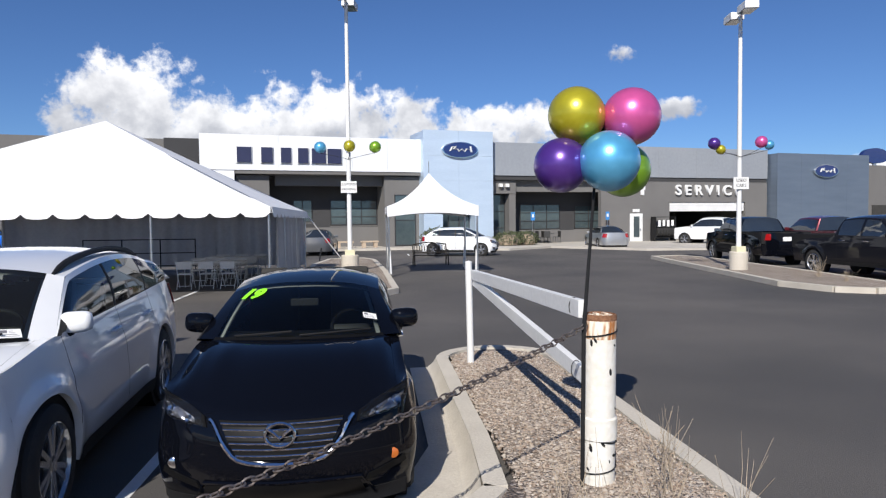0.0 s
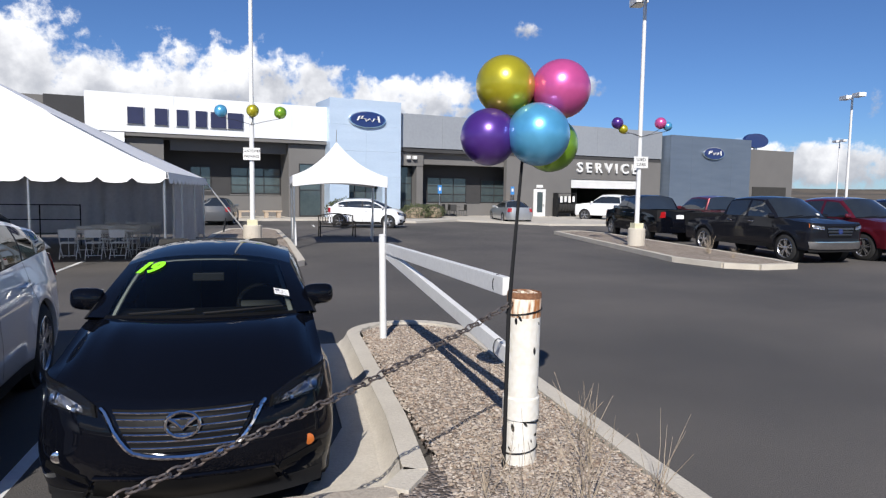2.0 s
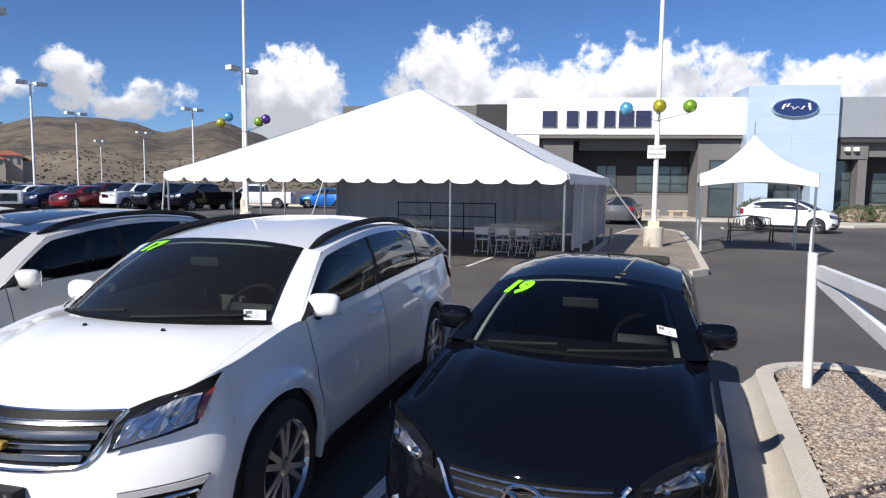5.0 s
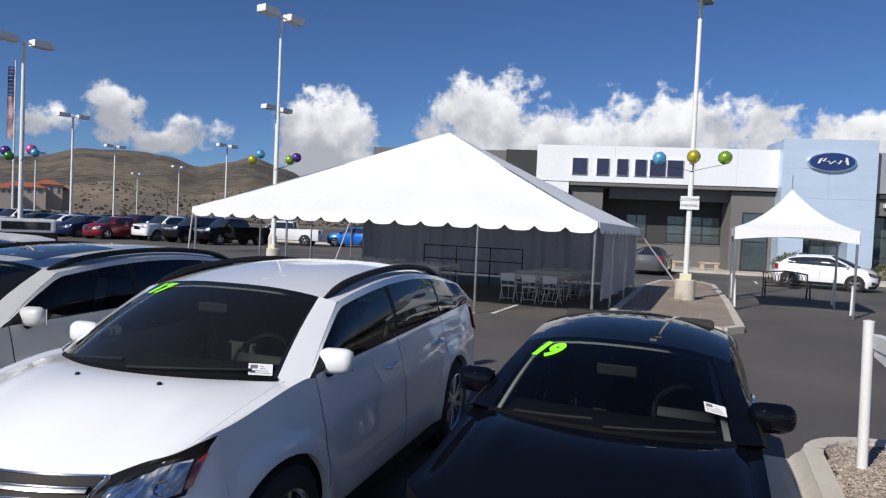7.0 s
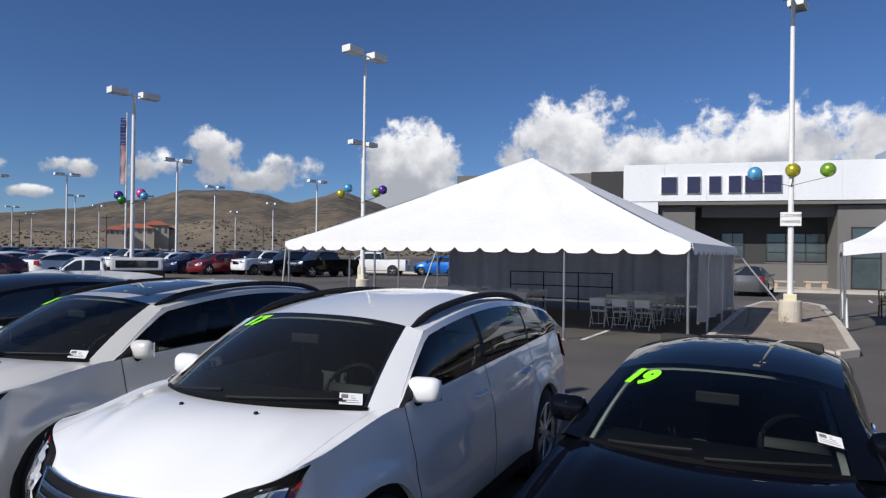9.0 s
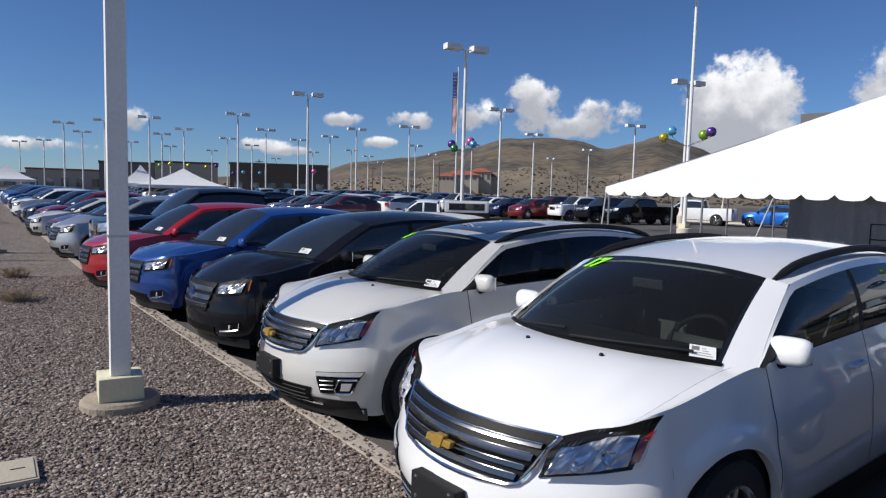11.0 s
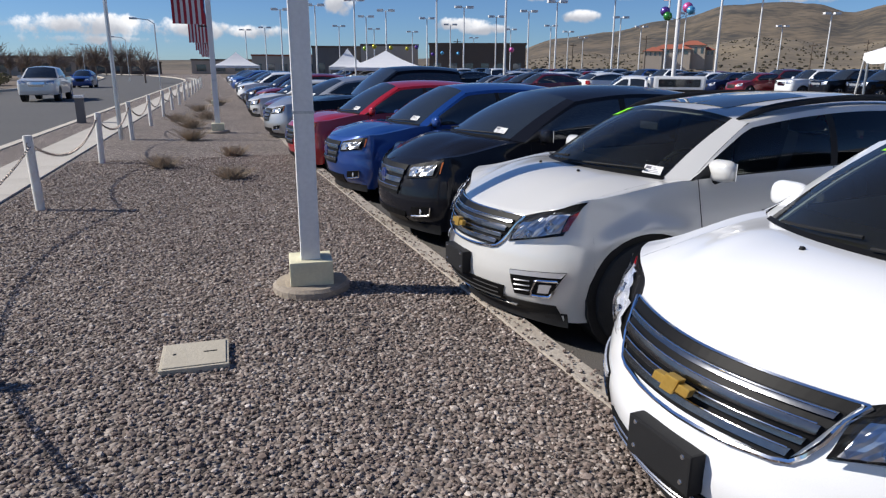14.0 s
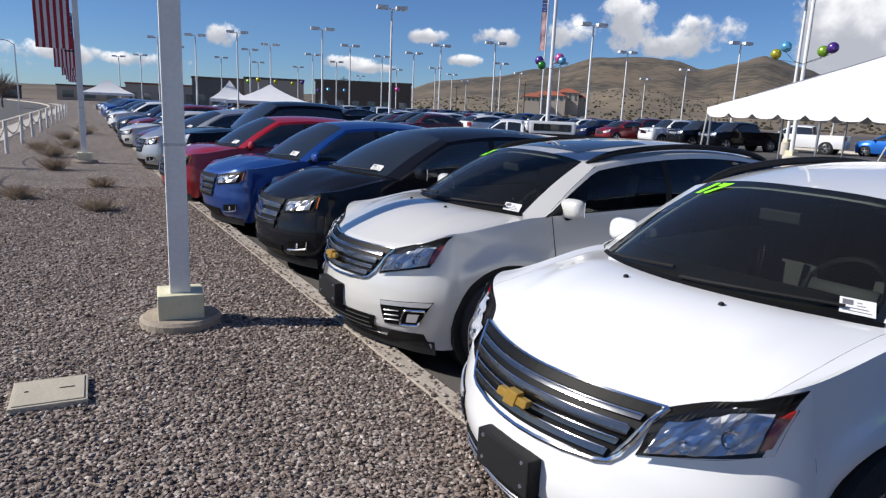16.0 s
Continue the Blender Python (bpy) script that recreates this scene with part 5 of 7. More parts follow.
ES = dict(CX, L=4.52, W=0.92, H=1.66, fo=0.92, wb=2.69, R=0.35, zh0=0.93, zc=0.98, zh1=1.08, zb1=1.08, zb2=1.19, zrf=1.60, zrr=1.57, yr0=1.88, yr1=3.7, wc=0.84, wr=0.60, yb=4.36, yc=0.98, my=0.12, mz=0.06, bc=0.30, sa=0.86,
          nose=((0.22, 0.14), (0.4, 0.03), (0.55, 0.0), (0.78, 0.015), (0.88, 0.05), (0.95, 0.12)), wins=((1.45, 2.45), (2.52, 3.35), (3.42, 3.85)))
SD = dict(CX, L=4.85, W=0.925, H=1.45, fo=0.97, wb=2.85, R=0.335, zh0=0.76, zc=0.83, zh1=0.95, zb1=0.95, zb2=1.03, zrf=1.42, zrr=1.40, yr0=2.15, yr1=3.45, wc=0.82, wr=0.56, yb=4.15, yc=1.12, my=0.12, mz=0.06, bc=0.30, sa=0.86,
          nose=((0.2, 0.12), (0.34, 0.03), (0.5, 0.0), (0.62, 0.015), (0.72, 0.06), (0.78, 0.13)), wins=((1.75, 2.6), (2.67, 3.55)), kind="sedan")
TK = dict(TR, L=5.85, W=1.0, H=1.93, zs=0.42, fo=1.0, wb=3.68, R=0.41, B=0.42, p=3.2, zh0=1.17, zc=1.21, zh1=1.29, zb1=1.29, zb2=1.31, yc=1.28, bc=0.16, wc=0.96, yr0=2.02, yr1=3.72, wr=0.75, zrf=1.88, zrr=1.87, yb=3.86, Br=0.12,
          nose=((0.4, 0.08), (0.55, 0.0), (0.75, 0.02), (1.0, 0.02), (1.1, 0.03), (1.18, 0.09)), wins=((1.6, 2.62), (2.72, 3.62)), kind="truck", sa=0.9, crown=0.02, my=0.12, lift=3, fw=0.93, ft=0.0)
HB = dict(CX, L=4.14, W=0.85, wc=0.78, H=1.53, zh0=0.84, zh1=1.02, zb1=1.02, zb2=1.10, yc=0.75, yr0=1.75, yr1=3.3, yb=3.95, zrf=1.5, zrr=1.46, wins=((1.25, 2.2), (2.27, 3.05), (3.1, 3.5)), bc=0.3, sa=0.86, my=0.12, mz=0.06)


def smooth(x):
    x = min(max(x, 0), 1)
    return x * x * (3 - 2 * x)


def sweep(u):
    """From one side of a car to the other, closer steps at the corners."""
    return math.sin((u - 0.5) * math.pi)


class Shape:
    """The surfaces of one kind of car: front at y = 0, ground at z = 0."""

    def __init__(self, s):
        self.s = s

    def belt(self, y):
        s = self.s
        ya = s["yc"] + s["bc"]
        if y < ya:
            t = smooth((y - s["B"]) / (ya - s["B"])) ** 0.9 if y > s["B"] else 0
            w0 = s["W"] * s.get("fw", 0.93)
            return w0 + (s["wc"] - w0) * t, s["zc"] + (s["zb1"] - s["zc"]) * t
        t = (y - ya) / (s["L"] - ya)
        return s["wc"] * (1 - 0.06 * t * t), s["zb1"] + (s["zb2"] - s["zb1"]) * t

    def side(self, y, z):
        s = self.s
        xt, zt = self.belt(y)
        q = min(max((z - s["zs"]) / (zt - s["zs"]), 0), 1)
        end = (smooth((s["L"] - y) / 0.9) * 0.05 + 0.95) * (1 - s.get("ft", 0.02) * (1 - smooth((y - s["B"]) / 0.5)))
        x = xt + (s["W"] * end - xt) * (1 - q ** 2.6) - 0.05 * (1 - q) ** 5
        x += 0.010 * math.exp(-((q - 0.66) / 0.07) ** 2)
        for yw in (s["fo"], s["fo"] + s["wb"]):
            d = math.hypot(y - yw, z - s["R"])
            x += 0.028 * math.exp(-((d - s["R"] * 1.22) / 0.075) ** 2)
        return x

    def sill(self, y):
        s = self.s
        b = s["zs"]
        for yw in (s["fo"], s["fo"] + s["wb"]):
            r = s["R"] * 1.15
            if abs(y - yw) < r:
                b = max(b, s["R"] + math.sqrt(r * r - (y - yw) ** 2))
        return b

    def nose(self, z):
        n = self.s["nose"]
        for (z0, y0), (z1, y1) in zip(n, n[1:]):
            if z <= z1:
                t = smooth((z - z0) / (z1 - z0))
                return y0 + (y1 - y0) * t
        return n[-1][1]

    def top(self, a):
        s = self.s
        return s["zh0"] + (s["zc"] - s["zh0"]) * abs(a) ** s.get("lift", 3)

    def front(self, a, z):
        s = self.s
        p = s.get("p", 1.9)
        g = s["B"] * (1 - max(0, 1 - abs(a) ** p) ** (1 / p))
        return Vector((a * self.side(s["B"], z), self.nose(z) * (1 - abs(a) ** 5) + g, z))

    def hood(self, a, t):
        s = self.s
        e0 = self.front(a, self.top(a))
        e1 = self.cowl(a)
        k = 1 - (1 - t) ** 1.5
        x, z = self.belt(e0.y + (e1.y - e0.y) * t)
        q = Vector((a * (x if abs(a) > 0.98 else e0.x / a * (1 - t) + e1.x / a * t if a else 1), e0.y + (e1.y - e0.y) * t, e0.z + (e1.z - e0.z) * k))
        q.z += 0.03 * (1 - a * a) * math.sin(math.pi * min(1, t * 1.02)) + 0.014 * math.exp(-((abs(a) - 0.62) / 0.1) ** 2) * math.sin(math.pi * t)
        if abs(a) > 0.8:
            w = smooth((abs(a) - 0.8) / 0.2)
            q.z += w * (z - q.z) - w * (self.belt(e0.y)[1] - e0.z) * (1 - t) ** 3
        return q

    def cowl(self, a):
        s = self.s
        return Vector((a * s["wc"], s["yc"] + s["bc"] * a * a, s["zh1"] + s.get("crown", 0.02) * (1 - a * a)))

    def roof_z(self, y):
        s = self.s
        t = (y - s["yr0"]) / (s["yr1"] - s["yr0"])
        return s["zrf"] + (s["zrr"] - s["zrf"]) * t + (s["H"] - max(s["zrf"], s["zrr"])) * 4 * t * (1 - t)

    def roof(self, a, t):
        s = self.s
        y = s["yr0"] + (s["yr1"] - s["yr0"]) * t + 0.12 * a * a * (1 - t) - 0.10 * a * a * t
        return Vector((a * s["wr"] * (1 - 0.05 * t * t), y, self.roof_z(s["yr0"] + (s["yr1"] - s["yr0"]) * t) + 0.02 - 0.085 * abs(a) ** 2.6))

    def screen(self, a, v):
        q = self.cowl(a).lerp(self.roof(a, 0), v)
        n = Vector((0, -0.45, 0.9))
        return q + n * (0.045 * math.sin(math.pi * v) * (1 - a * a * 0.7))

    def back(self, a, z):
        s = self.s
        g = s["Br"] * (1 - max(0, 1 - abs(a) ** 2.8) ** (1 / 2.8))
        zt = self.belt(s["L"])[1]
        q = (z - s["zs"]) / (zt - s["zs"])
        return Vector((a * self.side(s["L"] - s["Br"], z), s["L"] - g - (0.09 * max(0, q - 0.5) + 0.05 * max(0, 0.25 - q)) * (1 - a * a), z))

    def deck(self, a):
        s = self.s
        x, z = self.belt(s["yb"])
        return Vector((a * x, s["yb"] - 0.1 * a * a, z + 0.02 * (1 - a * a)))

    def upper(self, y):
        """The top edge of the side windows."""
        s = self.s
        r0, r1, c, d = self.roof(1, 0), self.roof(1, 1), self.cowl(1), self.deck(1)
        if y < r0.y:
            t = min(max((y - c.y) / (r0.y - c.y), 0), 1)
            return c.lerp(r0, t) + Vector((0, -0.45, 0.9)) * 0.0135 * math.sin(math.pi * t)
        if y > r1.y:
            t = min(max((y - r1.y) / (d.y - r1.y), 0), 1)
            return r1.lerp(d, t) + Vector((0, 0, 0.06 * math.sin(math.pi * t)))
        return self.roof(1, min(max((y - 0.12 - s["yr0"]) / (s["yr1"] - s["yr0"] - 0.22), 0), 1))

    def glass(self, y, w):
        x, z = self.belt(y)
        u = self.upper(y)
        q = Vector((x, y, z)).lerp(Vector((u.x, y, max(u.z, z))), w)
        q.x += 0.03 * math.sin(math.pi * w)
        return q


def thick(bm, t):
    bmesh.ops.recalc_face_normals(bm, faces=bm.faces)
    bmesh.ops.solidify(bm, geom=bm.faces, thickness=t)
    return bm


def on_front(sh, quad, off, nu=10, nv=4, t=0.012):
    """A raised patch with its own edges on the front: quad gives (a, z) at u, v."""
    def f(u, v, h):
        a, z = quad(u, v)
        z = min(z, sh.top(a) - 0.003)
        b = min(abs(a), 0.985) * (1 if a > 0 else -1)
        d1, d2 = sh.front(b + 0.01, z) - sh.front(b - 0.01, z), sh.front(b, z) - sh.front(b, z - 0.02)
        return sh.front(a, z) + d1.cross(d2).normalized() * h
    bm = sheet(lambda u, v: f(u, v, off + t * 0.5), nu, nv)
    for q in (0, 1):
        sheet(lambda u, v: f(u, q, off + t * (v - 0.5)), nu, 1, bm)
        sheet(lambda u, v: f(q, u, off + t * (v - 0.5)), nv, 1, bm)
    bmesh.ops.remove_doubles(bm, verts=bm.verts, dist=0.0004)
    bmesh.ops.recalc_face_normals(bm, faces=bm.faces)
    return bm


def faceted(sh, quad, off, nu, nv, rough, seed):
    """A silvered reflector of many small tilted facets on the front."""
    rng = random.Random(seed)

    def f(u, v):
        a, z = quad(u, v)
        z = min(z, sh.top(a) - 0.003)
        b = min(abs(a), 0.985) * (1 if a > 0 else -1)
        d1, d2 = sh.front(b + 0.01, z) - sh.front(b - 0.01, z), sh.front(b, z) - sh.front(b, z - 0.02)
        return sh.front(a, z) + d1.cross(d2).normalized() * (off + rng.uniform(0, rough))
    return sheet(f, nu, nv)


def quad4(p00, p10, p11, p01):
    return lambda u, v: tuple((p00[k] * (1 - u) + p10[k] * u) * (1 - v) + (p01[k] * (1 - u) + p11[k] * u) * v for k in (0, 1))


def wheel_meshes(R, width, spokes, split):
    w = width / 2
    ty = lathe([(R * 0.66, -w * 0.8), (R * 0.70, -w), (R * 0.9, -w), (R * 0.985, -w * 0.8), (R, -w * 0.3), (R, w * 0.3), (R * 0.985, w * 0.8), (R * 0.9, w), (R * 0.70, w), (R * 0.66, w * 0.8), (R * 0.62, 0), (R * 0.66, -w * 0.8)], 36, "x")
    rim = lathe([(R * 0.70, w * 0.95), (R * 0.67, w * 1.0), (R * 0.63, w * 0.8), (R * 0.61, -w * 0.6)], 36, "x", caps=False)
    for k in range(spokes):
        for d in ((-1, 1) if split else (0,)):
            a = 2 * math.pi * k / spokes
            bm2 = box(w * 0.55, w * 0.86, -R * (0.05 if split else 0.075), R * (0.05 if split else 0.075), R * 0.1, R * 0.66, 0.006)
            bmesh.ops.transform(bm2, matrix=Matrix.Rotation(a + d * 0.17, 4, "X"), verts=bm2.verts)
            merge(rim, bm2)
    lathe([(0, w * 0.9), (R * 0.1, w * 0.92), (R * 0.17, w * 0.84), (R * 0.19, w * 0.5), (0, w * 0.4)], 16, "x", bm=rim)
    disc = lathe([(0, w * 0.1), (R * 0.6, w * 0.1), (R * 0.6, 0), (0, 0)], 24, "x")
    out = []
    for n, bm, m in (("wheel", ty, RUBBER), ("rim", rim, ALLOY), ("brake_disc", disc, BLACK)):
        o = link_mesh(n, bm, m, n == "wheel")
        out.append(o.data)
        bpy.data.objects.remove(o)
    return out


WHEELS = {}


def build_car(spec, m, colour, label, category, near=1, lower=None, group="", trim=None, spokes=(5, True)):
    """One vehicle. near: 2 close by with seats and trim, 1 in the front row, 0 far off."""
    s, sh = spec, Shape(spec)
    body = PAINT[colour]
    nu = 40 if near == 2 else 24 if near else 14
    car = thing({"truck": "pickup_truck", "sedan": "sedan", "suv": "suv"}[s["kind"]], m, label, category, group)
    W, L = s["W"], s["L"]

    def P(name, bm, material, parent=car, lab="", sm=True):
        return part(name, bm, material, parent, lab, sm)
    # front bumper and bonnet
    zl = s["nose"][0][0]
    P("front_bumper", sheet(lambda u, v: sh.front(sweep(u), zl + (sh.top(sweep(u)) - zl) * v), nu + 8, 14 if near else 8), body)
    P("bonnet", sheet(lambda u, v: sh.hood(1.8 * u - 0.9, v), nu, 14 if near else 6), body)
    for k in (-1, 1):
        P("fender_top", sheet(lambda u, v: sh.hood(k * (0.902 + 0.098 * math.sin(u * math.pi / 2)), v), 10, 14 if near else 6), body)
    # sides with wheel arches
    ys = {s["B"], L - s["Br"], s["yc"] + s["bc"]}
    n = 44 if near == 2 else 26 if near else 14
    ys |= {s["B"] + (L - s["Br"] - s["B"]) * i / n for i in range(n + 1)}
    for yw in (s["fo"], s["fo"] + s["wb"]):
        r = s["R"] * 1.15
        ys |= {yw - r * math.cos(math.pi * i / (18 if near else 10)) for i in range(19 if near else 11)}
    ys = sorted(y for y in ys if s["B"] <= y <= L - s["Br"])
    nz = 16 if near == 2 else 10 if near else 6
    for k in (-1, 1):
        bm = bmesh.new()
        g = []
        for y in ys:
            b, t = sh.sill(y), sh.belt(y)[1]
            g.append([bm.verts.new((k * sh.side(y, b + (t - b) * j / nz), y, b + (t - b) * j / nz)) for j in range(nz + 1)])
            if near:
                g[-1].insert(0, bm.verts.new((k * (sh.side(y, b) - 0.05), y, b + 0.005)))
        for c0, c1 in zip(g, g[1:]):
            for j in range(len(c0) - 1):
                bm.faces.new((c0[j], c1[j], c1[j + 1], c0[j + 1]))
        P("body_side", bm, body)
    # rear
    zt = sh.belt(L)[1]
    P("tailgate", sheet(lambda u, v: sh.back(2 * u - 1, s["zs"] + (zt - s["zs"]) * v), nu // 2 + 2, 8), body)
    if s["kind"] == "truck":
        bed = P("bed", sheet(lambda u, v: Vector(((2 * u - 1) * (W - 0.12), s["yb"] + 0.02 + (L - 0.12 - s["yb"]) * v, 0.86)), 2, 2), BLACK)
        bm = bmesh.new()
        for k in (-1, 1):
            box(*sorted((k * (W - 0.14), k * (W - 0.05))), s["yb"], L - 0.06, 0.86, zt + 0.015, 0.01, bm=bm)
        box(-W + 0.1, W - 0.1, L - 0.12, L - 0.04, 0.86, zt + 0.01, 0.01, bm=bm)
        P("bed_rail", bm, BLACK, sm=False)
    else:
        P("rear_deck", sheet(lambda u, v: sh.deck(2 * u - 1).lerp(sh.back(2 * u - 1, zt), v), 12, 4), body)
    # roof and glass
    P("roof", sheet(lambda u, v: sh.roof(2 * u - 1, v), nu // 2 + 4, 14 if near else 6), body)
    clear, dark = (CLEAR, PRIVACY) if near == 2 else (FARGLASS, FARGLASS)
    sa = s.get("sa", 0.92)
    P("windscreen", sheet(lambda u, v: sh.screen(sa * (2 * u - 1), v), 22 if near else 10, 12 if near else 5), VEILED if near == 2 and colour != "black" else clear)
    for k in (-1, 1):
        P("a_pillar", sheet(lambda u, v: sh.screen(k * (sa + (1 - sa) * u), v), 5, 12 if near else 5), body)
    P("rear_window", sheet(lambda u, v: sh.roof(1.86 * u - 0.93, 1).lerp(sh.deck(1.86 * u - 0.93), v) + Vector((0, 0, 0.06 * math.sin(math.pi * v))), 10, 5), dark)
    for k in (-1, 1):
        P("d_pillar", sheet(lambda u, v: sh.roof(k * (0.93 + 0.07 * u), 1).lerp(sh.deck(k * (0.93 + 0.07 * u)), v) + Vector((0, 0, 0.06 * math.sin(math.pi * v))), 2, 5), body)
        y0, y1 = s["yc"] + s["bc"], sh.deck(1).y

        def G(y, w):
            q = sh.glass(y, w)
            return Vector((k * q.x, q.y, q.z))
        P("roof_rail_panel", sheet(lambda u, v: G(y0 + (y1 - y0) * u, 0.90 + 0.10 * v), 40 if near else 16, 1), body)
        P("belt_trim", sheet(lambda u, v: G(y0 + (y1 - y0) * u, 0.03 * v), 40 if near else 16, 1), BLACK)
        edge = [y0] + [e for w in s["wins"] for e in w] + [y1]
        for e0, e1 in zip(edge[0::2], edge[1::2]):
            P("window_pillar", sheet(lambda u, v: G(e0 + (e1 - e0) * u, 0.03 + 0.87 * v), 6, 6), body if s["kind"] == "truck" or e1 == y1 else BLACK)
        for i, (e0, e1) in enumerate(s["wins"]):
            P("side_window", sheet(lambda u, v: G(e0 + (e1 - e0) * u, 0.03 + 0.87 * v), 10 if near else 5, 6 if near else 3), clear if i == 0 and near == 2 else dark)
    # underside and wheels; the tall black block also puts shade into the arches
    bm = box(-W + 0.27, W - 0.27, s["B"], L - 0.25, s["zs"] - 0.04, min(s["zb1"] - 0.22, s["zh0"] - 0.22))
    for yw in (s["fo"], s["fo"] + s["wb"]):
        for k in (-1, 1):
            lathe([(0, k * (W - 0.30)), (s["R"] * 1.14, k * (W - 0.30)), (s["R"] * 1.16, k * (W - 0.06))], 24, "x", (0, yw, s["R"]), bm)
    P("underbody", bm, BLACK, sm=False)
    key = (s["R"], spokes)
    if key not in WHEELS:
        WHEELS[key] = wheel_meshes(s["R"], 0.235, *spokes)
    for yw in (s["fo"], s["fo"] + s["wb"]):
        for k in (-1, 1):
            w = new("wheel", WHEELS[key][0])
            w.parent = car
            w.matrix_basis = pose(k * (W - 0.125), yw, s["R"], 0, 0, 0 if k > 0 else 180)
            for n, me in (("rim", WHEELS[key][1]), ("brake_disc", WHEELS[key][2])):
                o = new(n, me)
                o.parent = w
    # lamps, grille and badges on the front
    z0, z1 = s["zh0"], s["zc"]
    if trim:
        trim(car, sh, P)
    else:
        grille = P("grille", on_front(sh, quad4((-0.40, z0 - 0.38), (0.40, z0 - 0.38), (0.50, z0 - 0.06), (-0.50, z0 - 0.06)), 0.004, 12, 4), DEEP, sm=False)
        for j in range(3):
            w, z = 0.42 + 0.028 * j, z0 - 0.32 + 0.088 * j
            bar = P("grille_bar", on_front(sh, quad4((-w, z - 0.024), (w, z - 0.024), (w + 0.01, z + 0.024), (-w - 0.01, z + 0.024)), 0.014, 14, 2, 0.02), DARKCHROME, grille)
            P("bar_edge", chrome_line(sh, [(-w + 2 * w * t / 10, z + 0.022) for t in range(11)], 0.026, 0.005), CHROME, bar)
        P("badge", lathe([(0, -0.03), (0.075, -0.028), (0.085, -0.015), (0.085, 0.0), (0, 0.0)], 20, "y", sh.front(0, z0 - 0.22)), NAVY)
        for k in (-1, 1):
            h = P("headlamp", on_front(sh, quad4((k * 0.53, z0 - 0.20), (k * 0.92, z0 - 0.15), (k * 0.975, z1 - 0.03), (k * 0.55, z0 - 0.06)), 0.006, 10, 3), DEEP, sm=False)
            P("lamp_bowl", faceted(sh, quad4((k * 0.57, z0 - 0.175), (k * 0.89, z0 - 0.135), (k * 0.92, z1 - 0.085), (k * 0.58, z0 - 0.085)), 0.014, 9, 3, 0.018, 20 + k), ALLOY, h, sm=False)
            P("lamp_reflector", lathe([(0, -0.02), (0.03, -0.024), (0.045, -0.012), (0.046, 0.01), (0, 0.02)], 14, "y", sh.front(k * 0.68, z0 - 0.13)), CHROME, h)
            P("side_marker", on_front(sh, quad4((k * 0.945, z0 - 0.12), (k * 0.955, z0 - 0.11), (k * 0.972, z1 - 0.05), (k * 0.96, z1 - 0.055)), 0.010, 3, 2), AMBER, h, sm=False)
            P("fog_recess", on_front(sh, quad4((k * 0.62, zl + 0.13), (k * 0.85, zl + 0.16), (k * 0.88, zl + 0.27), (k * 0.66, zl + 0.24)), 0.004, 5, 2), DEEP, sm=False)
            P("fog_bracket", chrome_line(sh, [(k * a, zl + z) for a, z in ((0.64, 0.14), (0.74, 0.15), (0.86, 0.175), (0.88, 0.26))], 0.012, 0.011), CHROME)
            P("fog_lamp", lathe([(0, -0.012), (0.03, -0.01), (0.036, 0.0), (0, 0.02)], 12, "y", sh.front(k * 0.76, zl + 0.20)), SILVERBOWL)
        P("lower_intake", on_front(sh, quad4((-0.5, zl + 0.06), (0.5, zl + 0.06), (0.55, zl + 0.18), (-0.55, zl + 0.18)), 0.004, 10, 2), DEEP, sm=False)
    for k in (-1, 1):
        def tl(u, v, a0=0.66, a1=0.985):
            return sh.back(k * (a0 + (a1 - a0) * u), zt - 0.30 + 0.24 * v) + Vector((k * 0.006 * u, 0.008, 0))
        P("tail_lamp", thick(sheet(tl, 6, 3), 0.01), REDLENS, sm=False)
    P("plate_blank", box(-0.16, 0.16, L - 0.045, L + 0.015, zt - 0.34, zt - 0.18), PAPER, sm=False)
    # mirrors
    ym, zm = s["yc"] + s["bc"] + s.get("my", 0.12), s["zb1"] + s.get("mz", 0.06)
    for k in (-1, 1):
        bm = bmesh.new()
        bmesh.ops.create_uvsphere(bm, u_segments=16 if near else 8, v_segments=10 if near else 6, radius=1)
        for v in bm.verts:
            c = v.co
            c.x = math.copysign(abs(c.x) ** 0.5, c.x) * 0.112
            c.y = (c.y * 0.07 if c.y < 0 else c.y * 0.03)
            c.z = math.copysign(abs(c.z) ** 0.65, c.z) * (0.078 + 0.10 * max(-0.1, -c.x * k) * (1 if c.z < 0 else -0.25))
            c += Vector((k * (s["wc"] + 0.055), ym + 0.02, zm))
        mi = P("mirror", bm, body)
        P("mirror_arm", tube([(k * (s["wc"] - 0.06), ym, zm - 0.09), (k * (s["wc"] + 0.03), ym + 0.01, zm - 0.06)], [0.035, 0.03], 8), BLACK, mi)
        P("mirror_glass", box(*sorted((k * (s["wc"] - 0.04), k * (s["wc"] + 0.15))), ym + 0.043, ym + 0.05, zm - 0.06, zm + 0.06), MIRROR, mi, sm=False)
    # shut lines, handles, sills
    if near:
        d1 = s["wins"][0][0] - 0.1
        doors = (d1, s["wins"][0][1] + 0.03, s["wins"][1][1] + 0.02)
        for k in (-1, 1):
            for y in doors:
                b, t = max(sh.sill(y), s["zs"] + 0.12), sh.belt(y)[1]
                P("shut_line", sheet(lambda u, v: Vector((k * (sh.side(y, b + (t - b) * v) + 0.0015), y - 0.004 + 0.008 * u, b + (t - b) * v)), 1, 12), BLACK)
            for y in (doors[1] - 0.2, doors[2] - 0.22):
                z = s["zb1"] - 0.14
                x = sh.side(y, z)
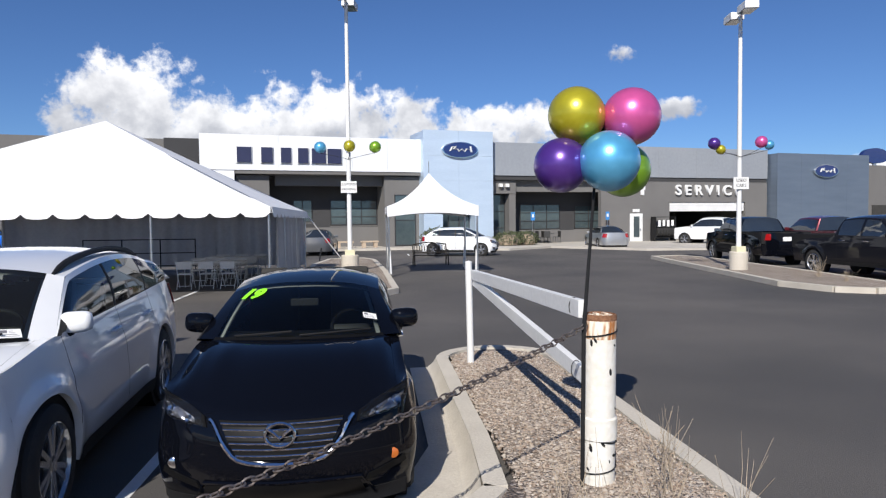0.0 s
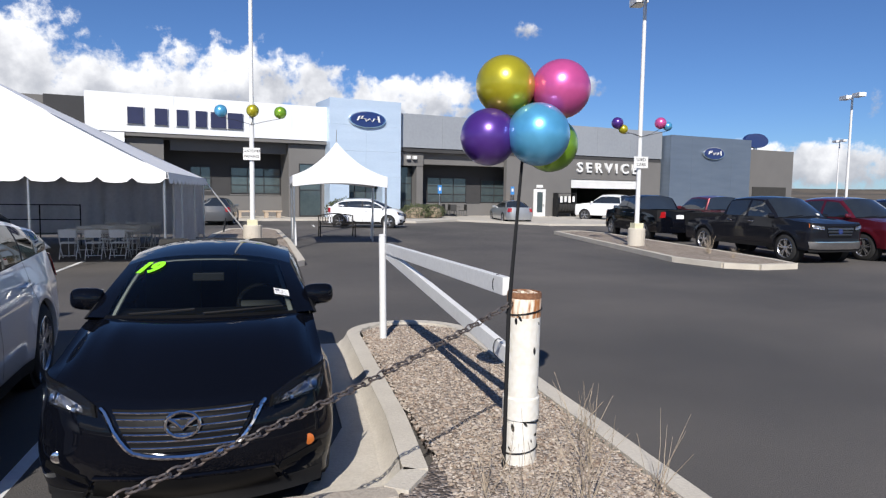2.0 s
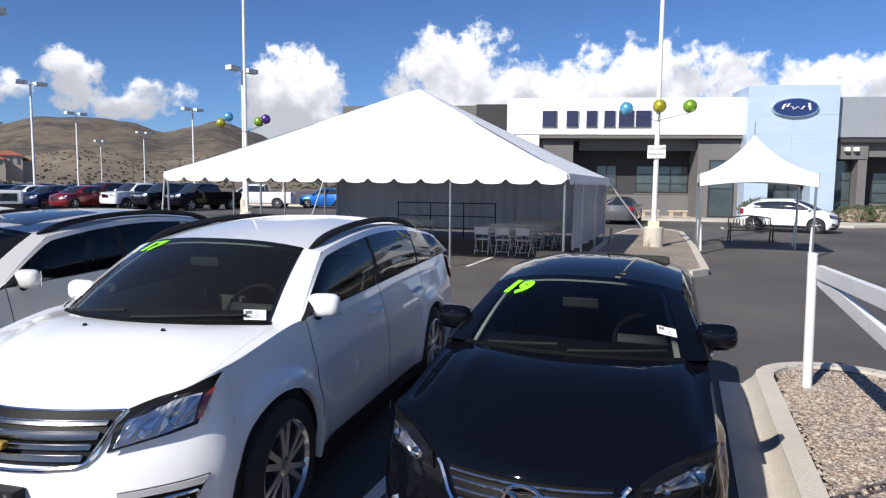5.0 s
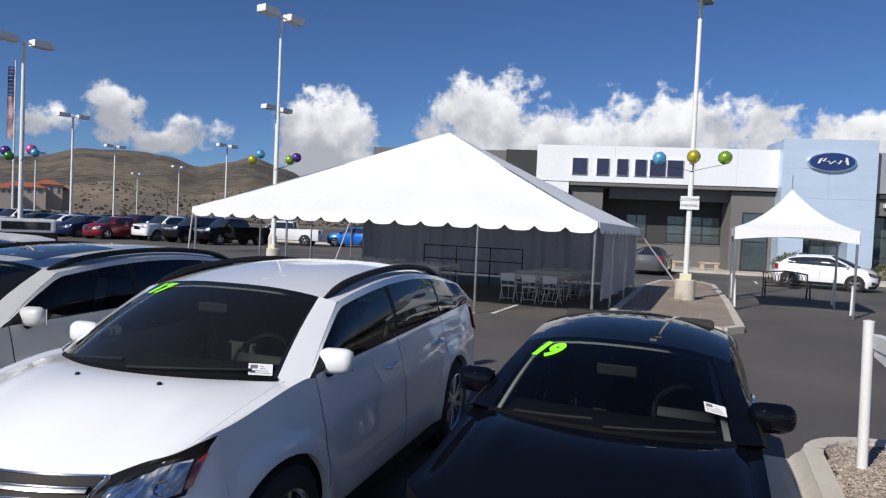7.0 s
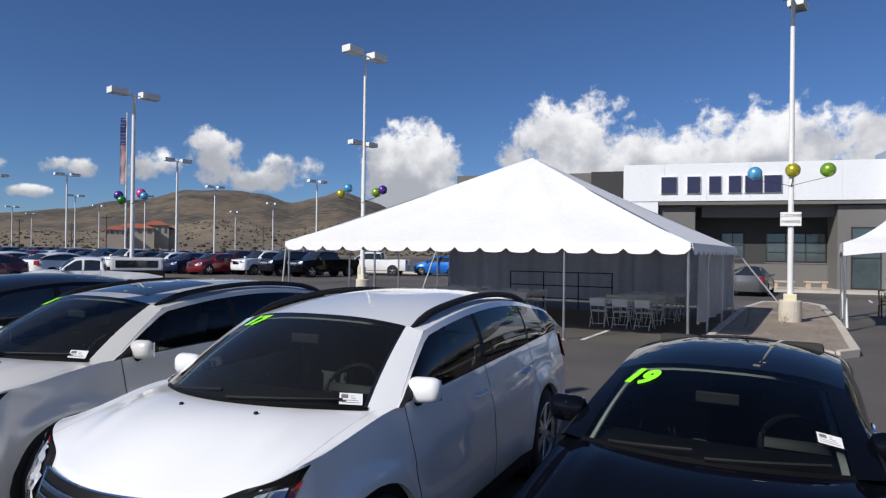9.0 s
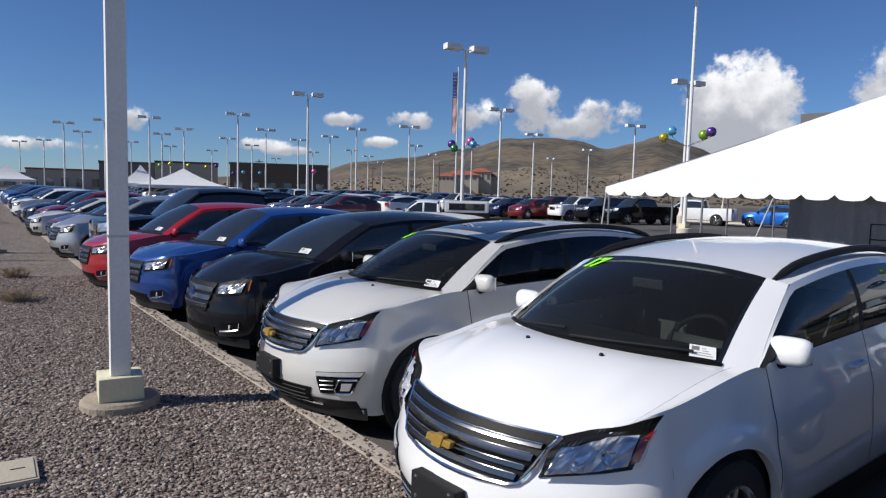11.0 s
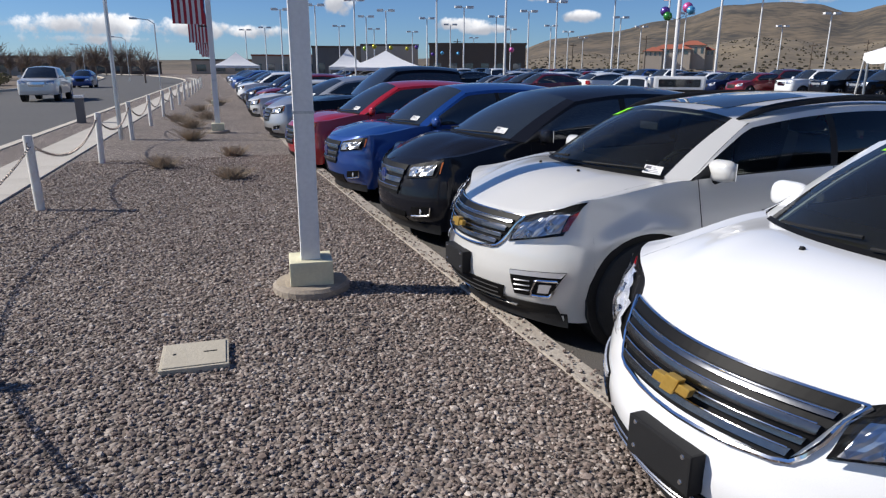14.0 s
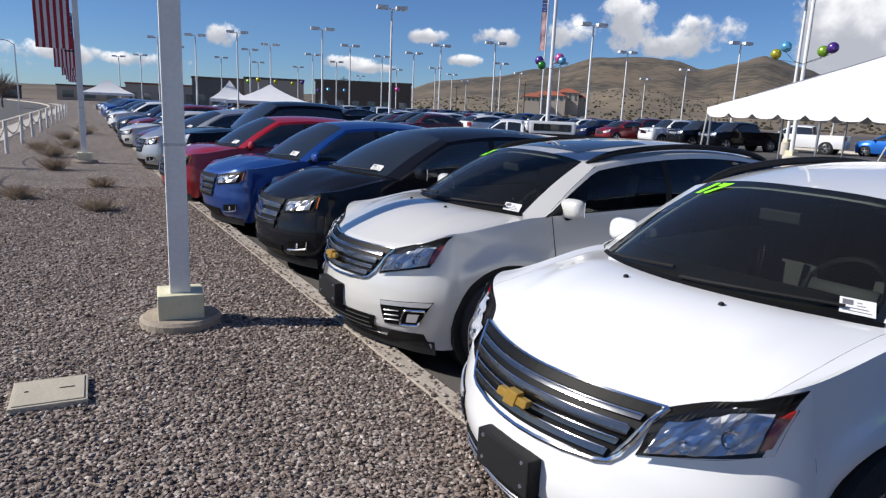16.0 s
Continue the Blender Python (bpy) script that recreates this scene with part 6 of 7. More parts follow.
                hd = P("door_handle", tube([(k * (x - 0.01), y - 0.1, z), (k * (x + 0.03), y - 0.08, z + 0.002), (k * (x + 0.032), y + 0.08, z + 0.008), (k * (x - 0.01), y + 0.1, z + 0.01)], 0.014, 6), CHROME if colour != "white" else body)
            y0, y1 = s["fo"] + s["R"] * 1.17, s["fo"] + s["wb"] - s["R"] * 1.17
            P("sill", sheet(lambda u, v: Vector((k * (sh.side(y0 + (y1 - y0) * u, s["zs"] + 0.09 * v) + 0.006), y0 + (y1 - y0) * u, s["zs"] - 0.03 + 0.12 * v)), 10, 2), lower or BLACK)
        bm = sheet(lambda u, v: sh.front(1.9 * u - 0.95, zl - 0.04 + 0.10 * v) + Vector((0, -0.006, 0)), 24, 2)
        P("valance", thick(bm, 0.01), lower or BLACK)
        for a0, a1 in ((-0.62, -0.06), (0.02, 0.72)):
            P("wiper", tube([sh.screen(a0 + (a1 - a0) * t, 0.015 + 0.05 * t) + Vector((0, -0.012, 0.02)) for t in [i / 8 for i in range(9)]], 0.008, 5), BLACK)
        bm = sheet(lambda u, v: sh.screen((sa + 0.01) * (2 * u - 1), -0.035 + 0.055 * v) + Vector((0, -0.002, 0.006)), 20, 2)
        P("cowl_panel", thick(bm, 0.006), DEEP)
    if near == 1:
        on_screen(car, sh, "", 0.66, 0.14, 0, PAPER, "window_sticker", flat=(0.14, 0.09))
    if s["kind"] == "truck":
        P("chrome_bumper", on_front(sh, quad4((-0.93, 0.46), (0.93, 0.46), (0.95, 0.66), (-0.95, 0.66)), 0.02, 20, 2, 0.03), CHROME)
    if near == 2:
        interior(car, s, sh, P)
    return car


def interior(car, s, sh, P):
    W = s["wc"]
    zf = s["zb1"]
    cab = P("cabin_tub", box(-W + 0.1, W - 0.1, s["yc"] + 0.35, s["yr1"], 0.34, 0.42), SEAT, sm=False)
    P("dashboard", sheet(lambda u, v: Vector(((2 * u - 1) * (W - 0.06), s["yc"] + 0.06 + s["bc"] * (2 * u - 1) ** 2 * (1 - v) + 0.55 * v, zf - 0.01 + 0.05 * math.sin(math.pi * v) - 0.12 * max(0, v - 0.8) * 5)), 16, 8), DEEP)
    for x in (-0.38, 0.38):
        seat = P("seat", box(x - 0.24, x + 0.24, s["yc"] + 1.0, s["yc"] + 1.5, zf - 0.42, zf - 0.26, 0.05), SEAT)
        b = P("seat_back", box(x - 0.23, x + 0.23, -0.07, 0.07, 0.0, 0.62, 0.06), SEAT, seat)
        b.matrix_basis = pose(0, s["yc"] + 1.5, zf - 0.32, -14, 0, 0)
        P("headrest", box(x - 0.13, x + 0.13, s["yc"] + 1.60, s["yc"] + 1.70, zf + 0.27, zf + 0.45, 0.045), SEAT, seat)
    P("rear_bench", box(-0.62, 0.62, s["yc"] + 2.25, s["yc"] + 2.42, zf - 0.4, zf + 0.2, 0.06), SEAT)
    w = tube([(0.38 + 0.18 * math.cos(a), 0.05 * math.sin(a), 0.18 * math.sin(a)) for a in [6.283 * i / 24 for i in range(24)]], 0.016, 6, closed=True)
    box(0.22, 0.54, -0.015, 0.015, -0.03, 0.03, 0.01, bm=w)
    P("steering_wheel", w, DEEP).matrix_basis = pose(0, s["yc"] + 0.72, zf + 0.0, -28, 0, 0)
    for k in (-1, 1):
        P("pillar_trim", thick(sheet(lambda u, v: sh.screen(k * (s.get("sa", 0.92) - 0.045 + 0.04 * u), 0.04 + 0.9 * v) + Vector((0, 0.03, -0.03)), 2, 8), 0.01), LIGHTSEAT)
    P("mirror_inside", box(-0.11, 0.11, s["yr0"] - 0.16, s["yr0"] - 0.14, s["zrf"] - 0.16, s["zrf"] - 0.1, 0.008), BLACK, sm=False)
    P("headliner", sheet(lambda u, v: sh.roof(1.7 * u - 0.85, v) - Vector((0, 0, 0.04)), 8, 8), LIGHTSEAT)


def on_screen(car, sh, words, a, v, size, material, name, label="", lean=0.0, flat=None):
    p = sh.screen(a, v)
    dx = (sh.screen(a + 0.05, v) - sh.screen(a - 0.05, v)).normalized()
    dv = (sh.screen(a, v + 0.05) - sh.screen(a, v - 0.05)).normalized()
    n = dx.cross(dv).normalized()
    dv = n.cross(dx)
    m = Matrix((dx, dv, n)).transposed().to_4x4()
    m = Matrix.Translation(p + n * 0.006) @ m @ Matrix.Rotation(radians(lean), 4, "Z")
    if words:
        return lettering(name, words, size, 0.001, material, car, m, label, 0.012)
    ob = part(name, box(-flat[0] / 2, flat[0] / 2, -flat[1] / 2, flat[1] / 2, 0, 0.002), material, car, label)
    ob.matrix_basis = m
    part("print_block", box(-flat[0] * 0.42, -flat[0] * 0.12, flat[1] * 0.05, flat[1] * 0.38, 0.002, 0.0025), PRINT, ob)
    for j in range(4):
        part("print_bar", box(-flat[0] * (0.42 if j < 2 else 0.02), flat[0] * (0.4 - 0.09 * j), -flat[1] * 0.34 + flat[1] * 0.19 * j, -flat[1] * 0.29 + flat[1] * 0.19 * j, 0.002, 0.0025), PRINT, ob)
    return ob


def roof_rails(sh, P):
    for k in (-1, 1):
        pts = [sh.roof(k * 0.90, t) + Vector((0, 0, 0.034 * min(1, t * 9, (1 - t) * 7))) for t in [0.0 + 0.99 * i / 20 for i in range(21)]]
        P("roof_rail", tube(pts, [0.012] + [0.026] * 19 + [0.012], 8), BLACK)


def chrome_line(sh, pts, off, r):
    out = []
    for a, z in pts:
        p = sh.front(a, z)
        d1, d2 = sh.front(a + 0.01, z) - sh.front(a - 0.01, z), sh.front(a, z + 0.01) - sh.front(a, z - 0.01)
        out.append(p + d1.cross(d2).normalized() * off)
    return tube(out, r, 6)


def compact_trim(car, sh, P):
    grille = P("grille", on_front(sh, quad4((-0.30, 0.535), (0.30, 0.535), (0.46, 0.748), (-0.46, 0.748)), 0.003, 14, 6), DEEP, sm=False)
    for j in range(6):
        z = 0.555 + 0.035 * j
        w = 0.30 + 0.16 * (z - 0.535) / 0.213
        P("grille_bar", chrome_line(sh, [(-w + 2 * w * t / 10, z) for t in range(11)], 0.008, 0.0055), CHROME, grille)
    half = [(0.535, 0.748), (0.505, 0.728), (0.47, 0.69), (0.43, 0.64), (0.39, 0.595), (0.345, 0.555), (0.30, 0.53), (0.22, 0.515), (0.12, 0.507), (0, 0.505)]
    pts = [(-x, z) for x, z in half] + half[-2::-1]
    P("grille_surround", chrome_line(sh, pts, 0.010, 0.013), CHROME)
    b = P("badge", tube([(0.085 * math.cos(a), 0.0, 0.68 + 0.068 * math.sin(a)) for a in [6.283 * i / 24 for i in range(24)]], 0.010, 6, closed=True), CHROME)
    P("badge_wing", tube([(-0.07, 0.0, 0.715), (-0.035, 0.0, 0.69), (0, 0.0, 0.655), (0.035, 0.0, 0.69), (0.07, 0.0, 0.715)], 0.010, 6), CHROME, b)
    for k in (-1, 1):
        q = quad4((k * 0.555, 0.70), (k * 0.90, 0.735), (k * 0.992, 0.89), (k * 0.58, 0.76))
        h = P("headlamp", on_front(sh, q, 0.004, 14, 5), DEEP, sm=False)
        P("lamp_bowl", faceted(sh, quad4((k * 0.64, 0.722), (k * 0.88, 0.748), (k * 0.935, 0.815), (k * 0.66, 0.752)), 0.010, 9, 3, 0.014, 3 + k), ALLOY, h, sm=False)
        for a, z, r in ((0.70, 0.742, 0.020), (0.86, 0.775, 0.034)):
            d1, d2 = sh.front(k * a + 0.01, z) - sh.front(k * a - 0.01, z), sh.front(k * a, z) - sh.front(k * a, z - 0.02)
            n = d1.cross(d2).normalized()
            bm = lathe([(0, 0.012), (r * 0.6, 0.018), (r * 0.9, 0.012), (r, 0.022), (r * 1.06, 0.012), (r * 1.06, -0.01)], 16)
            bmesh.ops.transform(bm, matrix=Matrix.Translation(sh.front(k * a, z) + n * 0.006) @ n.to_track_quat("Z", "Y").to_matrix().to_4x4(), verts=bm.verts)
            P("lamp_reflector", bm, CHROME, h)
        P("lamp_lens", on_front(sh, q, 0.036, 14, 5, 0.004), LENS, h)
        P("fog_lamp", lathe([(0, -0.006), (0.028, -0.004), (0.034, 0.0), (0, 0.02)], 14, "y", sh.front(k * 0.80, 0.47)), AMBER if k > 0 else CHROME)
        P("side_vent", on_front(sh, quad4((k * 0.60, 0.34), (k * 0.9, 0.40), (k * 0.88, 0.44), (k * 0.62, 0.38)), 0.004, 6, 2), DEEP)
    P("lower_intake", on_front(sh, quad4((-0.62, 0.25), (0.62, 0.25), (0.54, 0.38), (-0.54, 0.38)), 0.003, 14, 3), DEEP)
    P("intake_edge", chrome_line(sh, [(-0.68, 0.25), (-0.56, 0.38), (-0.3, 0.392), (0, 0.395), (0.3, 0.392), (0.56, 0.38), (0.68, 0.25)], 0.010, 0.012), PAINT["black"])
    on_screen(car, sh, "19", -0.64, 0.76, 0.2, NEON, "window_number", "neon green painted window number", -14)
    on_screen(car, sh, "", 0.745, 0.30, 0, PAPER, "window_sticker", flat=(0.11, 0.068), lean=-10)
    P("antenna", tube([(0, 3.2, 1.50), (0.01, 3.34, 1.62)], 0.008, 5), BLACK)


def wide_trim(number):
    def trim(car, sh, P):
        grille = P("grille", on_front(sh, quad4((-0.44, 0.685), (0.44, 0.685), (0.59, 0.905), (-0.59, 0.905)), 0.003, 24, 8), DEEP, sm=False)
        for z in (0.715, 0.763, 0.811, 0.859):
            w = 0.44 + 0.15 * (z - 0.685) / 0.22
            bar = P("grille_bar", on_front(sh, quad4((-w + 0.02, z - 0.013), (w - 0.02, z - 0.013), (w - 0.01, z + 0.013), (-w + 0.01, z + 0.013)), 0.014, 30, 3, 0.02), DARKCHROME, grille)
            P("bar_edge", chrome_line(sh, [(-w + 0.02 + (2 * w - 0.04) * t / 24, z + 0.013) for t in range(25)], 0.024, 0.0035), CHROME, bar)
        half = [(0.62, 0.905), (0.57, 0.85), (0.53, 0.78), (0.49, 0.72), (0.455, 0.69), (0.40, 0.677), (0.25, 0.667), (0.12, 0.663), (0, 0.662)]
        pts = [(-x, z) for x, z in half] + half[-2::-1]
        P("grille_surround", chrome_line(sh, pts, 0.010, 0.010), CHROME)
        P("grille_lip", chrome_line(sh, [(-0.61 + 1.22 * t / 24, 0.908) for t in range(25)], 0.006, 0.008), CHROME)
        bm = box(-0.092, 0.092, 0.0, 0.03, 0.768, 0.806, 0.006)
        box(-0.034, 0.034, -0.006, 0.03, 0.752, 0.822, 0.006, bm=bm)
        for v in bm.verts:
            v.co.x += (v.co.z - 0.785) * 0.45
            v.co.y -= 0.022
        P("badge", bm, GOLD, lab="gold cross shaped badge", sm=False)
        for k in (-1, 1):
            q = quad4((k * 0.545, 0.735), (k * 0.91, 0.825), (k * 0.998, 1.045), (k * 0.60, 0.905))
            h = P("headlamp", on_front(sh, q, 0.004, 20, 6), DEEP, sm=False)
            P("lamp_bowl", faceted(sh, quad4((k * 0.572, 0.752), (k * 0.895, 0.836), (k * 0.93, 0.965), (k * 0.632, 0.868)), 0.012, 12, 4, 0.020, 7 + k), SILVERBOWL, h, sm=False)
            for a, z, r in ((0.70, 0.812, 0.024), (0.83, 0.858, 0.036)):
                d1, d2 = sh.front(k * a + 0.01, z) - sh.front(k * a - 0.01, z), sh.front(k * a, z) - sh.front(k * a, z - 0.02)
                n = d1.cross(d2).normalized()
                bm = lathe([(0, 0.012), (r * 0.5, 0.010), (r * 0.85, 0.020), (r, 0.028), (r * 1.06, 0.016), (r * 1.06, -0.01)], 12)
                bmesh.ops.transform(bm, matrix=Matrix.Translation(sh.front(k * a, z) + n * 0.006) @ n.to_track_quat("Z", "Y").to_matrix().to_4x4(), verts=bm.verts)
                P("lamp_reflector", bm, CHROME, h, sm=False)
            P("side_marker", on_front(sh, quad4((k * 0.905, 0.845), (k * 0.93, 0.855), (k * 0.975, 0.985), (k * 0.93, 0.945)), 0.014, 5, 4), REDLENS, h, sm=False)
            P("lamp_lens", on_front(sh, quad4((k * 0.56, 0.742), (k * 0.93, 0.835), (k * 0.975, 0.995), (k * 0.62, 0.885)), 0.038, 20, 6, 0.004), LENS, h)
            P("fog_recess", on_front(sh, quad4((k * 0.64, 0.385), (k * 0.87, 0.40), (k * 0.935, 0.585), (k * 0.60, 0.555)), 0.003, 8, 3), DEEP, sm=False)
            P("fog_trim", on_front(sh, quad4((k * 0.61, 0.525), (k * 0.915, 0.548), (k * 0.93, 0.582), (k * 0.602, 0.553)), 0.012, 10, 1), SILVERBOWL, sm=False)
            for z in (0.42, 0.455, 0.49):
                P("fog_slat", chrome_line(sh, [(k * (0.645 + 0.012 * t), z + 0.001 * t) for t in range(10)], 0.010, 0.007), DARKCHROME)
            P("fog_frame", chrome_line(sh, [(k * a, z) for a, z in ((0.76, 0.40), (0.765, 0.43), (0.785, 0.505), (0.80, 0.512), (0.90, 0.522), (0.905, 0.512), (0.88, 0.43), (0.865, 0.405), (0.81, 0.40), (0.76, 0.40))], 0.012, 0.009), CHROME)
            P("fog_lamp", on_front(sh, quad4((k * 0.80, 0.425), (k * 0.86, 0.43), (k * 0.875, 0.49), (k * 0.81, 0.485)), 0.008, 4, 2), SILVERBOWL, sm=False)
            P("washer_nozzle", lathe([(0, 0), (0.014, 0.0), (0.01, 0.012), (0, 0.014)], 8, at=sh.hood(0.08 + k * 0.28, 0.79)), BLACK)
        P("lower_intake", on_front(sh, quad4((-0.52, 0.30), (0.52, 0.30), (0.55, 0.42), (-0.55, 0.42)), 0.004, 16, 3), DEEP)
        for j in range(3):
            P("intake_slat", chrome_line(sh, [(-0.5 + t / 10, 0.32 + 0.035 * j) for t in range(11)], 0.01, 0.006), ALLOY if number == "17" else BLACK)
        P("bumper_strip", on_front(sh, quad4((-0.6, 0.275), (0.6, 0.275), (0.62, 0.295), (-0.62, 0.295)), 0.012, 18, 1), CHROME)
        pl = P("plate_holder", box(-0.17, 0.17, -0.05, 0.02, 0.43, 0.59, 0.01), BLACK, lab="black plastic number plate holder", sm=False)
        for x in (-0.13, 0.13):
            for z in (0.47, 0.57):
                P("screw", lathe([(0, 0), (0.01, 0), (0.008, -0.004), (0, -0.004)], 8, "y", (x, -0.05, z)), ALLOY, pl)
        roof_rails(sh, P)
        on_screen(car, sh, number, -0.62, 0.85, 0.18, NEON, "window_number", "neon green painted window number", -6)
        on_screen(car, sh, "", 0.75, 0.09, 0, PAPER, "window_sticker", flat=(0.13, 0.08))
        if number != "17":
            P("dark_lower_bumper", on_front(sh, quad4((-0.92, 0.23), (0.92, 0.23), (0.90, 0.34), (-0.90, 0.34)), 0.002, 30, 3, 0.006), BLACK)
            P("sunroof", sheet(lambda u, v: sh.roof(1.2 * u - 0.6, 0.06 + 0.32 * v) + Vector((0, 0, 0.004)), 10, 6), FARGLASS)
    return trim


G1 = "front row of cars along the verge"
build_car(CX, pose(-0.415, 3.96, 0), "black", "glossy black compact suv with chrome grille and price number", "car", 2, None, G1, compact_trim)
build_car(TR, pose(-2.785, 3.44, 0, 0, 0, 4.3), "white", "bright white suv with chrome grille and black roof rails", "car", 2, None, G1, wide_trim("17"), (6, True))
build_car(TR, pose(-5.53, 3.57, 0, 0, 0, 3.5), "pearl", "pearl white suv with sunroof and black lower trim", "car", 2, None, G1, wide_trim("15"), (6, True))


# ---- the rest of the cars ----
def far_car(spec, label, category, group):
    """A car a long way off: one painted shell, its glass, lamps and wheels."""
    s, sh, sa = spec, Shape(spec), spec.get("sa", 0.92)
    car = thing({"truck": "pickup_truck", "sedan": "sedan", "suv": "suv"}[s["kind"]], pose(0, 0, 0), label, category, group)
    L, W, zl = s["L"], s["W"], s["nose"][0][0]
    zt = sh.belt(L)[1]
    bm = sheet(lambda u, v: sh.front(sweep(u), zl + (sh.top(sweep(u)) - zl) * v), 16, 6)
    sheet(lambda u, v: sh.hood(sweep(u), v), 16, 5, bm)
    ys = {s["B"], L - s["Br"], s["yc"] + s["bc"]} | {s["B"] + (L - s["Br"] - s["B"]) * i / 12 for i in range(13)}
    for yw in (s["fo"], s["fo"] + s["wb"]):
        ys |= {yw - s["R"] * 1.15 * math.cos(math.pi * i / 8) for i in range(9)}
    ys = sorted(y for y in ys if s["B"] <= y <= L - s["Br"])
    for k in (-1, 1):
        g = []
        for y in ys:
            b, t = sh.sill(y), sh.belt(y)[1]
            g.append([bm.verts.new((k * sh.side(y, b + (t - b) * j / 5), y, b + (t - b) * j / 5)) for j in range(6)])
        for c0, c1 in zip(g, g[1:]):
            for j in range(5):
                bm.faces.new((c0[j], c1[j], c1[j + 1], c0[j + 1]))
    sheet(lambda u, v: sh.back(2 * u - 1, s["zs"] + (zt - s["zs"]) * v), 10, 5, bm)
    sheet(lambda u, v: sh.roof(2 * u - 1, v), 10, 6, bm)
    if s["kind"] != "truck":
        sheet(lambda u, v: sh.deck(2 * u - 1).lerp(sh.back(2 * u - 1, zt), v), 8, 2, bm)
    y0, y1 = s["yc"] + s["bc"], sh.deck(1).y
    for k in (-1, 1):
        sheet(lambda u, v: sh.screen(k * (sa + (1 - sa) * u), v), 1, 5, bm)
        sheet(lambda u, v: sh.roof(k * (0.93 + 0.07 * u), 1).lerp(sh.deck(k * (0.93 + 0.07 * u)), v), 1, 3, bm)

        def G(y, w, k=k):
            q = sh.glass(y, w)
            return Vector((k * q.x, q.y, q.z))
        sheet(lambda u, v: G(y0 + (y1 - y0) * u, 0.88 + 0.12 * v), 14, 1, bm)
        part("side_glass", sheet(lambda u, v: G(y0 + (y1 - y0) * u, 0.88 * v), 14, 3), FARGLASS, car, smooth=True)
    part("shell", bm, PAINT["white"], car, smooth=True)
    part("windscreen", sheet(lambda u, v: sh.screen(sa * (2 * u - 1), v), 8, 4), FARGLASS, car, smooth=True)
    part("rear_window", sheet(lambda u, v: sh.roof(1.86 * u - 0.93, 1).lerp(sh.deck(1.86 * u - 0.93), v), 6, 3), FARGLASS, car, smooth=True)
    # black underside block, tall enough to stand for the shade in the arches
    bm = box(-W + 0.27, W - 0.27, 0.25, L - 0.25, s["zs"] - 0.04, s["zb1"] - 0.22)
    for yw in (s["fo"], s["fo"] + s["wb"]):
        for k in (-1, 1):
            lathe([(0, k * (W - 0.30)), (s["R"] * 1.14, k * (W - 0.30)), (s["R"] * 1.16, k * (W - 0.06))], 14, "x", (0, yw, s["R"]), bm)
    if s["kind"] == "truck":
        box(-W + 0.1, W - 0.1, s["yb"], L - 0.1, 0.8, 0.9, bm=bm)
    part("underbody", bm, BLACK, car)
    key = (s["R"], (5, True))
    if key not in WHEELS:
        WHEELS[key] = wheel_meshes(s["R"], 0.235, 5, True)
    for yw in (s["fo"], s["fo"] + s["wb"]):
        for k in (-1, 1):
            w = new("wheel", WHEELS[key][0])
            w.parent = car
            w.matrix_basis = pose(k * (W - 0.125), yw, s["R"], 0, 0, 0 if k > 0 else 180)
            o = new("rim", WHEELS[key][1])
            o.parent = w
    z0, z1 = s["zh0"], s["zc"]
    part("grille", on_front(sh, quad4((-0.36, z0 - 0.34), (0.36, z0 - 0.34), (0.46, z0 - 0.08), (-0.46, z0 - 0.08)), 0.004, 6, 2), BLACK if s["kind"] != "truck" else CHROME, car)
    for k in (-1, 1):
        part("headlamp", on_front(sh, quad4((k * 0.52, z0 - 0.22), (k * 0.90, z0 - 0.18), (k * 0.95, z1 - 0.03), (k * 0.54, z0 - 0.05)), 0.006, 5, 2), ALLOY, car)
        part("tail_lamp", thick(sheet(lambda u, v: sh.back(k * (0.70 + 0.28 * u), zt - 0.30 + 0.24 * v) + Vector((0, 0.008, 0)), 4, 2), 0.01), REDLENS, car)
        part("mirror", box(*sorted((k * (s["wc"] - 0.02), k * (s["wc"] + 0.2))), y0 + 0.1, y0 + 0.18, s["zb1"], s["zb1"] + 0.14, 0.03), BLACK, car)
    return car


def recolour(car, colour, words):
    for o in car.children:
        if o.name.startswith(("shell", "mirror")):
            o.material_slots[0].link = "OBJECT"
            o.material_slots[0].material = PAINT[colour]
    tagged(car, words)


KINDS = {"suv": (ED, "mid size suv"), "small": (ES, "compact suv"), "sedan": (SD, "saloon car"), "truck": (TK, "crew cab pickup truck")}
WORDS = {"white": "white", "pearl": "pearl white", "black": "black", "charcoal": "charcoal grey", "blue": "blue", "red": "bright red", "maroon": "maroon", "silver": "silver", "navy": "dark navy", "grey": "metallic grey",
         "brightblue": "bright blue", "darkred": "dark red", "tan": "champagne"}
# front row, a stall of 2.74 m each
front = [("suv", "charcoal"), ("small", "blue"), ("small", "red"), ("truck", "black"), ("suv", "silver"), ("sedan", "white"), ("sedan", "maroon"), ("sedan", "pearl"), ("small", "darkred"), ("small", "navy"), ("sedan", "silver"), ("sedan", "maroon"), ("small", "white")]
for i, (k, c) in enumerate(front):
    if i == 3:
        continue
    x = -8.27 - 2.74 * i
    spec, w = KINDS[k]
    build_car(spec, pose(x, kerb_y(x) - 0.3 + 0.25 * math.sin(i * 2.4 + 0.6), 0, 0, 0, 3.2 + 0.8 * math.sin(i * 1.9)), c, f"{WORDS[c]} {w} parked nose to the gravel verge", "car" if k != "truck" else "truck", 1, None, G1)
G2 = "rows of cars across the lot"
proto = {k: far_car(v[0], "white " + v[1] + " parked in the far rows", "truck" if k == "truck" else "car", G2) for k, v in KINDS.items()}
rng = random.Random(11)
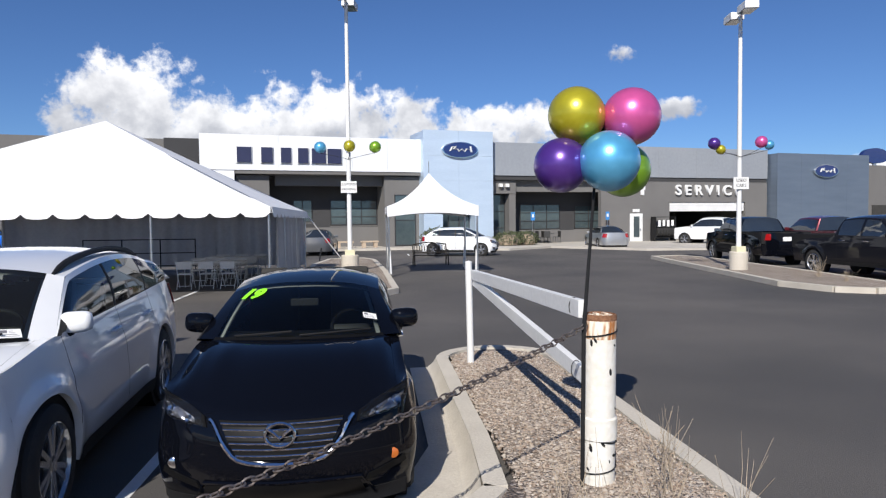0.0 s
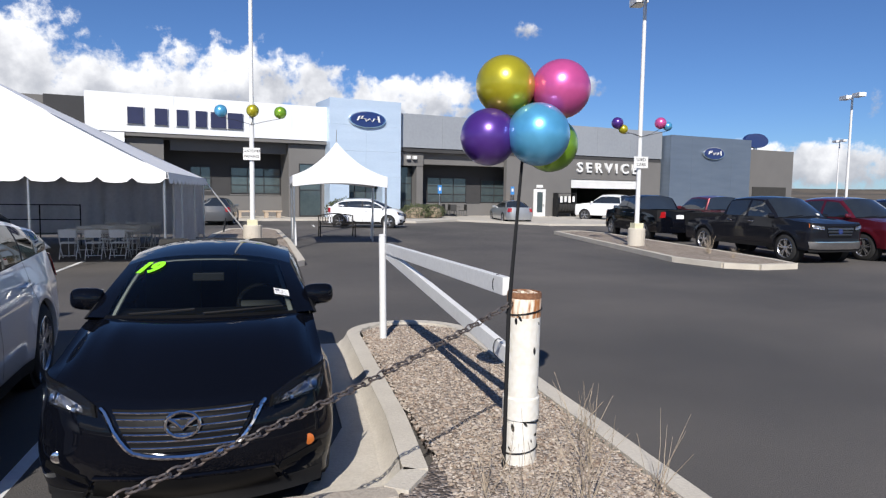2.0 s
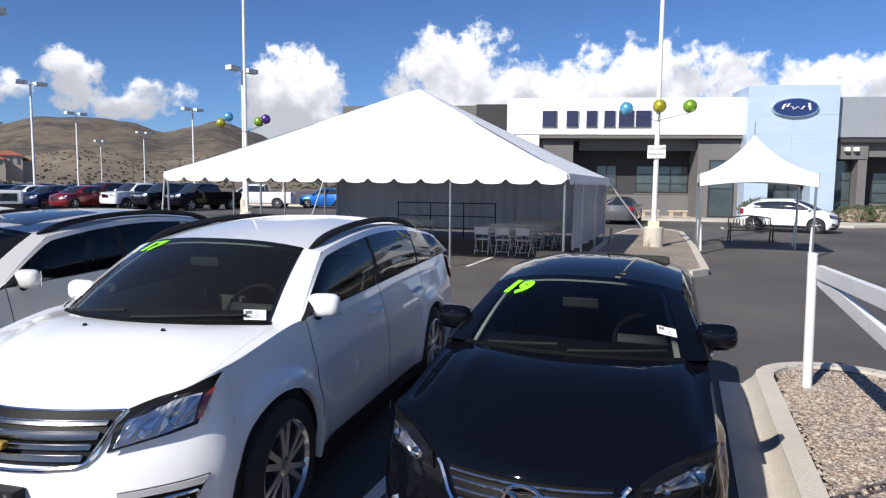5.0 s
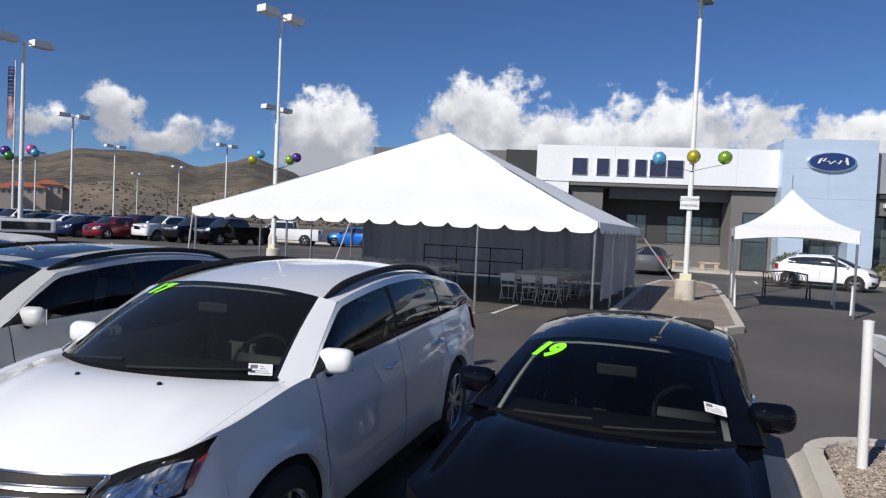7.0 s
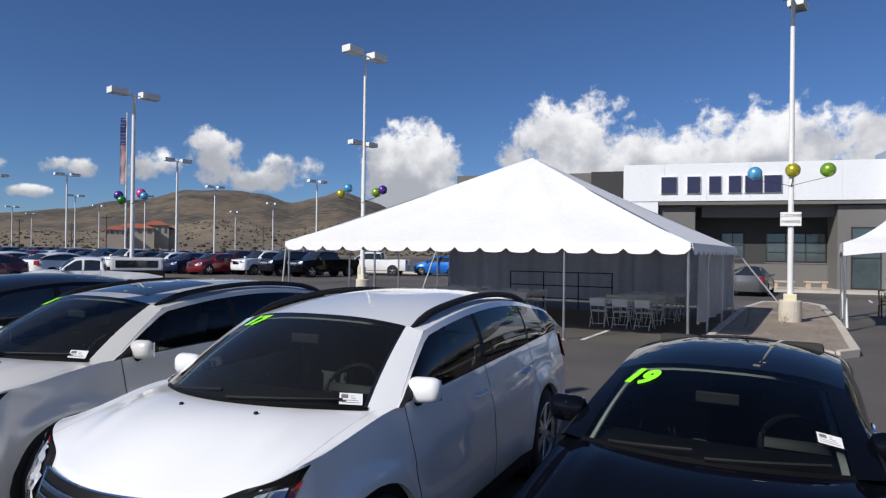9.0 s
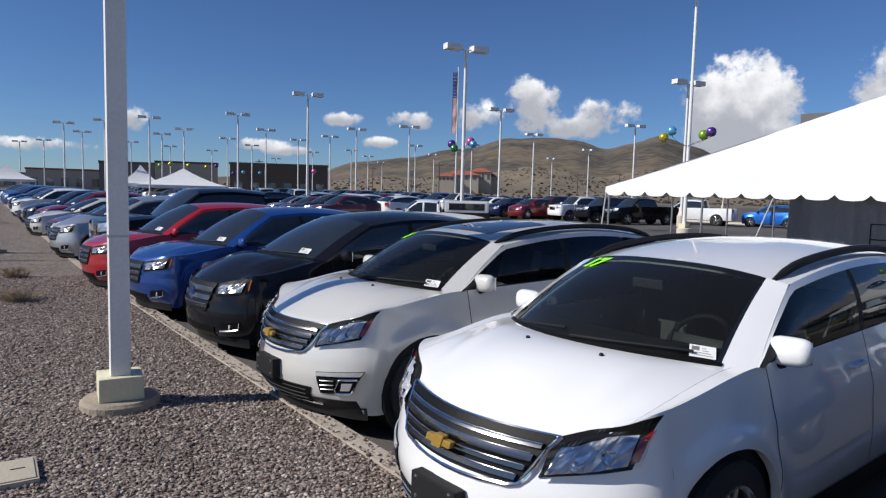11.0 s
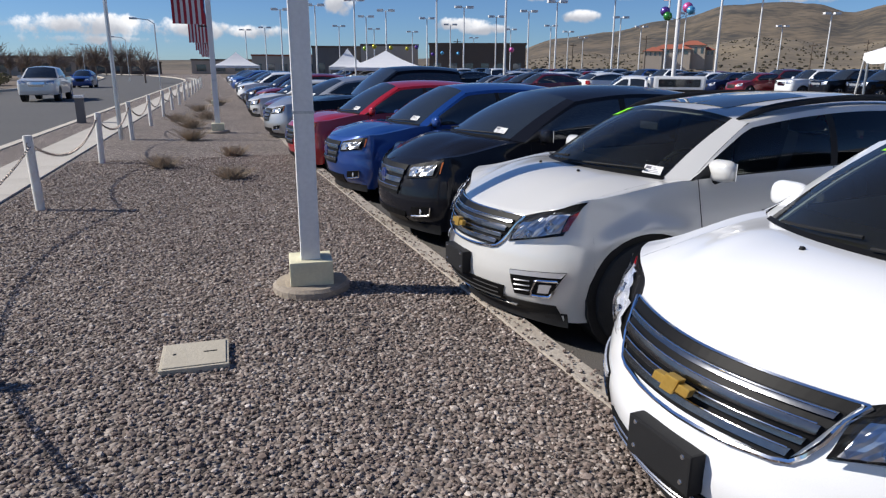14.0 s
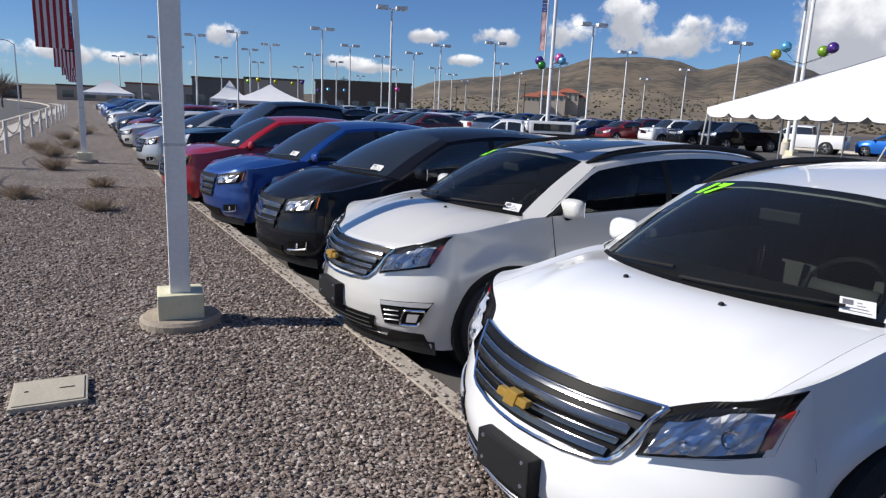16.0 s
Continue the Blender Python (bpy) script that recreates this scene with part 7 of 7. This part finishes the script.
tones = ["white", "white", "black", "charcoal", "silver", "grey", "maroon", "navy", "darkred", "pearl", "blue", "tan", "black", "grey"]
used = set()


def place(k, c, m):
    spec, w = KINDS[k]
    if k in used:
        car = copy_thing(proto[k], m)
    else:
        car = proto[k]
        car.matrix_basis = m
        used.add(k)
    recolour(car, c, f"{WORDS[c]} {w} parked in the far rows")


x = -16.49
place("truck", "black", pose(x, kerb_y(x) + 0.1, 0, 0, 0, 3))
for i in range(20):
    x = -8.27 - 2.74 * (13 + i)
    place(rng.choice(("sedan", "small", "suv")), rng.choice(tones), pose(x, kerb_y(x) - 0.2 + rng.uniform(-0.2, 0.2), 0, 0, 0, 3))
for y, x0, n, turn, kinds in ((17.6, -37.2, 26, 2, ("suv", "small", "sedan")), (23.8, -41.0, 24, 182, ("suv", "truck", "sedan")), (36.5, -41.5, 24, 2, ("truck", "truck", "suv")),
                              (42.5, -60, 18, 182, ("sedan", "small", "suv")), (60, -52, 24, 2, ("suv", "truck", "sedan")), (66, -70, 16, 182, ("sedan", "suv"))):
    for i in range(n):
        x = x0 - 2.78 * i
        if rng.random() < 0.07:
            continue
        place(rng.choice(kinds), rng.choice(tones), pose(x, y + (5.0 if turn > 90 else 0) + rng.uniform(-0.25, 0.25), 0, 0, 0, turn + rng.uniform(-1.5, 1.5)))
# trucks facing the lot lane behind the tent
for i, c in enumerate(("black", "charcoal", "white", "maroon")):
    place("truck", c, pose(-33.2 - 2.9 * i, 38.6, 0, 0, 0, -10))
place("truck", "white", pose(-34.6, 46.0, 0, 0, 0, -70))
place("small", "brightblue", pose(-29.5, 49.5, 0, 0, 0, -80))
for i, c in enumerate(("silver", "white", "black", "charcoal")):
    place("suv", c, pose(-25.6 + 3.0 * i, 57.0, 0, 0, 0, -15))
# trucks beside the driveway
build_car(TK, pose(15.75, 15.9, 0, 0, 0, 2), "charcoal", "charcoal crew cab pickup truck with chrome wheels", "truck", 1, None, "pickup trucks by the driveway")
build_car(TK, pose(18.7, 16.0, 0, 0, 0, 2), "maroon", "dark red crew cab pickup truck facing the lane", "truck", 1, None, "pickup trucks by the driveway")
place("truck", "navy", pose(21.7, 16.1, 0, 0, 0, 2))
build_car(TK, pose(16.75, 29.9, 0, 0, 0, 173), "black", "black lifted crew cab pickup truck with its tail to the lane", "truck", 1, None, "pickup trucks by the driveway")
place("truck", "maroon", pose(20.3, 30.2, 0, 0, 0, 174))
place("truck", "charcoal", pose(23.9, 30.4, 0, 0, 0, 176))
place("truck", "white", pose(22.3, 46.2, 0, 0, 0, 215))
place("sedan", "silver", pose(15.65, 44.9, 0, 0, 0, 176))
build_car(HB, pose(6.95, 35.4, 0, 0, 0, 76), "white", "white five door hatchback standing before the showroom", "car", 1)
place("sedan", "grey", pose(-2.8, 42.2, 0, 0, 0, 178))
place("truck", "pearl", pose(-44.0, -8.0, 0, 0, 0, 92))
place("small", "blue", pose(-73.0, -11.0, 0, 0, 0, 90))


def old_pickup():
    """Older white pickup with a canopy over its bed."""
    m = pose(-27.5, 16.5, 0, 0, 0, -35)
    car = build_car(dict(TK, L=5.3, W=0.88, H=1.62, zs=0.36, R=0.34, fo=0.85, wb=3.1, zh0=0.98, zc=1.0, zh1=1.08, zb1=1.08, zb2=1.08, zrf=1.58, zrr=1.58, wc=0.84, wr=0.64, yr0=1.85, yr1=2.95, yb=3.1,
                             nose=((0.36, 0.08), (0.5, 0.0), (0.7, 0.02), (0.85, 0.03), (0.93, 0.05), (1.0, 0.1)), wins=((1.5, 2.2), (2.28, 2.85))), m, "white", "old white pickup truck with a bed canopy", "truck", 1)
    part("canopy", box(-0.78, 0.78, 3.2, 5.2, 1.08, 1.62, 0.08), PAINT["white"], car)
    for k in (-1, 1):
        part("canopy_window", box(*sorted((k * 0.775, k * 0.79)), 3.4, 5.0, 1.2, 1.5), FARGLASS, car)


old_pickup()

# ---- furniture of the forecourt ----
TABLEM = mat("dark_patio_metal", (0.03, 0.03, 0.03), rough=0.5)
for u in (8.6, 10.0):
    t = thing("patio_table", B @ pose(u, 0.9, 0.13), "dark metal patio table on the pavement", "table", "patio tables")
    part("tabletop", lathe([(0, 0.7), (0.5, 0.7), (0.5, 0.73), (0, 0.73)], 20), TABLEM, t)
    part("stem", tube([(0, 0, 0), (0, 0, 0.7)], 0.04, 8), TABLEM, t)
    for a in (0, 120, 240):
        c = thing("patio_chair", B @ pose(u + 0.75 * math.cos(radians(a)), 0.9 + 0.75 * math.sin(radians(a)), 0.13, 0, 0, a + 90), "dark metal patio chair beside a table", "chair", "patio chairs")
        part("seat", box(-0.22, 0.22, -0.22, 0.22, 0.42, 0.45), TABLEM, c)
        part("backrest", box(-0.22, 0.22, -0.24, -0.21, 0.45, 0.9), TABLEM, c)
        for x in (-0.2, 0.2):
            for y in (-0.2, 0.2):
                part("leg", tube([(x, y, 0), (x, y, 0.42)], 0.015, 5), TABLEM, c)
BLUESIGN = mat("blue_sign", (0.05, 0.25, 0.62), rough=0.4)
for u in (8.0, 14.2):
    t = thing("parking_sign", B @ pose(u, -0.6, 0.13), "blue accessible parking sign on a thin post", "sign", "blue parking signs")
    part("post", tube([(0, 0, 0), (0, 0, 2.2)], 0.025, 6), STEEL, t)
    part("plate", box(-0.16, 0.16, -0.04, -0.028, 1.7, 2.3), BLUESIGN, t)
    part("symbol", box(-0.08, 0.08, -0.046, -0.041, 1.92, 2.15, 0.002), WHITE, t)
YEL = mat("yellow_plastic", (0.8, 0.42, 0.03), rough=0.5)
t = thing("yellow_bin", B @ pose(14.4, -0.2, 0.13), "yellow plastic bin by the service wall", "bin")
part("body", box(-0.35, 0.35, -0.3, 0.3, 0, 1.0, 0.05), YEL, t)
part("lid", box(-0.38, 0.38, -0.33, 0.33, 1.0, 1.12, 0.05), YEL, t)
t = thing("tyre_rack", B @ pose(19.2, -0.6, 0), "dark steel rack hung with white tags", "rack")
for x in (-0.9, 0.9):
    part("upright", box(x - 0.04, x + 0.04, -0.3, 0.3, 0, 2.0), BLACK, t)
for z in (0.4, 1.2, 1.96):
    part("shelf", box(-0.9, 0.9, -0.3, 0.3, z, z + 0.05), BLACK, t)
for k in range(6):
    w = new("tyre", WHEELS[(TK["R"], (5, True))][0])
    w.parent = t
    w.location = (-0.65 + 0.26 * k, 0, 0.85)
for k in range(4):
    part("tag", box(-0.7 + 0.4 * k, -0.48 + 0.4 * k, -0.33, -0.31, 1.25 + 0.05 * (k % 2), 1.75), PAPER, t)
TERRA = mat("sandstone_bench", (0.5, 0.4, 0.3), (0.42, 0.33, 0.25), 0.9)
for u in (-5.6, -3.9):
    t = thing("stone_seat", B @ pose(u, -0.2, 0.13), "low sandstone seat on two blocks", "bench", "stone seats")
    part("slab", box(-0.6, 0.6, -0.2, 0.2, 0.36, 0.46, 0.02), TERRA, t)
    for x in (-0.4, 0.4):
        part("block", box(x - 0.12, x + 0.12, -0.16, 0.16, 0, 0.36, 0.02), TERRA, t)

# ---- street side ----
t = thing("street_lamp", pose(-19.6, -0.62, 0.12), "slender grey street lamp with a curved arm", "street lamp", "street lamps")
part("pole", tube([(0, 0, 0), (0.0, 0.0, 2.4), (0.0, 0.0, 4.9)], [0.06, 0.05, 0.04], 8), STEEL, t, smooth=True)
part("arm", tube([(0.0, 0.0, 4.85), (0.1, -0.4, 5.12), (0.2, -1.2, 5.2)], 0.03, 6), STEEL, t, smooth=True)
part("head", box(0.15, 0.45, -1.7, -1.15, 5.12, 5.26, 0.04), STEEL, t)
for x, y in ((-66, -3.4), (-105, -10.5), (-90, -26), (-140, -22)):
    copy_thing(t, pose(x, y, 0.1) @ Matrix.Scale(1.12, 4))
t = thing("utility_pedestal", pose(-25.5, -2.55, 0.1), "grey green utility pedestal beside the kerb", "utility box")
part("body", box(-0.12, 0.12, -0.12, 0.12, 0, 0.85, 0.02), GREY, t)
part("cap", box(-0.14, 0.14, -0.14, 0.14, 0.83, 0.92, 0.02), WHITE, t)

# ---- distance: hills, trees, buildings, tents ----
HILL = mat("desert_hillside", (0.175, 0.135, 0.09), (0.050, 0.046, 0.038), 1.0, scale=0.006, fine=0.05, spread=0.42, bump=0.0)
crest = [(-60, .012), (-45, .012), (-20, .012), (10, .02), (28, .035), (33.7, .058), (35.2, .069), (38, .083), (40.2, .074), (42, .066), (44.9, .077), (47.2, .0795), (49.8, .079), (54.3, .0625), (59.2, .047), (62.7, .041), (67, .022), (75, .014), (100, .010), (130, .012), (180, .012)]


def crest_at(az):
    for (a0, e0), (a1, e1) in zip(crest, crest[1:]):
        if az <= a1:
            q = smooth((az - a0) / (a1 - a0))
            return e0 + (e1 - e0) * q
    return crest[-1][1]


def hill_point(u, v):
    az = -60 + 240 * u
    r = 500 + 1700 * v
    e = crest_at(az)
    rise = smooth(v * 1.02) ** 1.3
    z = e * 2200 * rise - 0.5
    z += (noise.fractal(Vector((az * 0.12, v * 5, 0.3)), 1.0, 2.0, 5) * 0.22) * z * (1 - v) * 1.2 + noise.noise(Vector((az * 0.9, v * 9, 2))) * 0.02 * z
    x, y = polar(az, r)
    return Vector((x, y, z))


solid("hills", sheet(hill_point, 360, 36), HILL, "bare brown desert hills beyond the lot", "hill", kind="structure", smooth=True)
FOOT = mat("tan_foothill_grass", (0.235, 0.185, 0.12), (0.10, 0.083, 0.06), 1.0, scale=0.012, fine=0.10, spread=0.6)


def foot_point(u, v):
    az = 5 + 85 * u
    e = crest_at(az) * (0.50 + 0.16 * noise.noise(Vector((az * 0.22, 3, 1))))
    z = e * 1000 * smooth(v) - 0.4
    z += noise.noise(Vector((az * 0.5, v * 4, 7))) * 0.12 * z
    x, y = polar(az, 300 + 800 * v)
    return Vector((x, y, z))


solid("foothills", sheet(foot_point, 200, 20), FOOT, "tan dry grass foothills below the ridge", "hill", kind="structure", smooth=True)
SCRUB = random_mat("dark_desert_scrub", [(0.03, 0.03, 0.018), (0.07, 0.06, 0.035), (0.05, 0.045, 0.03)], 0.95)


def far_scrub(rng, count):
    a, q = np.radians(8 + 78 * rng.random(count)), rng.random(count)
    r = 250 + 700 * q
    return np.stack([-r * np.sin(a), r * np.cos(a)], 1)


def foot_height(p):
    out = []
    for x, y in p:
        az, r = math.degrees(math.atan2(-x, y)), math.hypot(x, y)
        out.append(foot_point((az - 5) / 85, min(max((r - 300) / 800, 0), 1)).z + 0.4)
    return np.array(out)


tagged(scatter("scrub", 2600, far_scrub, 0.85, foot_height, SCRUB, "dark scattered scrub on the foothills", 9), category="scrub")
TREE = mat("bare_brown_crown", (0.21, 0.165, 0.13), (0.28, 0.225, 0.18), 0.95)
OLIVE = mat("olive_scrub", (0.13, 0.115, 0.05), (0.20, 0.17, 0.08), 0.95)


def bare_tree(x, y, h, seed):
    rng = random.Random(seed)
    t = thing("bare_tree", pose(x, y, 0), "leafless brown winter tree along the street", "tree", "bare street trees")
    part("trunk", tube([(0, 0, 0), (0.1, 0, h * 0.3), (0.0, 0.1, h * 0.55)], [h * 0.03, h * 0.022, h * 0.012], 6), TREE, t)
    bm = bmesh.new()
    for k in range(130):
        a, e = rng.uniform(0, 6.28), rng.uniform(0.3, 1.4)
        d = Vector((math.cos(a) * math.cos(e), math.sin(a) * math.cos(e), math.sin(e)))
        p0 = Vector((0, 0, h * rng.uniform(0.25, 0.55)))
        p1 = p0 + d * h * rng.uniform(0.2, 0.42)
        tube([p0, p1, p1 + (d + Vector((rng.gauss(0, 0.5), rng.gauss(0, 0.5), 0.3))).normalized() * h * 0.16], [h * 0.008, h * 0.006, h * 0.003], 3, bm)
    part("crown", bm, TREE, t)


for k in range(26):
    az = 94.5 + 18 * ((k * 0.618) % 1)
    r = 95 + 120 * ((k * 0.377) % 1)
    x, y = polar(az, r)
    bare_tree(x, y, 4.5 + 4 * ((k * 0.77) % 1), 200 + k)
for k, (x, y, r) in enumerate(((-64, -17, 4), (-72, -19, 3.5), (-58, -16, 2.5), (-86, -22, 4))):
    leaf_bush(pose(x, y, 0), r, 1.8, 0.8, 900, 30 + k, "roadside_scrub", "dry olive scrub beyond the street", OLIVE)
BRICK = mat("brown_block_wall", (0.16, 0.115, 0.085), (0.12, 0.09, 0.07), 0.9)
BEIGEW = mat("beige_stucco", (0.50, 0.43, 0.35), (0.44, 0.38, 0.31), 0.9)
REDR = mat("red_tile_roof", (0.38, 0.12, 0.07), (0.3, 0.09, 0.055), 0.85)


def far_building(az, r, w, d, h, material, label, windows=4, cap=None):
    x, y = polar(az, r)
    t = thing("far_building", pose(x, y, 0, 0, 0, az), label, "building", "far commercial buildings")
    part("wall", box(-w / 2, w / 2, 0, d, 0, h), material, t)
    part("parapet", box(-w / 2 - 0.2, w / 2 + 0.2, -0.2, d + 0.2, h, h + 0.5), cap or BRICK, t)
    for k in range(windows):
        x0 = -w / 2 + w * (k + 0.25) / windows
        part("window", box(x0, x0 + w * 0.5 / windows, -0.05, 0.0, 0.8, min(3.2, h * 0.7)), WINDOW, t)


far_building(69.0, 175, 24, 20, 7.6, BRICK, "long low brown block building", 6)
far_building(76.2, 185, 15, 20, 7.6, BEIGEW, "pale stucco commercial building", 3)
far_building(80.5, 190, 13, 20, 7.2, GREY, "dark grey commercial building", 3)
far_building(84.8, 230, 20, 20, 5.6, BEIGEW, "beige strip building with a red sign band", 5, REDR)
far_building(89, 240, 24, 18, 4.2, BEIGEW, "low pale roadside building", 4)
far_building(97, 230, 24, 15, 3.2, BRICK, "brown roadside building across the street", 5)
far_building(103, 190, 22, 14, 4.0, BEIGEW, "tan roadside building behind bare trees", 5)
far_building(110, 170, 16, 14, 3.2, BRICK, "dark brown roadside building", 3)


def far_house(az, r, w, d, h, z):
    """A distant house on the slope with a hipped tile roof."""
    x, y = polar(az, r)
    t = thing("far_house", pose(x, y, z, 0, 0, az), "distant stucco house with a red hipped tile roof", "house", "houses on the foothill")
    part("wall", box(-w / 2, w / 2, 0, d, -6, h), BEIGEW, t)
    bm = bmesh.new()
    e = 0.6
    c = [bm.verts.new(p) for p in ((-w / 2 - e, -e, h), (w / 2 + e, -e, h), (w / 2 + e, d + e, h), (-w / 2 - e, d + e, h))]
    ra, rb = bm.verts.new((-w / 2 + d / 2, d / 2, h + d * 0.26)), bm.verts.new((w / 2 - d / 2, d / 2, h + d * 0.26))
    for f in ((c[0], c[1], rb, ra), (c[1], c[2], rb), (c[2], c[3], ra, rb), (c[3], c[0], ra), (c[3], c[2], c[1], c[0])):
        bm.faces.new(f)
    part("roof", bm, REDR, t, "red clay tile hipped roof")
    for k in range(4):
        x0 = -w / 2 + w * (k + 0.3) / 4
        part("window", box(x0, x0 + w * 0.1, -0.08, 0.0, 0.9, h * 0.8), WINDOW, t)


for az, r, w, d, h, z in ((53.9, 330, 16, 8, 3.2, 7.6), (52.4, 336, 11, 8, 4.6, 8.0), (55.3, 326, 8, 7, 2.8, 7.0), (51.4, 342, 7, 6, 3.0, 7.6)):
    far_house(az, r, w, d, h, z)


def far_tent(az, r, w, h, z):
    x, y = polar(az, r)
    t = thing("far_tent", pose(x, y, 0, 0, 0, az), "white peaked event tent in the distance", "tent", "far event tents")
    bm = bmesh.new()
    for k in range(4):
        c, c2 = [Vector((w / 2 * math.cos(math.pi / 4 + math.pi / 2 * j) * 1.41, w / 2 * math.sin(math.pi / 4 + math.pi / 2 * j) * 1.1, z)) for j in (k, k + 1)]
        sheet(lambda u, v: Vector((*(c.lerp(c2, u) * (1 - v)).xy, z + (h - z) * (0.5 * v + 0.5 * v * v))), 4, 5, bm)
        sheet(lambda u, v: Vector((*c.lerp(c2, u).xy, z - 0.4 * v)), 4, 1, bm)
    part("roof", bm, VINYL, t)
    for j in range(4):
        part("pole", tube([(w / 2 * math.cos(math.pi / 4 + math.pi / 2 * j) * 1.38, w / 2 * math.sin(math.pi / 4 + math.pi / 2 * j) * 1.08, 0), (w / 2 * math.cos(math.pi / 4 + math.pi / 2 * j) * 1.38, w / 2 * math.sin(math.pi / 4 + math.pi / 2 * j) * 1.08, z)], 0.05, 6), STEEL, t)


for az, r, w, h, z in ((79.1, 96, 5, 4.5, 2.1), (76.0, 94, 10.5, 4.2, 2.0), (88.1, 130, 8, 4.6, 2.3)):
    far_tent(az, r, w, h, z)
tall = thing("tall_flag_pole", pose(*polar(53.75, 76), 0), "tall white pole with a limp striped flag", "flag pole")
part("shaft", tube([(0, 0, 0), (0, 0, 15.8)], [0.11, 0.06], 8), WHITE, tall)
star_flag(tall, 0.08, 0.6, 8.5, 15.2)
tall.matrix_basis = pose(*polar(53.75, 76), 0, 0, 0, 230)
for k in range(14):
    x, y = polar(66 + 14 * ((k * 0.618) % 1), 120 + 90 * ((k * 0.37) % 1))
    balloon(("red", "pink", "yellow", "blue", "green", "purple")[1 + k % 5], (x, y, 5.0 + 1.4 * ((k * 0.77) % 1)), 0.42, (0, 0, 0), "balloons on far lamp posts")
oval = thing("pylon_sign", B @ pose(52, 8, 0), "navy oval pylon sign behind the wing", "sign")
part("pole", tube([(0, 0, 0), (0, 0, 7.6)], 0.2, 10), STEEL, oval)
f = part("oval", lathe([(0, 0), (1.9, 0), (1.9, 0.4), (0, 0.4)], 36, "y"), NAVY, oval)
f.matrix_basis = pose(0, -0.2, 8.2) @ Matrix.Diagonal((1, 1, 0.42, 1))
UTIL = mat("weathered_pole_wood", (0.13, 0.10, 0.075), (0.09, 0.07, 0.055), 0.9)
for az, r in ((55.8, 240), (36.9, 300), (40.8, 300), (61.5, 300), (44.2, 320), (70.8, 260), (58.2, 320)):
    t = thing("utility_pole", pose(*polar(az, r), 0, 0, 0, az), "distant wooden utility pole with a crossarm", "pole", "far utility poles")
    part("shaft", tube([(0, 0, 0), (0, 0, 12.5)], [0.2, 0.15], 6), UTIL, t)
    part("crossarm", box(-1.4, 1.4, -0.1, 0.1, 11.4, 11.65), UTIL, t)
